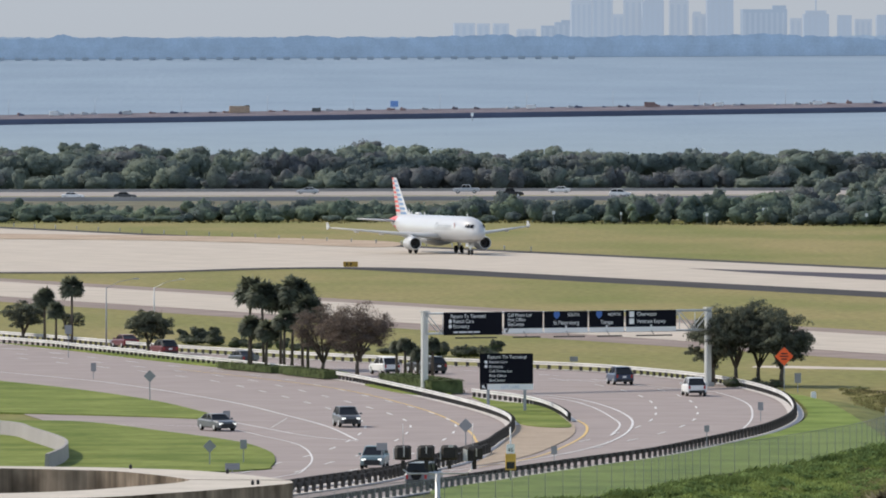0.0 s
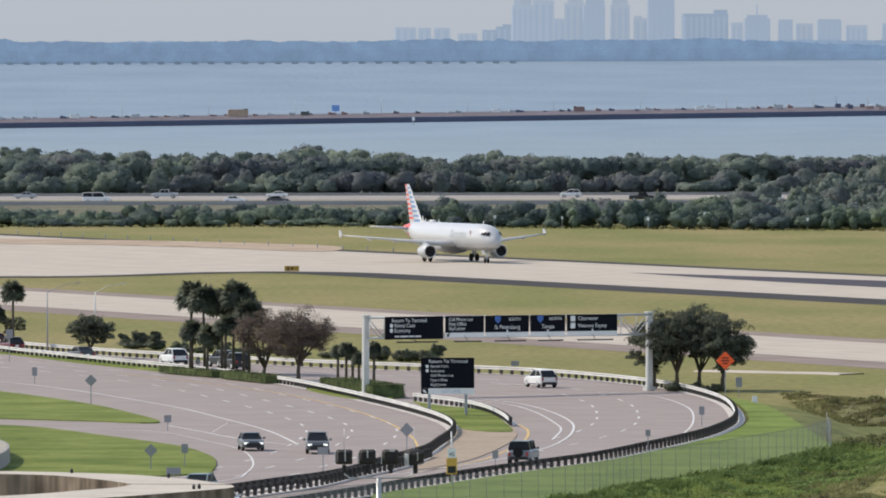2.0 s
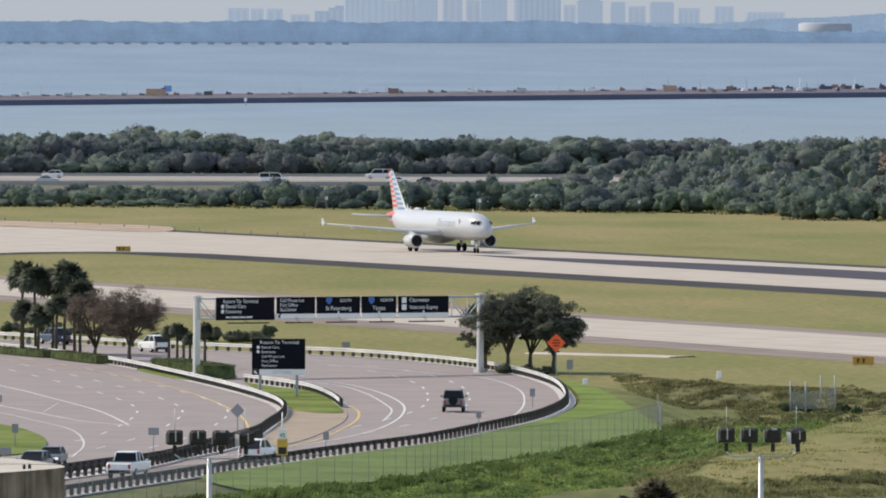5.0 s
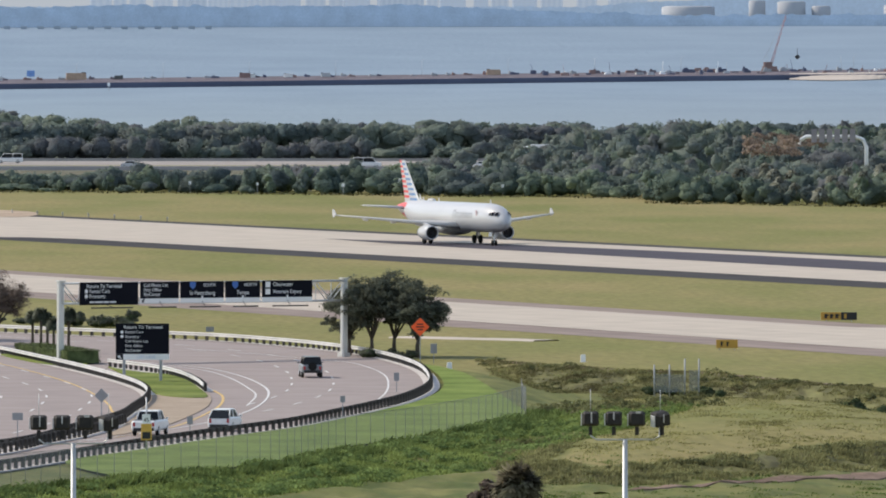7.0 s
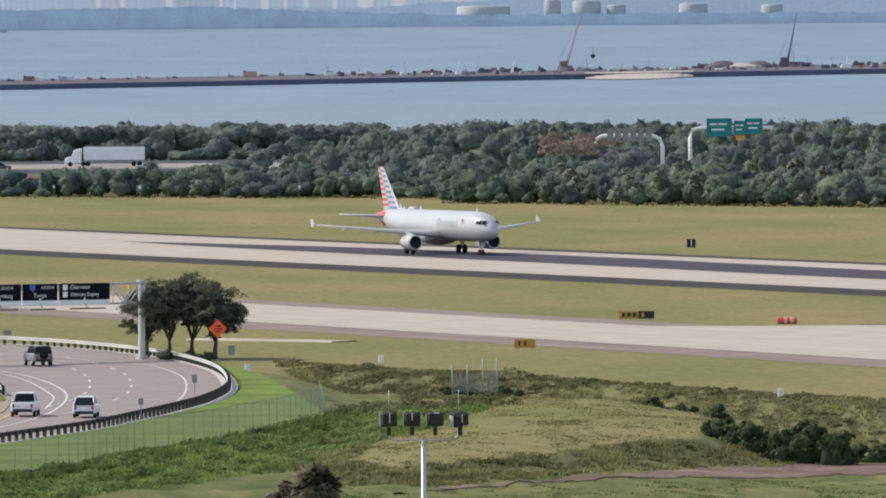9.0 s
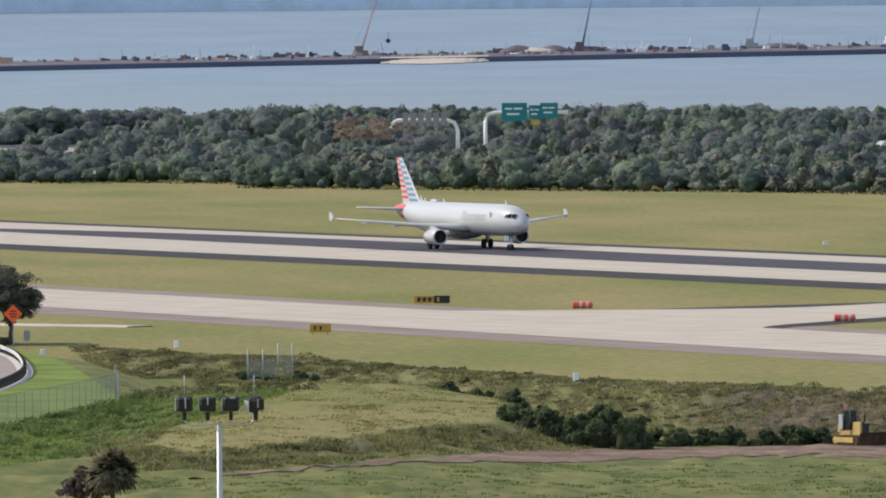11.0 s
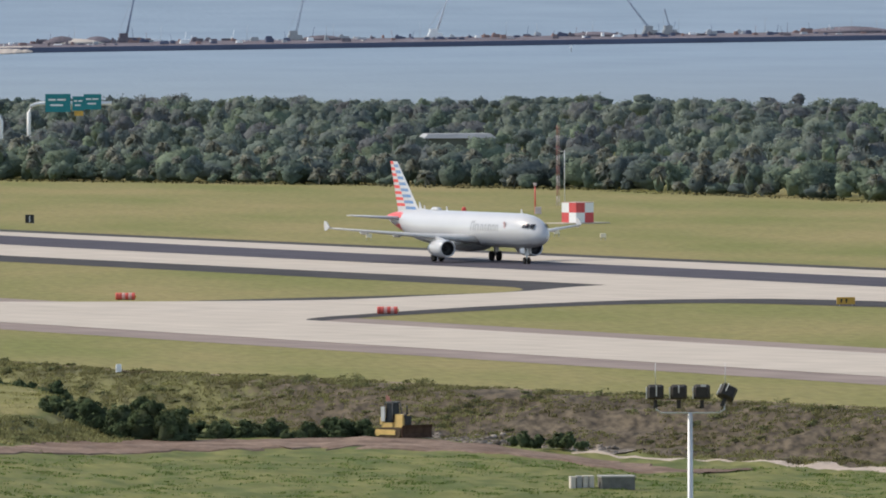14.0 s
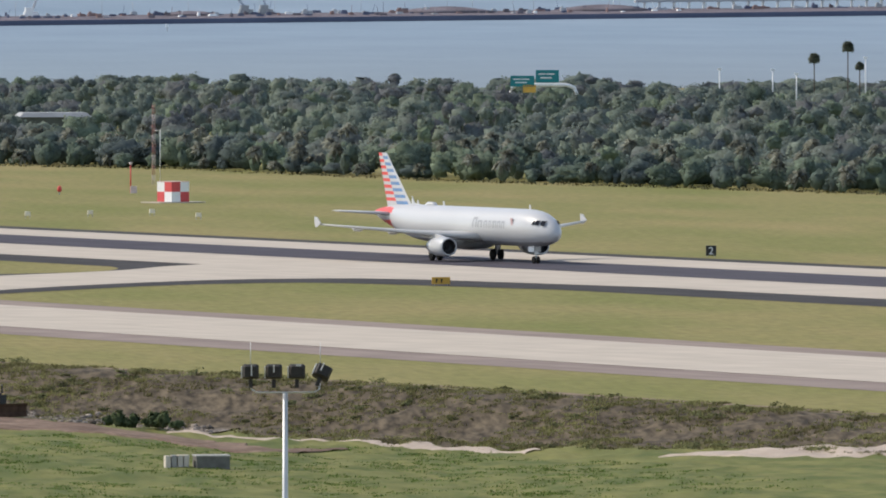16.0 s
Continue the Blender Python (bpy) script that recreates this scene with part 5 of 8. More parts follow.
for bearing, wid, top in ((3.087, 22.3, 3.9), (3.436, 7, 6.3), (3.61, 11.8, 5.9), (3.76, 8, 4.0), (4.15, 12, 4.4), (4.55, 9, 3.8)):
    t = thing("storage_tank", "pale storage tank on the far shore", "tank", Matrix.Translation(polar(bearing, 4710, 0)), "far tanks")
    b = Build()
    b.tube([(0, 0, H - 6), (0, 0, H + top - 0.5), (0, 0, H + top)], [wid / 2, wid / 2, wid / 2.4], 20)
    b.ob("tank_shell", HAZE_PALE, t)


def crane(bearing, height, lean, col, k=None, lattice=True):
    """A far building crane: cab and a slanting boom with a hook line."""
    p = bay_point(bearing, (k or cause_k(bearing)) - 5, 2.2)
    t = thing("crawler_crane", "far building crane with slanting lattice boom on the causeway", "crane", Matrix.Translation(p), "causeway cranes")
    b = Build()
    b.box((0, 0, 0.9), (5, 3, 1.4), cham=0.3), b.box((-0.6, 0, 2.3), (3, 2.4, 1.6), cham=0.3), b.box((0, 1.2, 0.3), (5.6, 0.8, 0.8), cham=0.2), b.box((0, -1.2, 0.3), (5.6, 0.8, 0.8), cham=0.2)
    b.ob("crane_body", col, t)
    b = Build()
    e = (lean, 0, height)
    for s in (-0.22, 0.22):
        b.tube([(0.3 + s * 1.6, s, 1.5), (e[0] + s * 0.5, s, e[2])], [0.12, 0.08], 5)
    n = 14
    for i in range(n if lattice else 0):
        f, g = i / n, (i + 1) / n
        q = 1 if i % 2 else -1
        b.tube([(0.3 + lean * f + 0.22 * q, 0.2, 1.5 + (height - 1.5) * f), (0.3 + lean * g - 0.22 * q, -0.2, 1.5 + (height - 1.5) * g)], 0.07, 4)
    if not lattice:
        b.tube([(0.3, 0, 1.5), (lean * 0.5, 0, height * 0.5), e], [0.5, 0.36, 0.2], 8)
    b.ob("boom", mat("boom_red", (0.40, 0.24, 0.25), 0.7, 0.1, 3) if bearing < 4 else mat("boom_white", (0.60, 0.61, 0.64), 0.7, 0.1, 3) if col is WHITE else mat("boom_steel", (0.24, 0.28, 0.36), 0.7, 0.1, 3), t)
    b = Build()
    b.tube([e, (-2.2, 0, 3.6)], 0.05, 4)
    b.ob("stay_cable", GREY, t)
    return t


for bearing, height, lean, col, lat in ((3.50, 19, 5.5, mat("site_rust", (0.27, 0.185, 0.17), 0.9, 0.2, 2), True), (4.62, 18, 3.6, CAUSEWAY, False), (5.48, 14.5, 3.0, GREY, True), (6.19, 13.5, 4.4, WHITE, False), (7.28, 13.5, -9, GREY, True), (7.38, 9, -2, GREY, True)):
    crane(bearing, height, lean, col, lattice=lat)
b = Build()
p = bay_point(3.64, cause_k(3.64) - 5, 7.0)
b.tube([p + Vector((0, 0, 3)), p + Vector((0, 0, 0.8)), p + Vector((0, 0, 0)), p + Vector((0, 0, -0.9))], [0.06, 0.1, 1.0, 0.2], 8)
tagged(b.ob("hook_block", DARK), "dark hook block hanging from a crane", "hook block")
# spoil heaps, sand beach, barges, piers
for bearing, wid, hgt, m in ((4.36, 24, 1.5, SAND), (4.30, 15, 2.4, CAUSEWAY), (4.48, 14, 2.2, CAUSEWAY), (5.62, 20, 1.4, CAUSEWAY), (7.0, 26, 1.3, CAUSEWAY), (8.3, 40, 1.9, CAUSEWAY), (9.1, 40, 2.0, CAUSEWAY)):
    p = bay_point(bearing, cause_k(bearing) - 5, 2.2)
    b = Build()
    rg = [[(p.x + wid / 2 * f * math.cos(a) * (1 + 0.15 * math.sin(3 * a)), p.y + wid / 3 * f * math.sin(a), p.z + hgt * z) for a in (2 * math.pi * i / 14 for i in range(14))] for f, z in ((1, -0.2), (0.7, 0.35), (0.35, 0.85), (0.06, 1.0))]
    b.loft(rg)
    tagged(b.ob("soil_heap", m), "heap of pale fill on the causeway", "soil heap", kind="structure")
b = Build()
for b0 in [3.6 + 0.05 * i for i in range(11)]:
    w = 2.5 * math.sin((b0 - 3.6) / 0.55 * math.pi) + 0.4
    p0, p1 = bay_point(b0, cause_k(b0) + w, 0.25), bay_point(b0 + 0.05, cause_k(b0 + 0.05) + max(0.3, 2.5 * math.sin((b0 - 3.55) / 0.55 * math.pi)), 0.25)
    q0, q1 = bay_point(b0, cause_k(b0) - 1, 2.1), bay_point(b0 + 0.05, cause_k(b0 + 0.05) - 1, 2.1)
    b.face([p0, p1, q1, q0])
structure(b.ob("sand_beach", SAND), "pale sand spill on the seawall", "sand")
t = thing("bridge_piers", "unfinished white bridge piers and deck over the bay", "bridge", Matrix.Identity(4))
for i in range(22):
    bearing = 9.3 + 0.075 * i
    p = bay_point(bearing, cause_k(bearing) - 6, 2)
    b = Build()
    b.box((p.x, p.y, p.z + 1.2), (0.9, 0.9, 3.6), cham=0.1)
    b.ob("pier", WHITE, t)
p0, p1 = bay_point(9.25, cause_k(9.25) - 6, 5), bay_point(10.95, cause_k(10.95) - 6, 5)
b = Build()
b.loft([[q + Vector((0, u, w)) for u, w in ((-1.5, -0.5), (1.5, -0.5), (1.5, 0.5), (-1.5, 0.5))] for q in (p0, p1)], smooth=False)
b.ob("deck", HAZE_PALE, t)
for i in range(150):
    bearing = -2.2 + 0.0875 * i
    p = bay_point(bearing, cause_k(bearing) - 5, 2.05)
    if i % 5 == 0:
        b = Build()
        b.tube([p, p + Vector((0, 0, 5.2)), p + Vector((0.8, 0, 5.5))], [0.07, 0.05, 0.04], 5)
        tagged(b.ob("street_lamp", GREY), "thin far lamp post on the causeway", "lamp post", "causeway lamps")
    kind = r.randrange(5)
    b = Build()
    c = p + Vector((r.uniform(-6, 6), r.uniform(-4, 0), 0))
    busy = smooth(bearing, 1.5, 3.0)
    wid, hh = r.uniform(1.2, 3.0 + 2.0 * busy), r.uniform(0.3, 0.7 + 0.6 * busy)
    b.box((c.x, c.y, c.z + hh / 2), (wid, 2, hh), cham=0.25, taper=0.9), b.box((c.x - wid * 0.2, c.y, c.z + hh * 1.2), (wid * 0.35, 1.7, hh * 0.6), cham=0.2, taper=0.85)
    tagged(b.ob("site_machine", (CAUSEWAY, GREY, HAZE_PALE, SEAWALL, mat("site_rust", (0.27, 0.185, 0.17), 0.9, 0.2, 2))[kind]), "small far machine or site hut on the causeway", "site machine", "causeway machines")
for i in range(170):
    bearing = 2.3 + 7.2 * (i + r.random()) / 170
    p = bay_point(bearing, cause_k(bearing) - r.uniform(1, 7), 2.0)
    wid, hh = r.uniform(0.8, 3.6), r.uniform(0.3, 1.5)
    b = Build()
    b.box((p.x, p.y, p.z + hh / 2), (wid, 2, hh), cham=0.3, taper=r.uniform(0.6, 0.95))
    if r.random() < 0.3:
        b.tube([p, p + Vector((r.uniform(-1, 1), 0, r.uniform(2, 5)))], 0.07, 5)
    tagged(b.ob("site_machine", r.choice((CAUSEWAY, SEAWALL, GREY, SEAWALL, HAZE_PALE, WHITE, mat("site_rust", (0.27, 0.185, 0.17))))), "small far machine or stack of material on the causeway", "site machine", "causeway machines")
# channel markers
for bearing, k in ((0.15, 133), (1.32, 200), (6.88, 114), (-0.3, 205)):
    p = bay_point(bearing, k)
    t = thing("channel_marker", "white channel marker on a pile in the bay", "channel marker", Matrix.Translation(p), "channel markers")
    b = Build()
    b.tube([(0, 0, -1), (0, 0, 1.6)], 0.16, 6)
    b.ob("pile", GREY, t)
    b = Build()
    b.box((0, 0, 2.0), (0.9, 0.3, 1.1), cham=0.08)
    b.ob("marker_board", WHITE, t)
# far piers under the near shore: a low bridge at the left
t = thing("far_bridge", "very far low bridge on many piers", "bridge", Matrix.Identity(4))
for i in range(44):
    p = bay_point(-3.0 + 0.085 * i, 25 - 0.2 * (i * 0.085), 0)
    b = Build()
    b.box((p.x, p.y, p.z + 0.5), (2.6, 1.5, 1.5))
    b.ob("pier", mat("far_bridge_pale", (0.34, 0.39, 0.44), 1, 0.05, 20), t)

# ---- roadside ----


def flat(x, y, z=0.0, turn=0.0):
    return pose(x, y, z, 0, 0, turn)


def panel(parent, name, w, h, at, m, label="", rim=True):
    """A sign board facing -y, w by h, its middle at 'at', with a thin rim."""
    b = Build()
    b.box((0, 0, 0), (w, 0.06, h), 0)
    if rim:
        for s in (-1, 1):
            b.box((s * (w / 2 - 0.03), -0.035, 0), (0.05, 0.02, h), 1), b.box((0, -0.035, s * (h / 2 - 0.03)), (w, 0.02, 0.05), 1)
    return b.ob(name, [m, m], parent, label, at)


def say(parent, text, size, x, z, m=None, align="LEFT"):
    return words(text, size, m or WHITE, parent, pose(x, -0.045, z, 90, 0, 0), align=align)


def bars(parent, x, z, widths, h, m=None):
    for w in widths:
        b = Build()
        b.box((x + w / 2, -0.05, z), (w, 0.02, h))
        b.ob("line_bar", m or WHITE, parent)
        x += w + h * 0.8


def arrow(parent, x, z, s, m, turn=0.0):
    b = Build()
    b.face([(-0.14 * s, 0, 0.5 * s), (0.14 * s, 0, 0.5 * s), (0.14 * s, 0, 0), (-0.14 * s, 0, 0)]), b.face([(-0.42 * s, 0, 0), (0.42 * s, 0, 0), (0, 0, -0.5 * s)])
    o = b.ob("arrow", m, parent)
    o.matrix_basis = pose(x, -0.05, z, 0, turn, 0)


def roundel(parent, x, z, r, m):
    b = Build()
    b.tube([(0, -0.04, 0), (0, -0.055, 0)], r, 14)
    b.ob("symbol", m, parent, at=pose(x, 0, z))


def shield(parent, x, z, s):
    b = Build()
    pts = [(-0.5, 0.32), (-0.3, 0.5), (0, 0.42), (0.3, 0.5), (0.5, 0.32), (0.46, -0.1), (0, -0.5), (-0.46, -0.1)]
    b.face([(u * s, 0, v * s) for u, v in pts])
    o = b.ob("route_shield", BLUE, parent)
    o.matrix_basis = pose(x, -0.05, z)


def make_gantry():
    x0, y0, x1, y1 = -1.75, 1037.0, 24.75, 1057.0
    ln, turn = math.hypot(x1 - x0, y1 - y0), math.degrees(math.atan2(y1 - y0, x1 - x0))
    t = thing("sign_gantry", "grey steel overhead gantry with five black direction signs across the road", "sign gantry", flat(x0, y0, 0, turn) @ pose(0, 0, 0, 0, 0.38, 0))
    for x in (0, ln):
        b = Build()
        b.box((x, 0, 3.75), (0.62 / math.cos(radians(turn)) * 0.8, 0.5, 7.7), cham=0.1)
        b.box((x, 0, 0.2), (1.0, 1.0, 0.9), cham=0.15)
        b.box((x, 0, 7.62), (0.8, 0.7, 0.12), cham=0.05)
        b.ob("column", mat("pale_gantry_steel", (0.60, 0.59, 0.55), 0.5, 0.06, 2, metal=0.15), t)
    for y in (-0.35, 0.35):
        for z in (5.55, 7.4):
            b = Build()
            b.tube([(0, y, z), (ln, y, z)], 0.09, 8)
            b.ob("chord", STEEL, t)
    n = 18
    for i in range(n):
        b = Build()
        u, v = ln * i / n, ln * (i + 1) / n
        za, zb = (5.55, 7.4) if i % 2 else (7.4, 5.55)
        for y in (-0.35, 0.35):
            b.tube([(u, y, za), (v, y, zb)], 0.05, 5)
        b.tube([(u, -0.35, za), (u, 0.35, za)], 0.04, 5), b.tube([(u, -0.35, 5.55), (u, -0.35, 7.4)], 0.04, 5)
        b.ob("brace", STEEL, t)
    tot = 1251 - 752
    sheets = []
    for a, c in ((779, 880), (884, 951), (954, 1030), (1033, 1094), (1098, 1187)):
        u, v = (a - 752) / tot * ln, (c - 752) / tot * ln
        w = v - u
        first = not sheets
        h = 2.1 if first else 1.55
        s = panel(t, "sign_board", w, h, pose((u + v) / 2, -0.55, 7.5 - h / 2), BLACKSIGN, "black sign board with white lettering")
        sheets.append((s, w, h))
        if not first:
            b = Build()
            b.box((0, 0, -h / 2 - 0.22), (w, 0.06, 0.44))
            b.ob("lane_strip", WHITE, s)
        b = Build()
        b.box((0, -0.5, -2.35 + h / 2), (w * 0.7, 0.25, 0.12), cham=0.04), b.tube([(0, 0.3, -h / 2), (0, -0.5, -2.3 + h / 2)], 0.03, 5)
        b.ob("sign_lamp", DARK, s)
    (p1, w1, h1), (p2, w2, h2), (p3, w3, h3), (p4, w4, h4), (p5, w5, h5) = sheets
    for txt, z in (("Return To Terminal", 0.52), ("Rental Cars", 0.06), ("Economy", -0.4)):
        say(p1, txt, 0.50, -w1 / 2 + (0.75 if z > 0.4 else 1.05), z)
    for z in (0.22, -0.24):
        roundel(p1, -w1 / 2 + 0.72, z, 0.19, WHITE)
    bars(p1, -w1 / 2 + 1.1, -0.78, (0.5, 0.9, 0.6, 0.7), 0.14)
    for txt, z in (("Cell Phone Lot", 0.3), ("Post Office", -0.12), ("SkyCenter", -0.54)):
        say(p2, txt, 0.46, -w2 / 2 + 0.35, z)
    arrow(p2, -w2 / 2 + 0.3, -h2 / 2 - 0.2, 0.5, DARK, 40)
    for p, w, a_, c_ in ((p3, w3, "SOUTH", "St Petersburg"), (p4, w4, "NORTH", "Tampa")):
        say(p, a_, 0.42, 0.15, 0.28), say(p, c_, 0.55, 0, -0.48, align="CENTER"), shield(p, -w * 0.22, 0.38, 0.72), arrow(p, 0, -0.95, 0.75, WHITE)
    say(p5, "Clearwater", 0.52, -w5 / 2 + 1.25, 0.25), say(p5, "Veterans Expwy", 0.52, -w5 / 2 + 1.25, -0.42), arrow(p5, 0, -0.95, 0.75, WHITE)
    for z in (0.4, -0.25):
        b = Build()
        b.box((0, -0.045, 0), (0.55, 0.02, 0.52), cham=0)
        b.ob("route_marker", WHITE, p5, at=pose(-w5 / 2 + 0.65, 0, z))


def make_lower_sign():
    t = thing("guide_sign", "black roadside direction sign on two posts with a white lower strip", "road sign", flat(5.5, 985, 0.1, 0))
    for x in (-1.6, 1.6):
        b = Build()
        b.box((x, 0.1, 2.4), (0.26, 0.2, 4.9), cham=0.03)
        b.ob("post", GREY, t)
    s = panel(t, "sign_board", 4.65, 2.65, pose(0, 0, 3.72), BLACKSIGN)
    for i, txt in enumerate(("Return To Terminal", "Rental Cars", "Economy", "Cell Phone Lot", "Post Office", "SkyCenter")):
        say(s, txt, 0.42 if i == 0 else 0.33, -1.65 if i == 0 else -1.5, 0.88 - 0.4 * i)
    for z in (0.58, 0.2):
        roundel(s, -1.78, z, 0.14, WHITE)
    strip_ = panel(t, "lane_strip", 4.0, 0.5, pose(0.33, 0, 2.13), WHITE, rim=False)
    say(strip_, "LEFT LANE", 0.34, 0, -0.12, mat("pale_blue_ink", (0.45, 0.52, 0.66)), "CENTER")
    arrow(panel(t, "arrow_tab", 0.62, 0.5, pose(-2.0, 0, 2.13), BLACKSIGN, rim=False), 0, 0, 0.4, WHITE, 130)


def diamond(x, y, zc, side_, m, label, text=False):
    t = thing("warning_sign", label, "road sign", flat(x, y, 0))
    b = Build()
    b.box((0, 0.05, zc / 2 + 0.2), (0.09, 0.07, zc + 0.4))
    b.ob("post", GREY, t)
    b = Build()
    b.box((0, 0, 0), (side_, 0.03, side_))
    p = b.ob("sign_board", m, t, at=pose(0, 0, zc, 0, 45, 0))
    if text:
        b = Build()
        for z, w in ((0.25, 0.6), (0.0, 0.75), (-0.25, 0.5)):
            b.box((0, -0.03, z), (w, 0.01, 0.1))
        b.ob("line_bar", DARK, t, at=pose(0, 0, zc))
    return t


def post_sign(x, y, w, h, top, m=STEEL, label="small grey road sign seen from behind on a thin post"):
    t = thing("road_sign", label, "road sign", flat(x, y, 0), "small road signs")
    b = Build()
    b.box((0, 0.04, top / 2), (0.07, 0.06, top))
    b.ob("post", GREY, t)
    b = Build()
    b.box((0, 0, top - h / 2), (w, 0.03, h), cham=0.01)
    b.ob("sign_board", m, t)


def floodlight_mast(bearing, dist, z, label):
    p = polar(bearing, dist)
    t = thing("floodlight_mast", label, "floodlight mast", Matrix.Translation(p) @ pose(0, 0, 0, 0, 0, -bearing), "floodlight masts")
    b = Build()
    b.tube([(0, 0, -3), (0, 0, z * 0.5), (0, 0, z)], [0.16, 0.13, 0.10], 12)
    b.ob("pole", STEEL, t)
    b = Build()
    b.tube([(-1.38, 0, z + 0.55), (-1.36, 0, z + 0.15), (-1.15, 0, z), (1.15, 0, z), (1.36, 0, z + 0.15), (1.38, 0, z + 0.55)], 0.034, 8)
    b.ob("crossbar", STEEL, t)
    black = mat("sooty_housing", (0.028, 0.025, 0.022), 0.75, 0.25, 0.3)
    lens = mat("dusty_lens", (0.50, 0.49, 0.46), 0.4, 0.15, 0.3)
    for i, x in enumerate((-1.38, -0.45, 0.47, 1.40)):
        fx = Build()
        zc = z + 0.84
        # a drum-backed housing with cooling ribs, tipped forward, the lens on its far side
        fx.loft([[(x + u * 0.33, q, zc + w * 0.29) for u, w in ((-1, -0.85), (-0.8, -1), (0.8, -1), (1, -0.85), (1, 0.8), (0.75, 1), (-0.75, 1), (-1, 0.8))] for q in (-0.12, 0.2)], smooth=False)
        fx.loft([[(x + u * 0.33 * f, q, zc + w * 0.29 * f) for u, w in ((-1, -0.85), (-0.8, -1), (0.8, -1), (1, -0.85), (1, 0.8), (0.75, 1), (-0.75, 1), (-1, 0.8))] for q, f in ((-0.34, 0.72), (-0.12, 0.98))], smooth=False)
        for q in (-0.2, -0.1, 0.1, 0.2):
            fx.box((x + q, -0.27, zc), (0.025, 0.16, 0.46))
        fx.box((x, -0.1, z + 0.36), (0.16, 0.12, 0.34), cham=0.03)
        head = fx.ob("floodlight", black, t, "sooty black floodlight housing")
        if i == 3:
            turn = pose(0, 0, 0, -18, 24, 0) if bearing > 5 else pose(0, 0, 0, 10, -9, 38)
            head.matrix_basis = Matrix.Translation((x, 0, z + 0.6)) @ turn @ Matrix.Translation((-x, 0, -z - 0.6))
        k = Build()
        k.box((x, 0.225, zc), (0.58, 0.03, 0.5), cham=0.01)
        k.ob("lens", lens, head)
        # pale strip added on the left side to imitate its sunlit edge
        k = Build()
        k.box((x - 0.36, 0.02, zc - 0.04), (0.045, 0.26, 0.46), cham=0.01)
        k.ob("lit_edge_strip", mat("lit_edge_pale", (0.62, 0.62, 0.60), 0.5, 0.1, 0.5), head)
        k = Build()
        k.box((x + (0.04, 0.0, 0.06, -0.1)[i], -0.36, zc + (0.06, 0.12, 0.26, 0.1)[i]), (0.05 if i != 2 else 0.2, 0.03, (0.44, 0.3, 0.08, 0.34)[i]), cham=0.01)
        k.ob("cable_cover", lens, head)
    for x in (-1.38, 1.40):
        k = Build()
        k.tube([(x, 0, z + 1.1), (x, 0, z + 2.0)], 0.012, 5)
        k.ob("lightning_rod", STEEL, t)


def airfield_sign(x, y, w, h, split, label):
    """A low lit guidance sign on short legs; split: share of its length in yellow."""
    t = thing("taxiway_sign", label, "airfield sign", flat(x, y, 0, -4), "airfield signs")
    b = Build()
    b.box((-w / 2 + w * split / 2, 0, h * 0.5 + 0.2), (w * split, 0.3, h), cham=0.03)
    yb = b.ob("yellow_face", mat("sign_yellow", (0.50, 0.29, 0.045), 0.5, 0.06, 1), t)
    if split < 1:
        b = Build()
        b.box((-w / 2 + w * (1 + split) / 2 + 0.01, 0, h * 0.5 + 0.2), (w * (1 - split), 0.3, h), cham=0.03)
        kb = b.ob("black_face", DARK, t)
        b = Build()
        b.box((w * 0.18, -0.17, h * 0.5 + 0.2), (w * 0.07, 0.02, h * 0.6))
        b.ob("sign_bar", mat("sign_yellow", (0.50, 0.29, 0.045)), kb)
    for i in range(3 if split < 1 else 2):
        b = Build()
        b.box((-w / 2 + w * split * (0.25 + 0.27 * i), -0.17, h * 0.5 + 0.2), (w * 0.08, 0.02, h * 0.55), cham=0)
        b.box((-w / 2 + w * split * (0.25 + 0.27 * i) + w * 0.03, -0.17, h * 0.62 + 0.2), (w * 0.1, 0.02, h * 0.14))
        b.ob("sign_bar", DARK, yb)
    for u in (-0.35, 0.35):
        b = Build()
        b.box((u * w, 0, 0.12), (0.08, 0.08, 0.26))
        b.ob("leg", GREY, t)


def distance_sign(x, y, num, s):
    t = thing("distance_sign", "square black runway distance sign with a white number", "airfield sign", flat(x, y, 0, -6), "distance signs")
    b = Build()
    b.box((0, 0, s / 2 + 0.15), (s * 1.05, 0.35, s), cham=0.04)
    bd_ = b.ob("sign_box", DARK, t)
    words(num, s * 1.05, WHITE, bd_, pose(0, -0.2, 0.15 + s * 0.13, 90, 0, 0), "number", "CENTER")
    for u in (-0.35, 0.35):
        b = Build()
        b.box((u * s, 0, 0.1), (0.09, 0.09, 0.22))
        b.ob("leg", GREY, t)


def barricade(x, y):
    t = thing("closure_barrel", "red and white striped barrel lying beside the taxiway", "barrel", flat(x, y, 0.36, -8), "closure barrels")
    n = 6
    for i in range(n):
        b = Build()
        u = -1.0 + 2.0 * i / n
        b.tube([(u, 0, 0), (u + 0.03, 0, 0), (u + 2.0 / n - 0.03, 0, 0), (u + 2.0 / n, 0, 0)], [0.34, 0.37, 0.37, 0.34], 14)
        b.ob("band", mat("faded_barrel_red", (0.72, 0.12, 0.09), 0.6, 0.12, 0.5) if i not in (2, 4) else mat("faded_white_band", (0.74, 0.42, 0.36)), t)
    b = Build()
    b.tube([(1.0, 0, 0), (1.12, 0, 0)], 0.12, 8)
    b.ob("lamp", YELLOW, t)


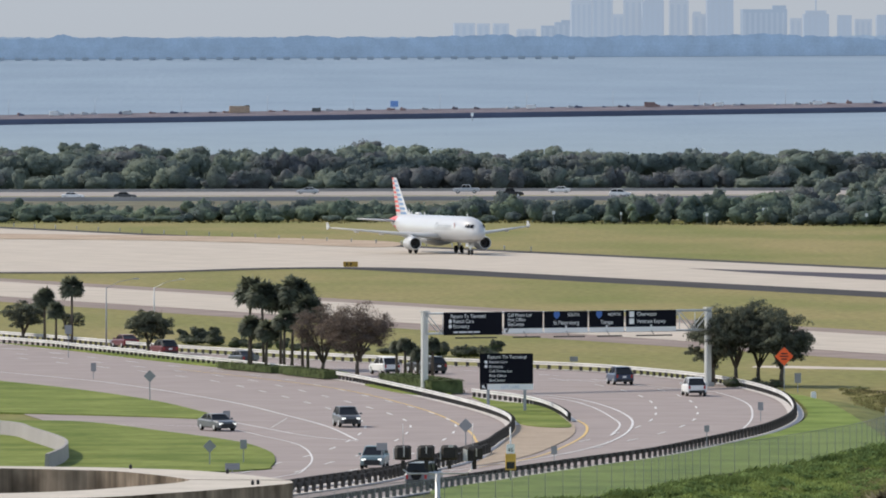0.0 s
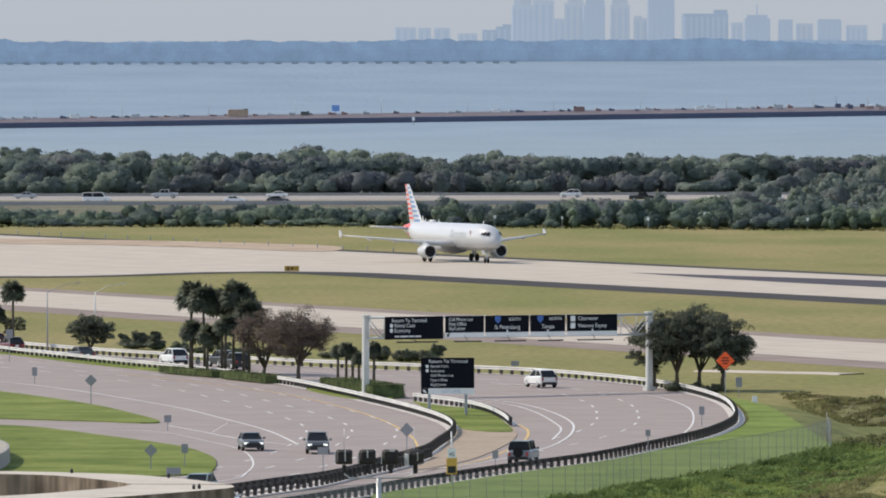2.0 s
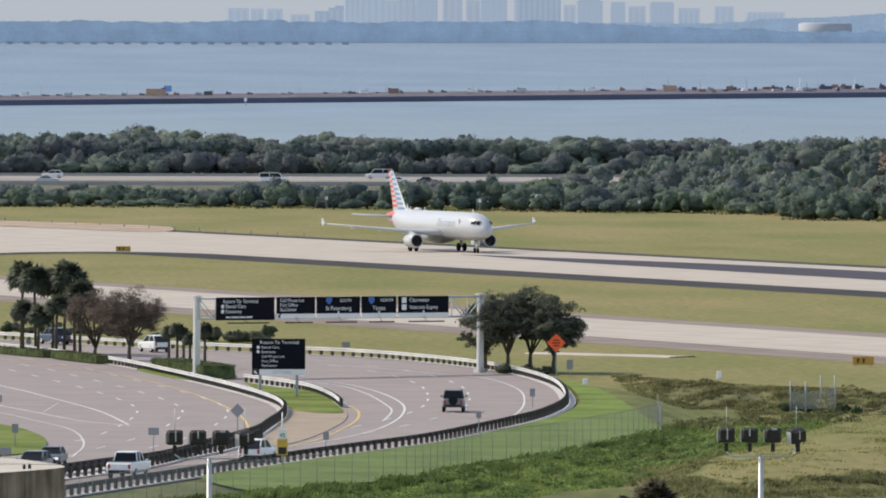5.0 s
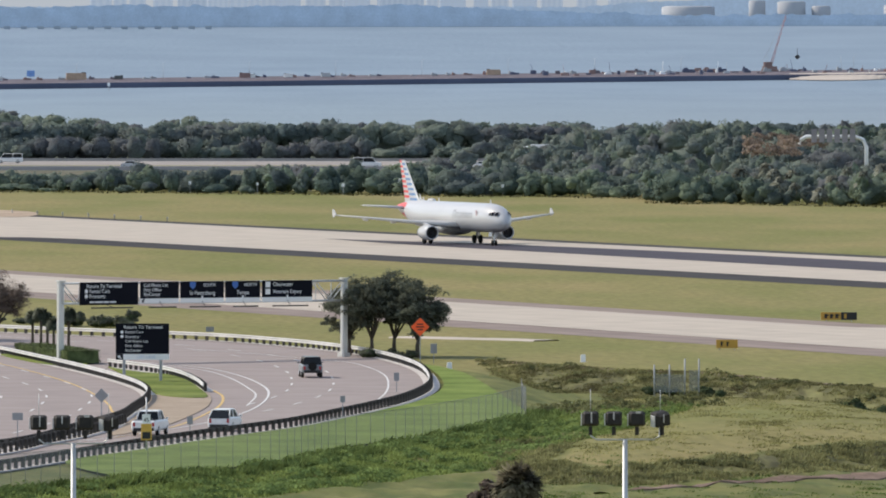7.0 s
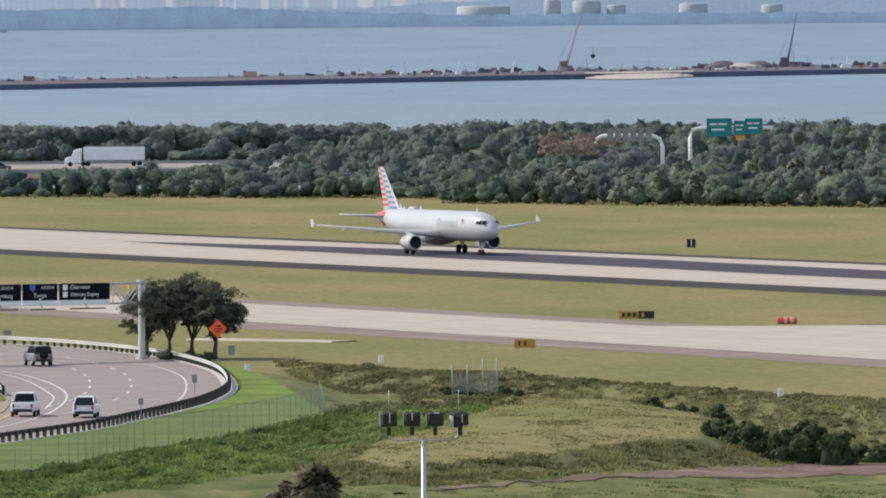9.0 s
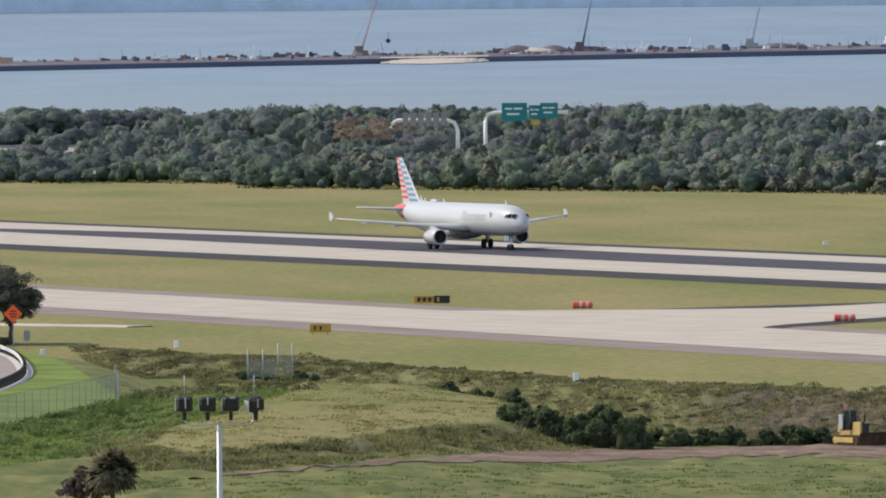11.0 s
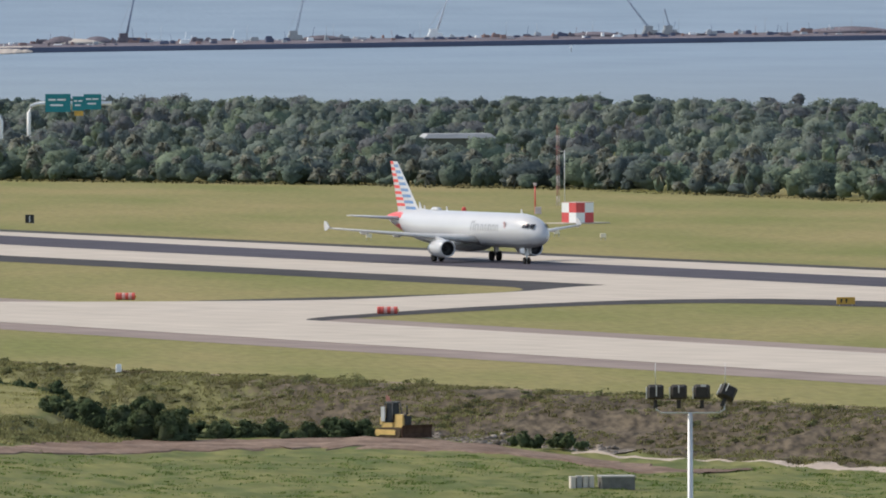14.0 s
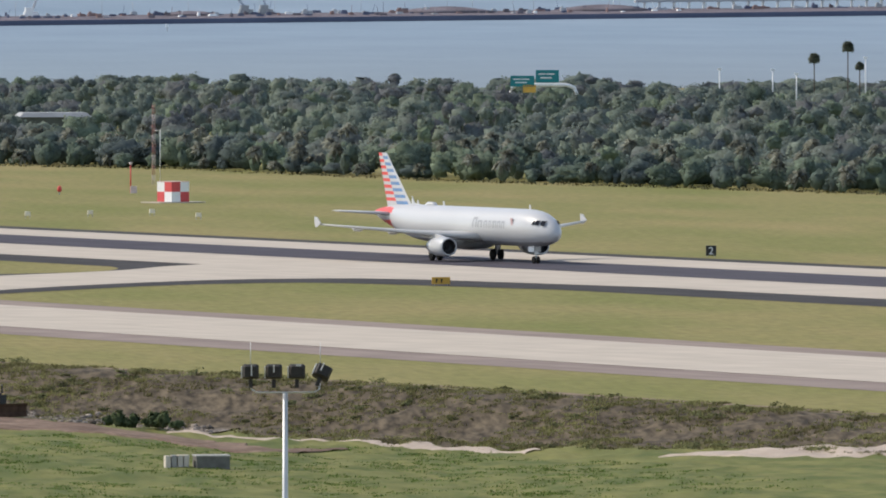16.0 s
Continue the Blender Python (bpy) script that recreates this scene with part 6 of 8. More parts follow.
make_gantry()
make_lower_sign()
diamond(31.5, 1044, 3.2, 1.22, ORANGE, "fluorescent orange diamond road-works sign beside the guard rail", True)
backm = mat("sign_back_grey", (0.27, 0.275, 0.285), 0.6, 0.06, 1)
for x, y, z, s in ((-26.4, 1016, 2.35, 0.78), (1.75, 892, 2.0, 0.8), (-17.8, 860, 1.55, 0.72)):
    diamond(x, y, z, s, backm, "grey back of a diamond warning sign")
for x, y, w, h, top in ((-33.6, 1085, 0.5, 0.8, 1.6), (-15.3, 864, 0.5, 0.7, 1.9), (-18.2, 948, 0.6, 0.6, 1.4), (8.3, 848, 0.45, 0.6, 1.9), (20.9, 896.5, 0.4, 0.5, 1.8), (26.9, 958, 0.45, 0.7, 1.7), (32.6, 1039, 0.6, 0.9, 1.8), (-4.6, 842, 0.8, 0.55, 2.4), (-15.8, 845, 1.1, 0.5, 0.8), (-18.5, 1120, 0.5, 0.5, 1.4), (-38.5, 1160, 0.7, 0.9, 3.4), (13, 1125, 0.8, 0.5, 1.0)):
    post_sign(x, y, w, h, top, backm)
t = thing("speed_sign", "yellow radar speed board under a white limit plate on a post", "road sign", flat(4.9, 826, 0))
b = Build()
b.tube([(0, 0.1, 0), (0, 0.1, 4.1)], 0.055, 8)
b.ob("post", STEEL, t)
b = Build()
b.box((0, 0, 1.55), (0.78, 0.12, 1.2), cham=0.03)
yb = b.ob("speed_board", YELLOW, t)
b = Build()
b.box((0, -0.07, 1.3), (0.58, 0.03, 0.5))
b.ob("display", DARK, yb)
b = Build()
b.box((0, 0, 2.5), (0.6, 0.04, 0.7), cham=0.01)
pl_ = b.ob("limit_plate", WHITE, t)
words("45", 0.42, DARK, pl_, pose(0, -0.03, 2.28, 90, 0, 0), "number", "CENTER")
for bearing, z in ((2.768, 15.1), (7.478, 15.05), (-0.03, 14.95)):
    floodlight_mast(bearing, 450, z, "tall grey mast with four black floodlights on a crossbar")
airfield_sign(79.3, 1178, 3.75, 0.8, 0.56, "long yellow and black taxiway guidance sign in the grass")
airfield_sign(61.9, 1078.7, 2.05, 0.8, 1.0, "yellow taxiway guidance sign in the grass")
airfield_sign(162.9, 1121, 1.85, 0.72, 1.0, "yellow guidance sign beside the runway edge")
airfield_sign(-13.3, 1626, 2.1, 0.75, 1.0, "yellow guidance sign beside the runway edge")
distance_sign(111.1, 1537.8, "1", 1.15)
distance_sign(208.9, 1230.2, "2", 1.1)
barricade(93.7, 1160.7)
barricade(115.0, 1104.6)

# localiser hut, light mast and approach lights in the field
t = thing("checkered_hut", "red and white checkered equipment hut on a concrete pad", "hut", flat(184.7, 1524, 0, 33) @ Matrix.Scale(0.9, 4))
b = Build()
b.box((0, 0, 0.06), (9, 5, 0.12), cham=0.3)
b.ob("pad", CLEAN_CONCRETE, t)
for i in range(2):
    for j in range(2):
        for k in range(2):
            b = Build()
            b.box((-0.86 + 1.72 * i, -0.86 + 1.72 * k, 0.9 + 1.5 * j), (1.72, 1.72, 1.5), cham=0.02)
            b.ob("wall_panel", mat("hut_red", (0.58, 0.075, 0.075), 0.6, 0.1, 1) if (i + j + k) % 2 else WHITE, t)
b = Build()
b.box((0, 0, 3.18), (3.5, 3.5, 0.08), cham=0.1)
b.ob("roof", mat("hut_roof", (0.62, 0.45, 0.42), 0.8, 0.1, 1), t)
t = thing("lattice_mast", "slender red and white lattice mast", "mast", flat(196.8, 1648, 0))
for i in range(8):
    b = Build()
    z0, z1 = 1.48 * i, 1.48 * (i + 1)
    for u, v in ((-0.3, -0.3), (0.3, -0.3), (0, 0.35)):
        b.tube([(u * 0.7, v * 0.7, z0), (u * 0.7, v * 0.7, z1)], 0.035, 5)
    for q, w in ((-0.3, 0.3), (0.3, -0.3)):
        b.tube([(q * 0.7, -0.2, z0), (w * 0.7, -0.2, z1)], 0.022, 4)
    b.ob("mast_section", mat("mast_faded_red", (0.42, 0.20, 0.17)) if i % 2 else mat("mast_pale", (0.62, 0.5, 0.48)), t)
b = Build()
b.tube([(1.0, 0, 0), (1.0, 0, 8.2)], 0.05, 6), b.tube([(1.0, 0, 8.0), (0.2, 0, 8.0)], 0.04, 4)
b.ob("whip_pole", WHITE, t)
t = thing("marker_pole", "red obstacle pole with a white base box", "pole", flat(186.4, 1588, 0))
b = Build()
b.tube([(0, 0, 0), (0, 0, 4.0)], 0.1, 8)
b.ob("pole", RED, t)
b = Build()
b.tube([(0, 0, 4.0), (0, 0, 4.4)], 0.22, 8)
b.ob("beacon", mat("mast_pale", (0.62, 0.5, 0.48)), t)
b = Build()
b.box((0.4, 0, 0.5), (0.9, 0.6, 1.0), cham=0.05)
b.ob("base_box", mat("mast_pale", (0.62, 0.5, 0.48)), t)
for x, y in ((146.3, 1427.6), (154.7, 1430.4), (163.4, 1436.4), (172.1, 1442.6), (175.4, 1420.6)):
    t = thing("approach_light", "small white light unit on short legs in the grass", "airfield light", flat(x, y, 0), "approach lights")
    b = Build()
    b.box((0, 0, 0.62), (0.75, 0.5, 0.5), cham=0.06, taper=0.9)
    b.ob("lamp_box", mat("cream_box", (0.72, 0.66, 0.52), 0.6, 0.05, 1), t)
    for u in (-0.28, 0.28):
        b = Build()
        b.box((u, 0, 0.2), (0.07, 0.07, 0.44))
        b.ob("leg", GREY, t)
for x, y, w, h in ((57.3, 2009, 1.0, 1.5), (20, 2040, 0.5, 0.6), (47, 2012, 0.5, 0.6), (75, 2000, 0.5, 0.6), (32, 2030, 0.4, 0.5)):
    t = thing("field_marker", "small white marker board at the edge of the thicket", "marker", flat(x, y, 0), "field markers")
    b = Build()
    b.box((0, 0, 0.8), (0.12, 0.1, 1.6))
    b.ob("post", GREY, t)
    b = Build()
    b.box((0, -0.05, 1.5 + h / 2), (w, 0.06, h), cham=0.02)
    b.ob("marker_board", WHITE, t)
for x, y in (on_crest(4.58, 1), (46.5, 1042.2), (33.4, 1019.2)):
    b = Build()
    b.box((x, y, relief(x, y) + 0.3), (0.5, 0.4, 0.75), cham=0.05, taper=0.85)
    tagged(b.ob("utility_box", WHITE), "small white utility box in the grass", "utility box", "utility boxes")
t = thing("field_beacon", "small red cone marker on a short post in the grass", "marker", Matrix.Translation(polar(6.334, 1587)))
b = Build()
b.tube([(0, 0, 0), (0, 0, 0.5)], 0.08, 6)
b.ob("post", GREY, t)
b = Build()
b.tube([(0, 0, 0.45), (0, 0, 0.75), (0, 0, 1.15), (0, 0, 1.3)], [0.24, 0.34, 0.28, 0.08], 10)
b.ob("cone", RED, t)
# low lights along the runway edge
for i in range(26):
    p = strip(-330 + 12 * i, -26 + 0.02 * i)
    b = Build()
    b.tube([(p.x, p.y, 0), (p.x, p.y, 0.5)], 0.09, 6), b.tube([(p.x, p.y, 0.5), (p.x, p.y, 0.66)], [0.16, 0.1], 6)
    tagged(b.ob("edge_light", GREY), "low runway edge light", "airfield light", "runway edge lights")

# ---- concrete ramp coping near the camera ----
far_ = [(-30, 459), (-24, 459.5), (-17.9, 458), (-13.5, 456), (-10.3, 453), (-7.8, 448), (-6.0, 442)]
far_in = [(-30, 456.4), (-24, 456.8), (-18, 455.6), (-15.4, 454), (-13.2, 452.2), (-11.2, 447.5), (-9.9, 443)]
near_in = [(-9.9, 443), (-10.4, 440), (-11.7, 437), (-14, 432.5), (-17, 430), (-24, 427), (-30, 426)]
near_ = [(-6.0, 442), (-6.0, 439), (-8, 434.5), (-10.4, 430), (-14, 425), (-24, 420), (-30, 418)]
TOPZ = 15.0
b = Build()
for P, Q in ((far_, far_in), (near_in, near_)):
    p, q = spline(P, 0.5), spline(Q, 0.5)
    n = 40
    p, q = [p[int(i * (len(p) - 1) / n)] for i in range(n + 1)], [q[int(i * (len(q) - 1) / n)] for i in range(n + 1)]
    for i in range(n):
        up = Vector((0, 0, TOPZ))
        b.face([p[i] + up, q[i] + up, q[i + 1] + up, p[i + 1] + up], 0)
        lo = Vector((0, 0, TOPZ - 5)) if P is far_ else Vector((0, 0, 0))
        b.face([q[i] + up, q[i + 1] + up, q[i + 1] + lo, q[i] + lo], 1)
        lo = Vector((0, 0, 0)) if P is far_ else Vector((0, 0, TOPZ - 5))
        b.face([p[i] + up, p[i + 1] + up, p[i + 1] + lo, p[i] + lo], 1)
structure(b.ob("ramp_parapet", [CLEAN_CONCRETE, STAINED]), "curved pale concrete ramp coping over stained walls", "parapet")
for x, y in ((-12.6, 454.6), (-8.6, 449.3), (-7.4, 437.6), (-7.2, 438.1)):
    b = Build()
    b.tube([(x, y, TOPZ), (x, y, TOPZ + 0.12), (x, y, TOPZ + 0.2)], [0.06, 0.07, 0.02], 6)
    tagged(b.ob("bird", DARK), "small dark bird perched on the coping", "bird", "perched birds")
# curved service barrier in the verge
b = Build()
ln = spline([(-60, 945), (-44, 934), (-36, 927), (-33, 910), (-29.8, 886), (-29.2, 868), (-30, 850)], 2.0)
b.loft([[p + side(ln, i) * u + Vector((0, 0, w)) for u, w in ((-0.2, 0), (0.2, 0), (0.12, 1.3), (-0.12, 1.3))] for i, p in enumerate(ln)], smooth=False)
structure(b.ob("ramp_barrier", mat("grey_barrier", (0.33, 0.31, 0.30))), "curved grey concrete ramp barrier", "barrier")

# ---- chain-link fence below the curve ----
def make_fence(pts, height, name, label):
    ln = spline(pts, 3.0)
    t = structure(new(name), label, "fence")
    pb = Build()
    pb.tube([(0, 0, 0), (0, 0, height)], 0.02, 6)
    pm = pb.mesh("post", mat("fence_steel", (0.20, 0.205, 0.19), 0.8, 0.1, 1))
    for p in ln:
        o = new("post", pm)
        o.parent, o.matrix_basis = t, Matrix.Translation((p.x, p.y, relief(p.x, p.y) - 0.1))
    m = bpy.data.materials.new("chain_link") if "chain_link" not in MATS else MATS["chain_link"]
    if "chain_link" not in MATS:
        MATS["chain_link"] = m
        m.use_nodes = True
        nt = m.node_tree
        tr, mx, bs = nt.nodes.new("ShaderNodeBsdfTransparent"), nt.nodes.new("ShaderNodeMixShader"), nt.nodes["Principled BSDF"]
        bs.inputs["Base Color"].default_value, bs.inputs["Roughness"].default_value = (0.30, 0.305, 0.29, 1), 0.8
        mx.inputs[0].default_value = 0.30
        nt.links.new(tr.outputs[0], mx.inputs[1]), nt.links.new(bs.outputs[0], mx.inputs[2]), nt.links.new(mx.outputs[0], nt.nodes["Material Output"].inputs[0])
    b = Build()
    for i in range(len(ln) - 1):
        p, q = ln[i], ln[i + 1]
        zp, zq = Vector((0, 0, relief(p.x, p.y))), Vector((0, 0, relief(q.x, q.y)))
        up = Vector((0, 0, height))
        b.face([p + zp, q + zq, q + zq + up, p + zp + up])
    b.ob("mesh_panel", m, t, "grey chain-link mesh")
    b = Build()
    b.tube([tuple(p + Vector((0, 0, relief(p.x, p.y) + height))) for p in ln], 0.018, 5)
    b.ob("top_rail", mat("fence_steel", (0.14, 0.15, 0.145)), t)


make_fence([(35.6, 899.9), (32.1, 879), (28.5, 863.6), (23.6, 844), (19.1, 831), (13.2, 802), (6.3, 785), (0.4, 771), (-5.3, 757), (-22, 700)], 2.5, "chain_fence", "tall grey chain-link fence along the foot of the road bank")
make_fence([(35.6, 899.9), (35.9, 915), (36.4, 930)], 2.2, "field_fence", "thin chain-link fence in the rough grass")
t = thing("fence_gate", "grey mesh gate and cabinet in the rough grass", "gate", flat(50.8, 960, 0, -4))
for u in (-1.9, -0.6, 0.7, 1.9):
    b = Build()
    b.tube([(u, 0, -0.6), (u, 0, 2.3 + 0.5 * (u > 0))], 0.07, 6)
    b.ob("gate_post", GREY, t)
b = Build()
b.box((-0.6, 0, 0.7), (2.4, 0.1, 1.5)), b.box((1.5, 0.3, 0.6), (0.9, 0.7, 2.4), cham=0.05)
b.ob("gate_mesh", MATS["chain_link"], t)

# ---- trees and hedges by the road ----
for i, (x, y, h, lean) in enumerate(((-19.2, 1117, 9.1, 0.2), (-17.7, 1114, 8.7, -0.2), (-16.1, 1118, 8.3, 0.1), (-14.9, 1112, 9.2, 0.2), (-13.9, 1116, 8.5, -0.1), (-18.9, 1110, 5.4, 0.0), (-17.4, 1108, 5.0, 0.2), (-13.3, 1110, 7.4, 0.0), (-15.6, 1106, 6.0, 0.1))):
    palm("cabbage_palm", "dark cabbage palm in a clump on the road median", flat(x, y, 0.2), h, 30 + i, 1.95 if h > 6 else 1.5, "median palms", lean)
palm("cabbage_palm", "tall slim cabbage palm beside the parkway", flat(-39.5, 1202, 0), 7.6, 51, 1.55, "roadside palms")
palm("cabbage_palm", "cabbage palm among small oaks", flat(-42.9, 1216, 0), 6.0, 52, 1.5, "roadside palms")
palm("cabbage_palm", "cabbage palm among small oaks", flat(-41.6, 1214, 0), 4.6, 53, 1.2, "roadside palms")
for i, (x, y, h) in enumerate(((-4.4, 1066, 4.0), (-3.6, 1064, 4.3), (-3.0, 1066, 3.8), (-1.0, 1068, 4.2), (-2.4, 1063, 3.4))):
    palm("young_palm", "slim young palm beside the gantry", flat(x, y, 0.2), h, 60 + i, 0.85, "young palms")
tree("bare_tree", "leafless grey-brown tree on the median", flat(-8.2, 1078, 0.2), 2.2, (6.9, 3.7, 4.6), 150, 0.06, 260, BARETWIG, 8, 71, True)
tree("bare_tree", "small leafless multi-stemmed tree on the median", flat(-11.6, 1094, 0.2), 1.3, (6.4, 3.1, 4.4), 110, 0.06, 240, BARETWIG, 8, 72, True)
for i, (x, y, h, rad) in enumerate(((25.4, 1062, 6.6, 2.7), (27.4, 1058, 7.5, 3.2), (29.6, 1060, 7.7, 3.3), (31.6, 1056, 7.0, 2.9))):
    tree("live_oak", "full dark green live oak behind the guard rail", flat(x, y, 0), 2.2, (h, rad * 1.08, 5.0), 95, 0.10, 230, LEAF, 9, 80 + i, False, "roadside oaks")
tree("small_oak", "round dark oak on the median", flat(-30.5, 1172, 0.2), 1.2, (4.4, 2.5, 3.3), 80, 0.09, 230, LEAF, 6, 90)
tree("small_oak", "small olive oak beside the parkway", flat(-45.5, 1226, 0), 1.2, (4.6, 2.5, 3.4), 60, 0.09, 200, LEAF, 6, 91)
tree("small_oak", "small olive oak beside the parkway", flat(-40.6, 1222, 0), 1.2, (3.6, 1.8, 2.6), 20, 0.09, 170, LEAF, 6, 92)


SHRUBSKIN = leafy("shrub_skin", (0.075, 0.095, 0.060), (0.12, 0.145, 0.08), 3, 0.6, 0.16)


def bush(name, label, blobs, per, size, m, kind="", groupname=""):
    V, way = foliage(blobs, per * 2, size, rng, facing=0.3)
    o = new(name, quads(name, V, m, way))
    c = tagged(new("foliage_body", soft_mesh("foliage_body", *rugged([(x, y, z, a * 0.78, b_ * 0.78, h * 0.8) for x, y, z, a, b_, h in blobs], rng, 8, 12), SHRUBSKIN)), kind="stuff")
    c.parent = o
    return tagged(o, label, "bush", groupname, kind)


r = random.Random(21)


def mound(x0, y0, x1, y1, n, rad, h, z=0.0):
    out = []
    for i in range(n):
        f = (i + 0.5) / n
        s = rad * r.uniform(0.5, 1.3)
        x, y = x0 + (x1 - x0) * f + r.uniform(-.7, .7), y0 + (y1 - y0) * f + r.uniform(-2, 2)
        hh = h * r.uniform(0.4, 1.05)
        out.append((x, y, z + hh * 0.42, s, s, hh * 0.45))
        if hh > 1.6:
            out.append((x + r.uniform(-.8, .8), y, z + hh * r.uniform(0.6, 0.85), s * 0.6, s * 0.6, s * 0.5))
    return out


bush("hedge_bush", "loose green bush behind the guard rail", mound(-28.2, 1212, -23.6, 1206, 9, 1.1, 2.3), 160, 0.16, LEAF)
bush("hedge_bush", "low green bushes behind the guard rail", mound(-2, 1165, 5, 1152, 12, 1.0, 1.7), 120, 0.16, LEAF)
bush("hedge_bush", "low green bushes behind the guard rail", mound(-22, 1196, -4, 1168, 16, 0.9, 1.5), 110, 0.16, LEAF)


def hedge(label, x0, y0, x1, y1, wide, h):
    """A clipped box hedge: a dense leafy body with square shoulders and leaves all over it."""
    ln, turn = math.hypot(x1 - x0, y1 - y0), math.atan2(y1 - y0, x1 - x0)
    t = thing("clipped_hedge", label, "hedge", Matrix.Translation(((x0 + x1) / 2, (y0 + y1) / 2, 0.15)) @ Matrix.Rotation(turn, 4, "Z"), "median hedges")
    b = Build()
    b.box((0, 0, h * 0.48), (ln * 0.99, wide * 0.94, h * 0.96), cham=0.1, taper=0.985)
    b.ob("hedge_body", HEDGE, t)
    n = int(ln * (wide + 2 * h) * 26)
    face = rng.random(n)
    up = face < wide / (wide + 2 * h)
    sgn = np.where(rng.random(n) < 0.5, -1.0, 1.0)
    c = np.stack([rng.uniform(-ln / 2, ln / 2, n), np.where(up, rng.uniform(-wide / 2, wide / 2, n), sgn * wide / 2), np.where(up, h, rng.uniform(0.05, h, n))], axis=1) + rng.normal(size=(n, 3)) * 0.035
    way = unit(np.stack([np.zeros(n), np.where(up, 0, sgn), np.where(up, 1.0, 0.12)], axis=1) + rng.normal(size=(n, 3)) * 0.25)
    u = unit(np.cross(way, rng.normal(size=(n, 3))))
    w = np.cross(way, u)
    k = 0.12 * rng.uniform(0.5, 1.3, (n, 1))
    o = new("leaves", quads("leaves", np.stack([c - u * k, c + w * k * 0.6, c + u * k, c - w * k * 0.6], axis=1), HEDGE, way))
    o.parent = t


HEDGE = mat("dark_hedge_leaves", (0.062, 0.080, 0.036), 0.95, 0.3, 1.0, per=0.3, tint=(0.095, 0.118, 0.050), thin=0.15)
hedge("low dark clipped hedge under the median palms", -21.6, 1118, -16.0, 1101, 1.8, 0.6)
hedge("low dark clipped hedge under the bare trees", -15.2, 1098, -10.6, 1081, 1.8, 0.75)
hedge("square clipped hedge with a lit green top at the gantry foot", -4.6, 1058, 0.4, 1034, 3.2, 1.2)
DRAINLEAF = mat("drain_shrub_leaves", (0.060, 0.084, 0.044), 0.95, 0.25, 2.0, per=0.25, tint=(0.095, 0.125, 0.062), thin=0.35)
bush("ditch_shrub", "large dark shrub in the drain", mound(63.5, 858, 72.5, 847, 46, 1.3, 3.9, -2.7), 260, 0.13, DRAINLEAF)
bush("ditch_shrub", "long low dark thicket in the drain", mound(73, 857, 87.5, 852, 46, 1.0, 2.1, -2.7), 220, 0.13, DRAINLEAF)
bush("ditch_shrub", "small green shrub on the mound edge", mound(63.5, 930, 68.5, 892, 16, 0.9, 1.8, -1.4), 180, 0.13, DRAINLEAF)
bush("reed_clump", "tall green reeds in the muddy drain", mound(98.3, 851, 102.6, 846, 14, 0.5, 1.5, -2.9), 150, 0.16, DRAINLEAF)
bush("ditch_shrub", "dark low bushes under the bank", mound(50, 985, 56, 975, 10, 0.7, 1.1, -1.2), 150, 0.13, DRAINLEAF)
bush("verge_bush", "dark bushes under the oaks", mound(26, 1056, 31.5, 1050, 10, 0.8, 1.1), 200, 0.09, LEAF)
dead = palm("ragged_palm", "ragged brown top of a half-dead near palm", Matrix.Translation(polar(2.225, 600)), 8.2, 95, 1.55, "near palms")
for piece in dead.children:
    if piece.name.startswith("crown"):
        piece.data.materials[0] = mat("withered_fronds", (0.105, 0.085, 0.062), 0.9, 0.4, 0.7, per=0.4, tint=(0.14, 0.135, 0.09), thin=0.3)
tree("ragged_palm", "brown dead fronds of a near palm", Matrix.Translation(polar(2.10, 602)), 4.6, (7.5, 1.5, 2.6), 26, 0.16, 110, BARETWIG, 6, 96)


def tufts(name, label, m, count, where, size, height, leaf=0.06, full=1.0):
    """Loose tufts strewn over rough ground."""
    blobs = []
    tries = 0
    while len(blobs) < count and tries < count * 40:
        tries += 1
        x, y = where()
        if x is None:
            continue
        blobs.append((x, y, relief(x, y), size * r.uniform(0.5, 1.4), full * height * r.uniform(0.5, 1.2)))
    tagged(new(name, blade_mesh(name, blobs, 16, leaf, rng, m)), label, "weeds", kind="stuff")


def on_bank():
    b, q = r.uniform(1.9, 11), r.uniform(-0.15, 1.25)
    p = polar(b, crest(b)[0] - BANK_DEEP * q)
    if p.x < 37 or (p.y < 960 and inside(p.x, p.y, MOUND) > -2):
        return None, None
    return (p.x, p.y) if noise.noise(Vector((p.x / 5, p.y / 8, 4))) + r.uniform(-0.4, 0.4) > -0.3 + 0.38 * smooth(p.x, 80, 105) else (None, None)


def below_fence():
    y = r.uniform(735, 905)
    x = fence_x(y) + r.uniform(0.8, 13)
    return (x, y) if noise.noise(Vector((x / 4, y / 9, 9))) + r.uniform(-0.3, 0.3) > -0.42 else (None, None)


def on_face():
    x, y = r.uniform(30, 70), r.uniform(785, 880)
    d = inside(x, y, MOUND)
    return (x, y) if -7 < d < -0.3 and y - 0.6 * (x - 44) < 870 and noise.noise(Vector((x / 4, y / 8, 2))) > -0.25 else (None, None)


def on_mound():
    x, y = r.uniform(36, 68), r.uniform(800, 945)
    return (x, y) if inside(x, y, MOUND) > -1 and noise.noise(Vector((x / 5, y / 10, 2))) + r.uniform(-0.5, 0.5) > 0.12 else (None, None)


def on_lawn():
    x, y = r.uniform(30, 125), r.uniform(690, 815)
    return (x, y) if noise.noise(Vector((x / 6, y / 9, 7))) + r.uniform(-0.4, 0.4) > 0.1 else (None, None)


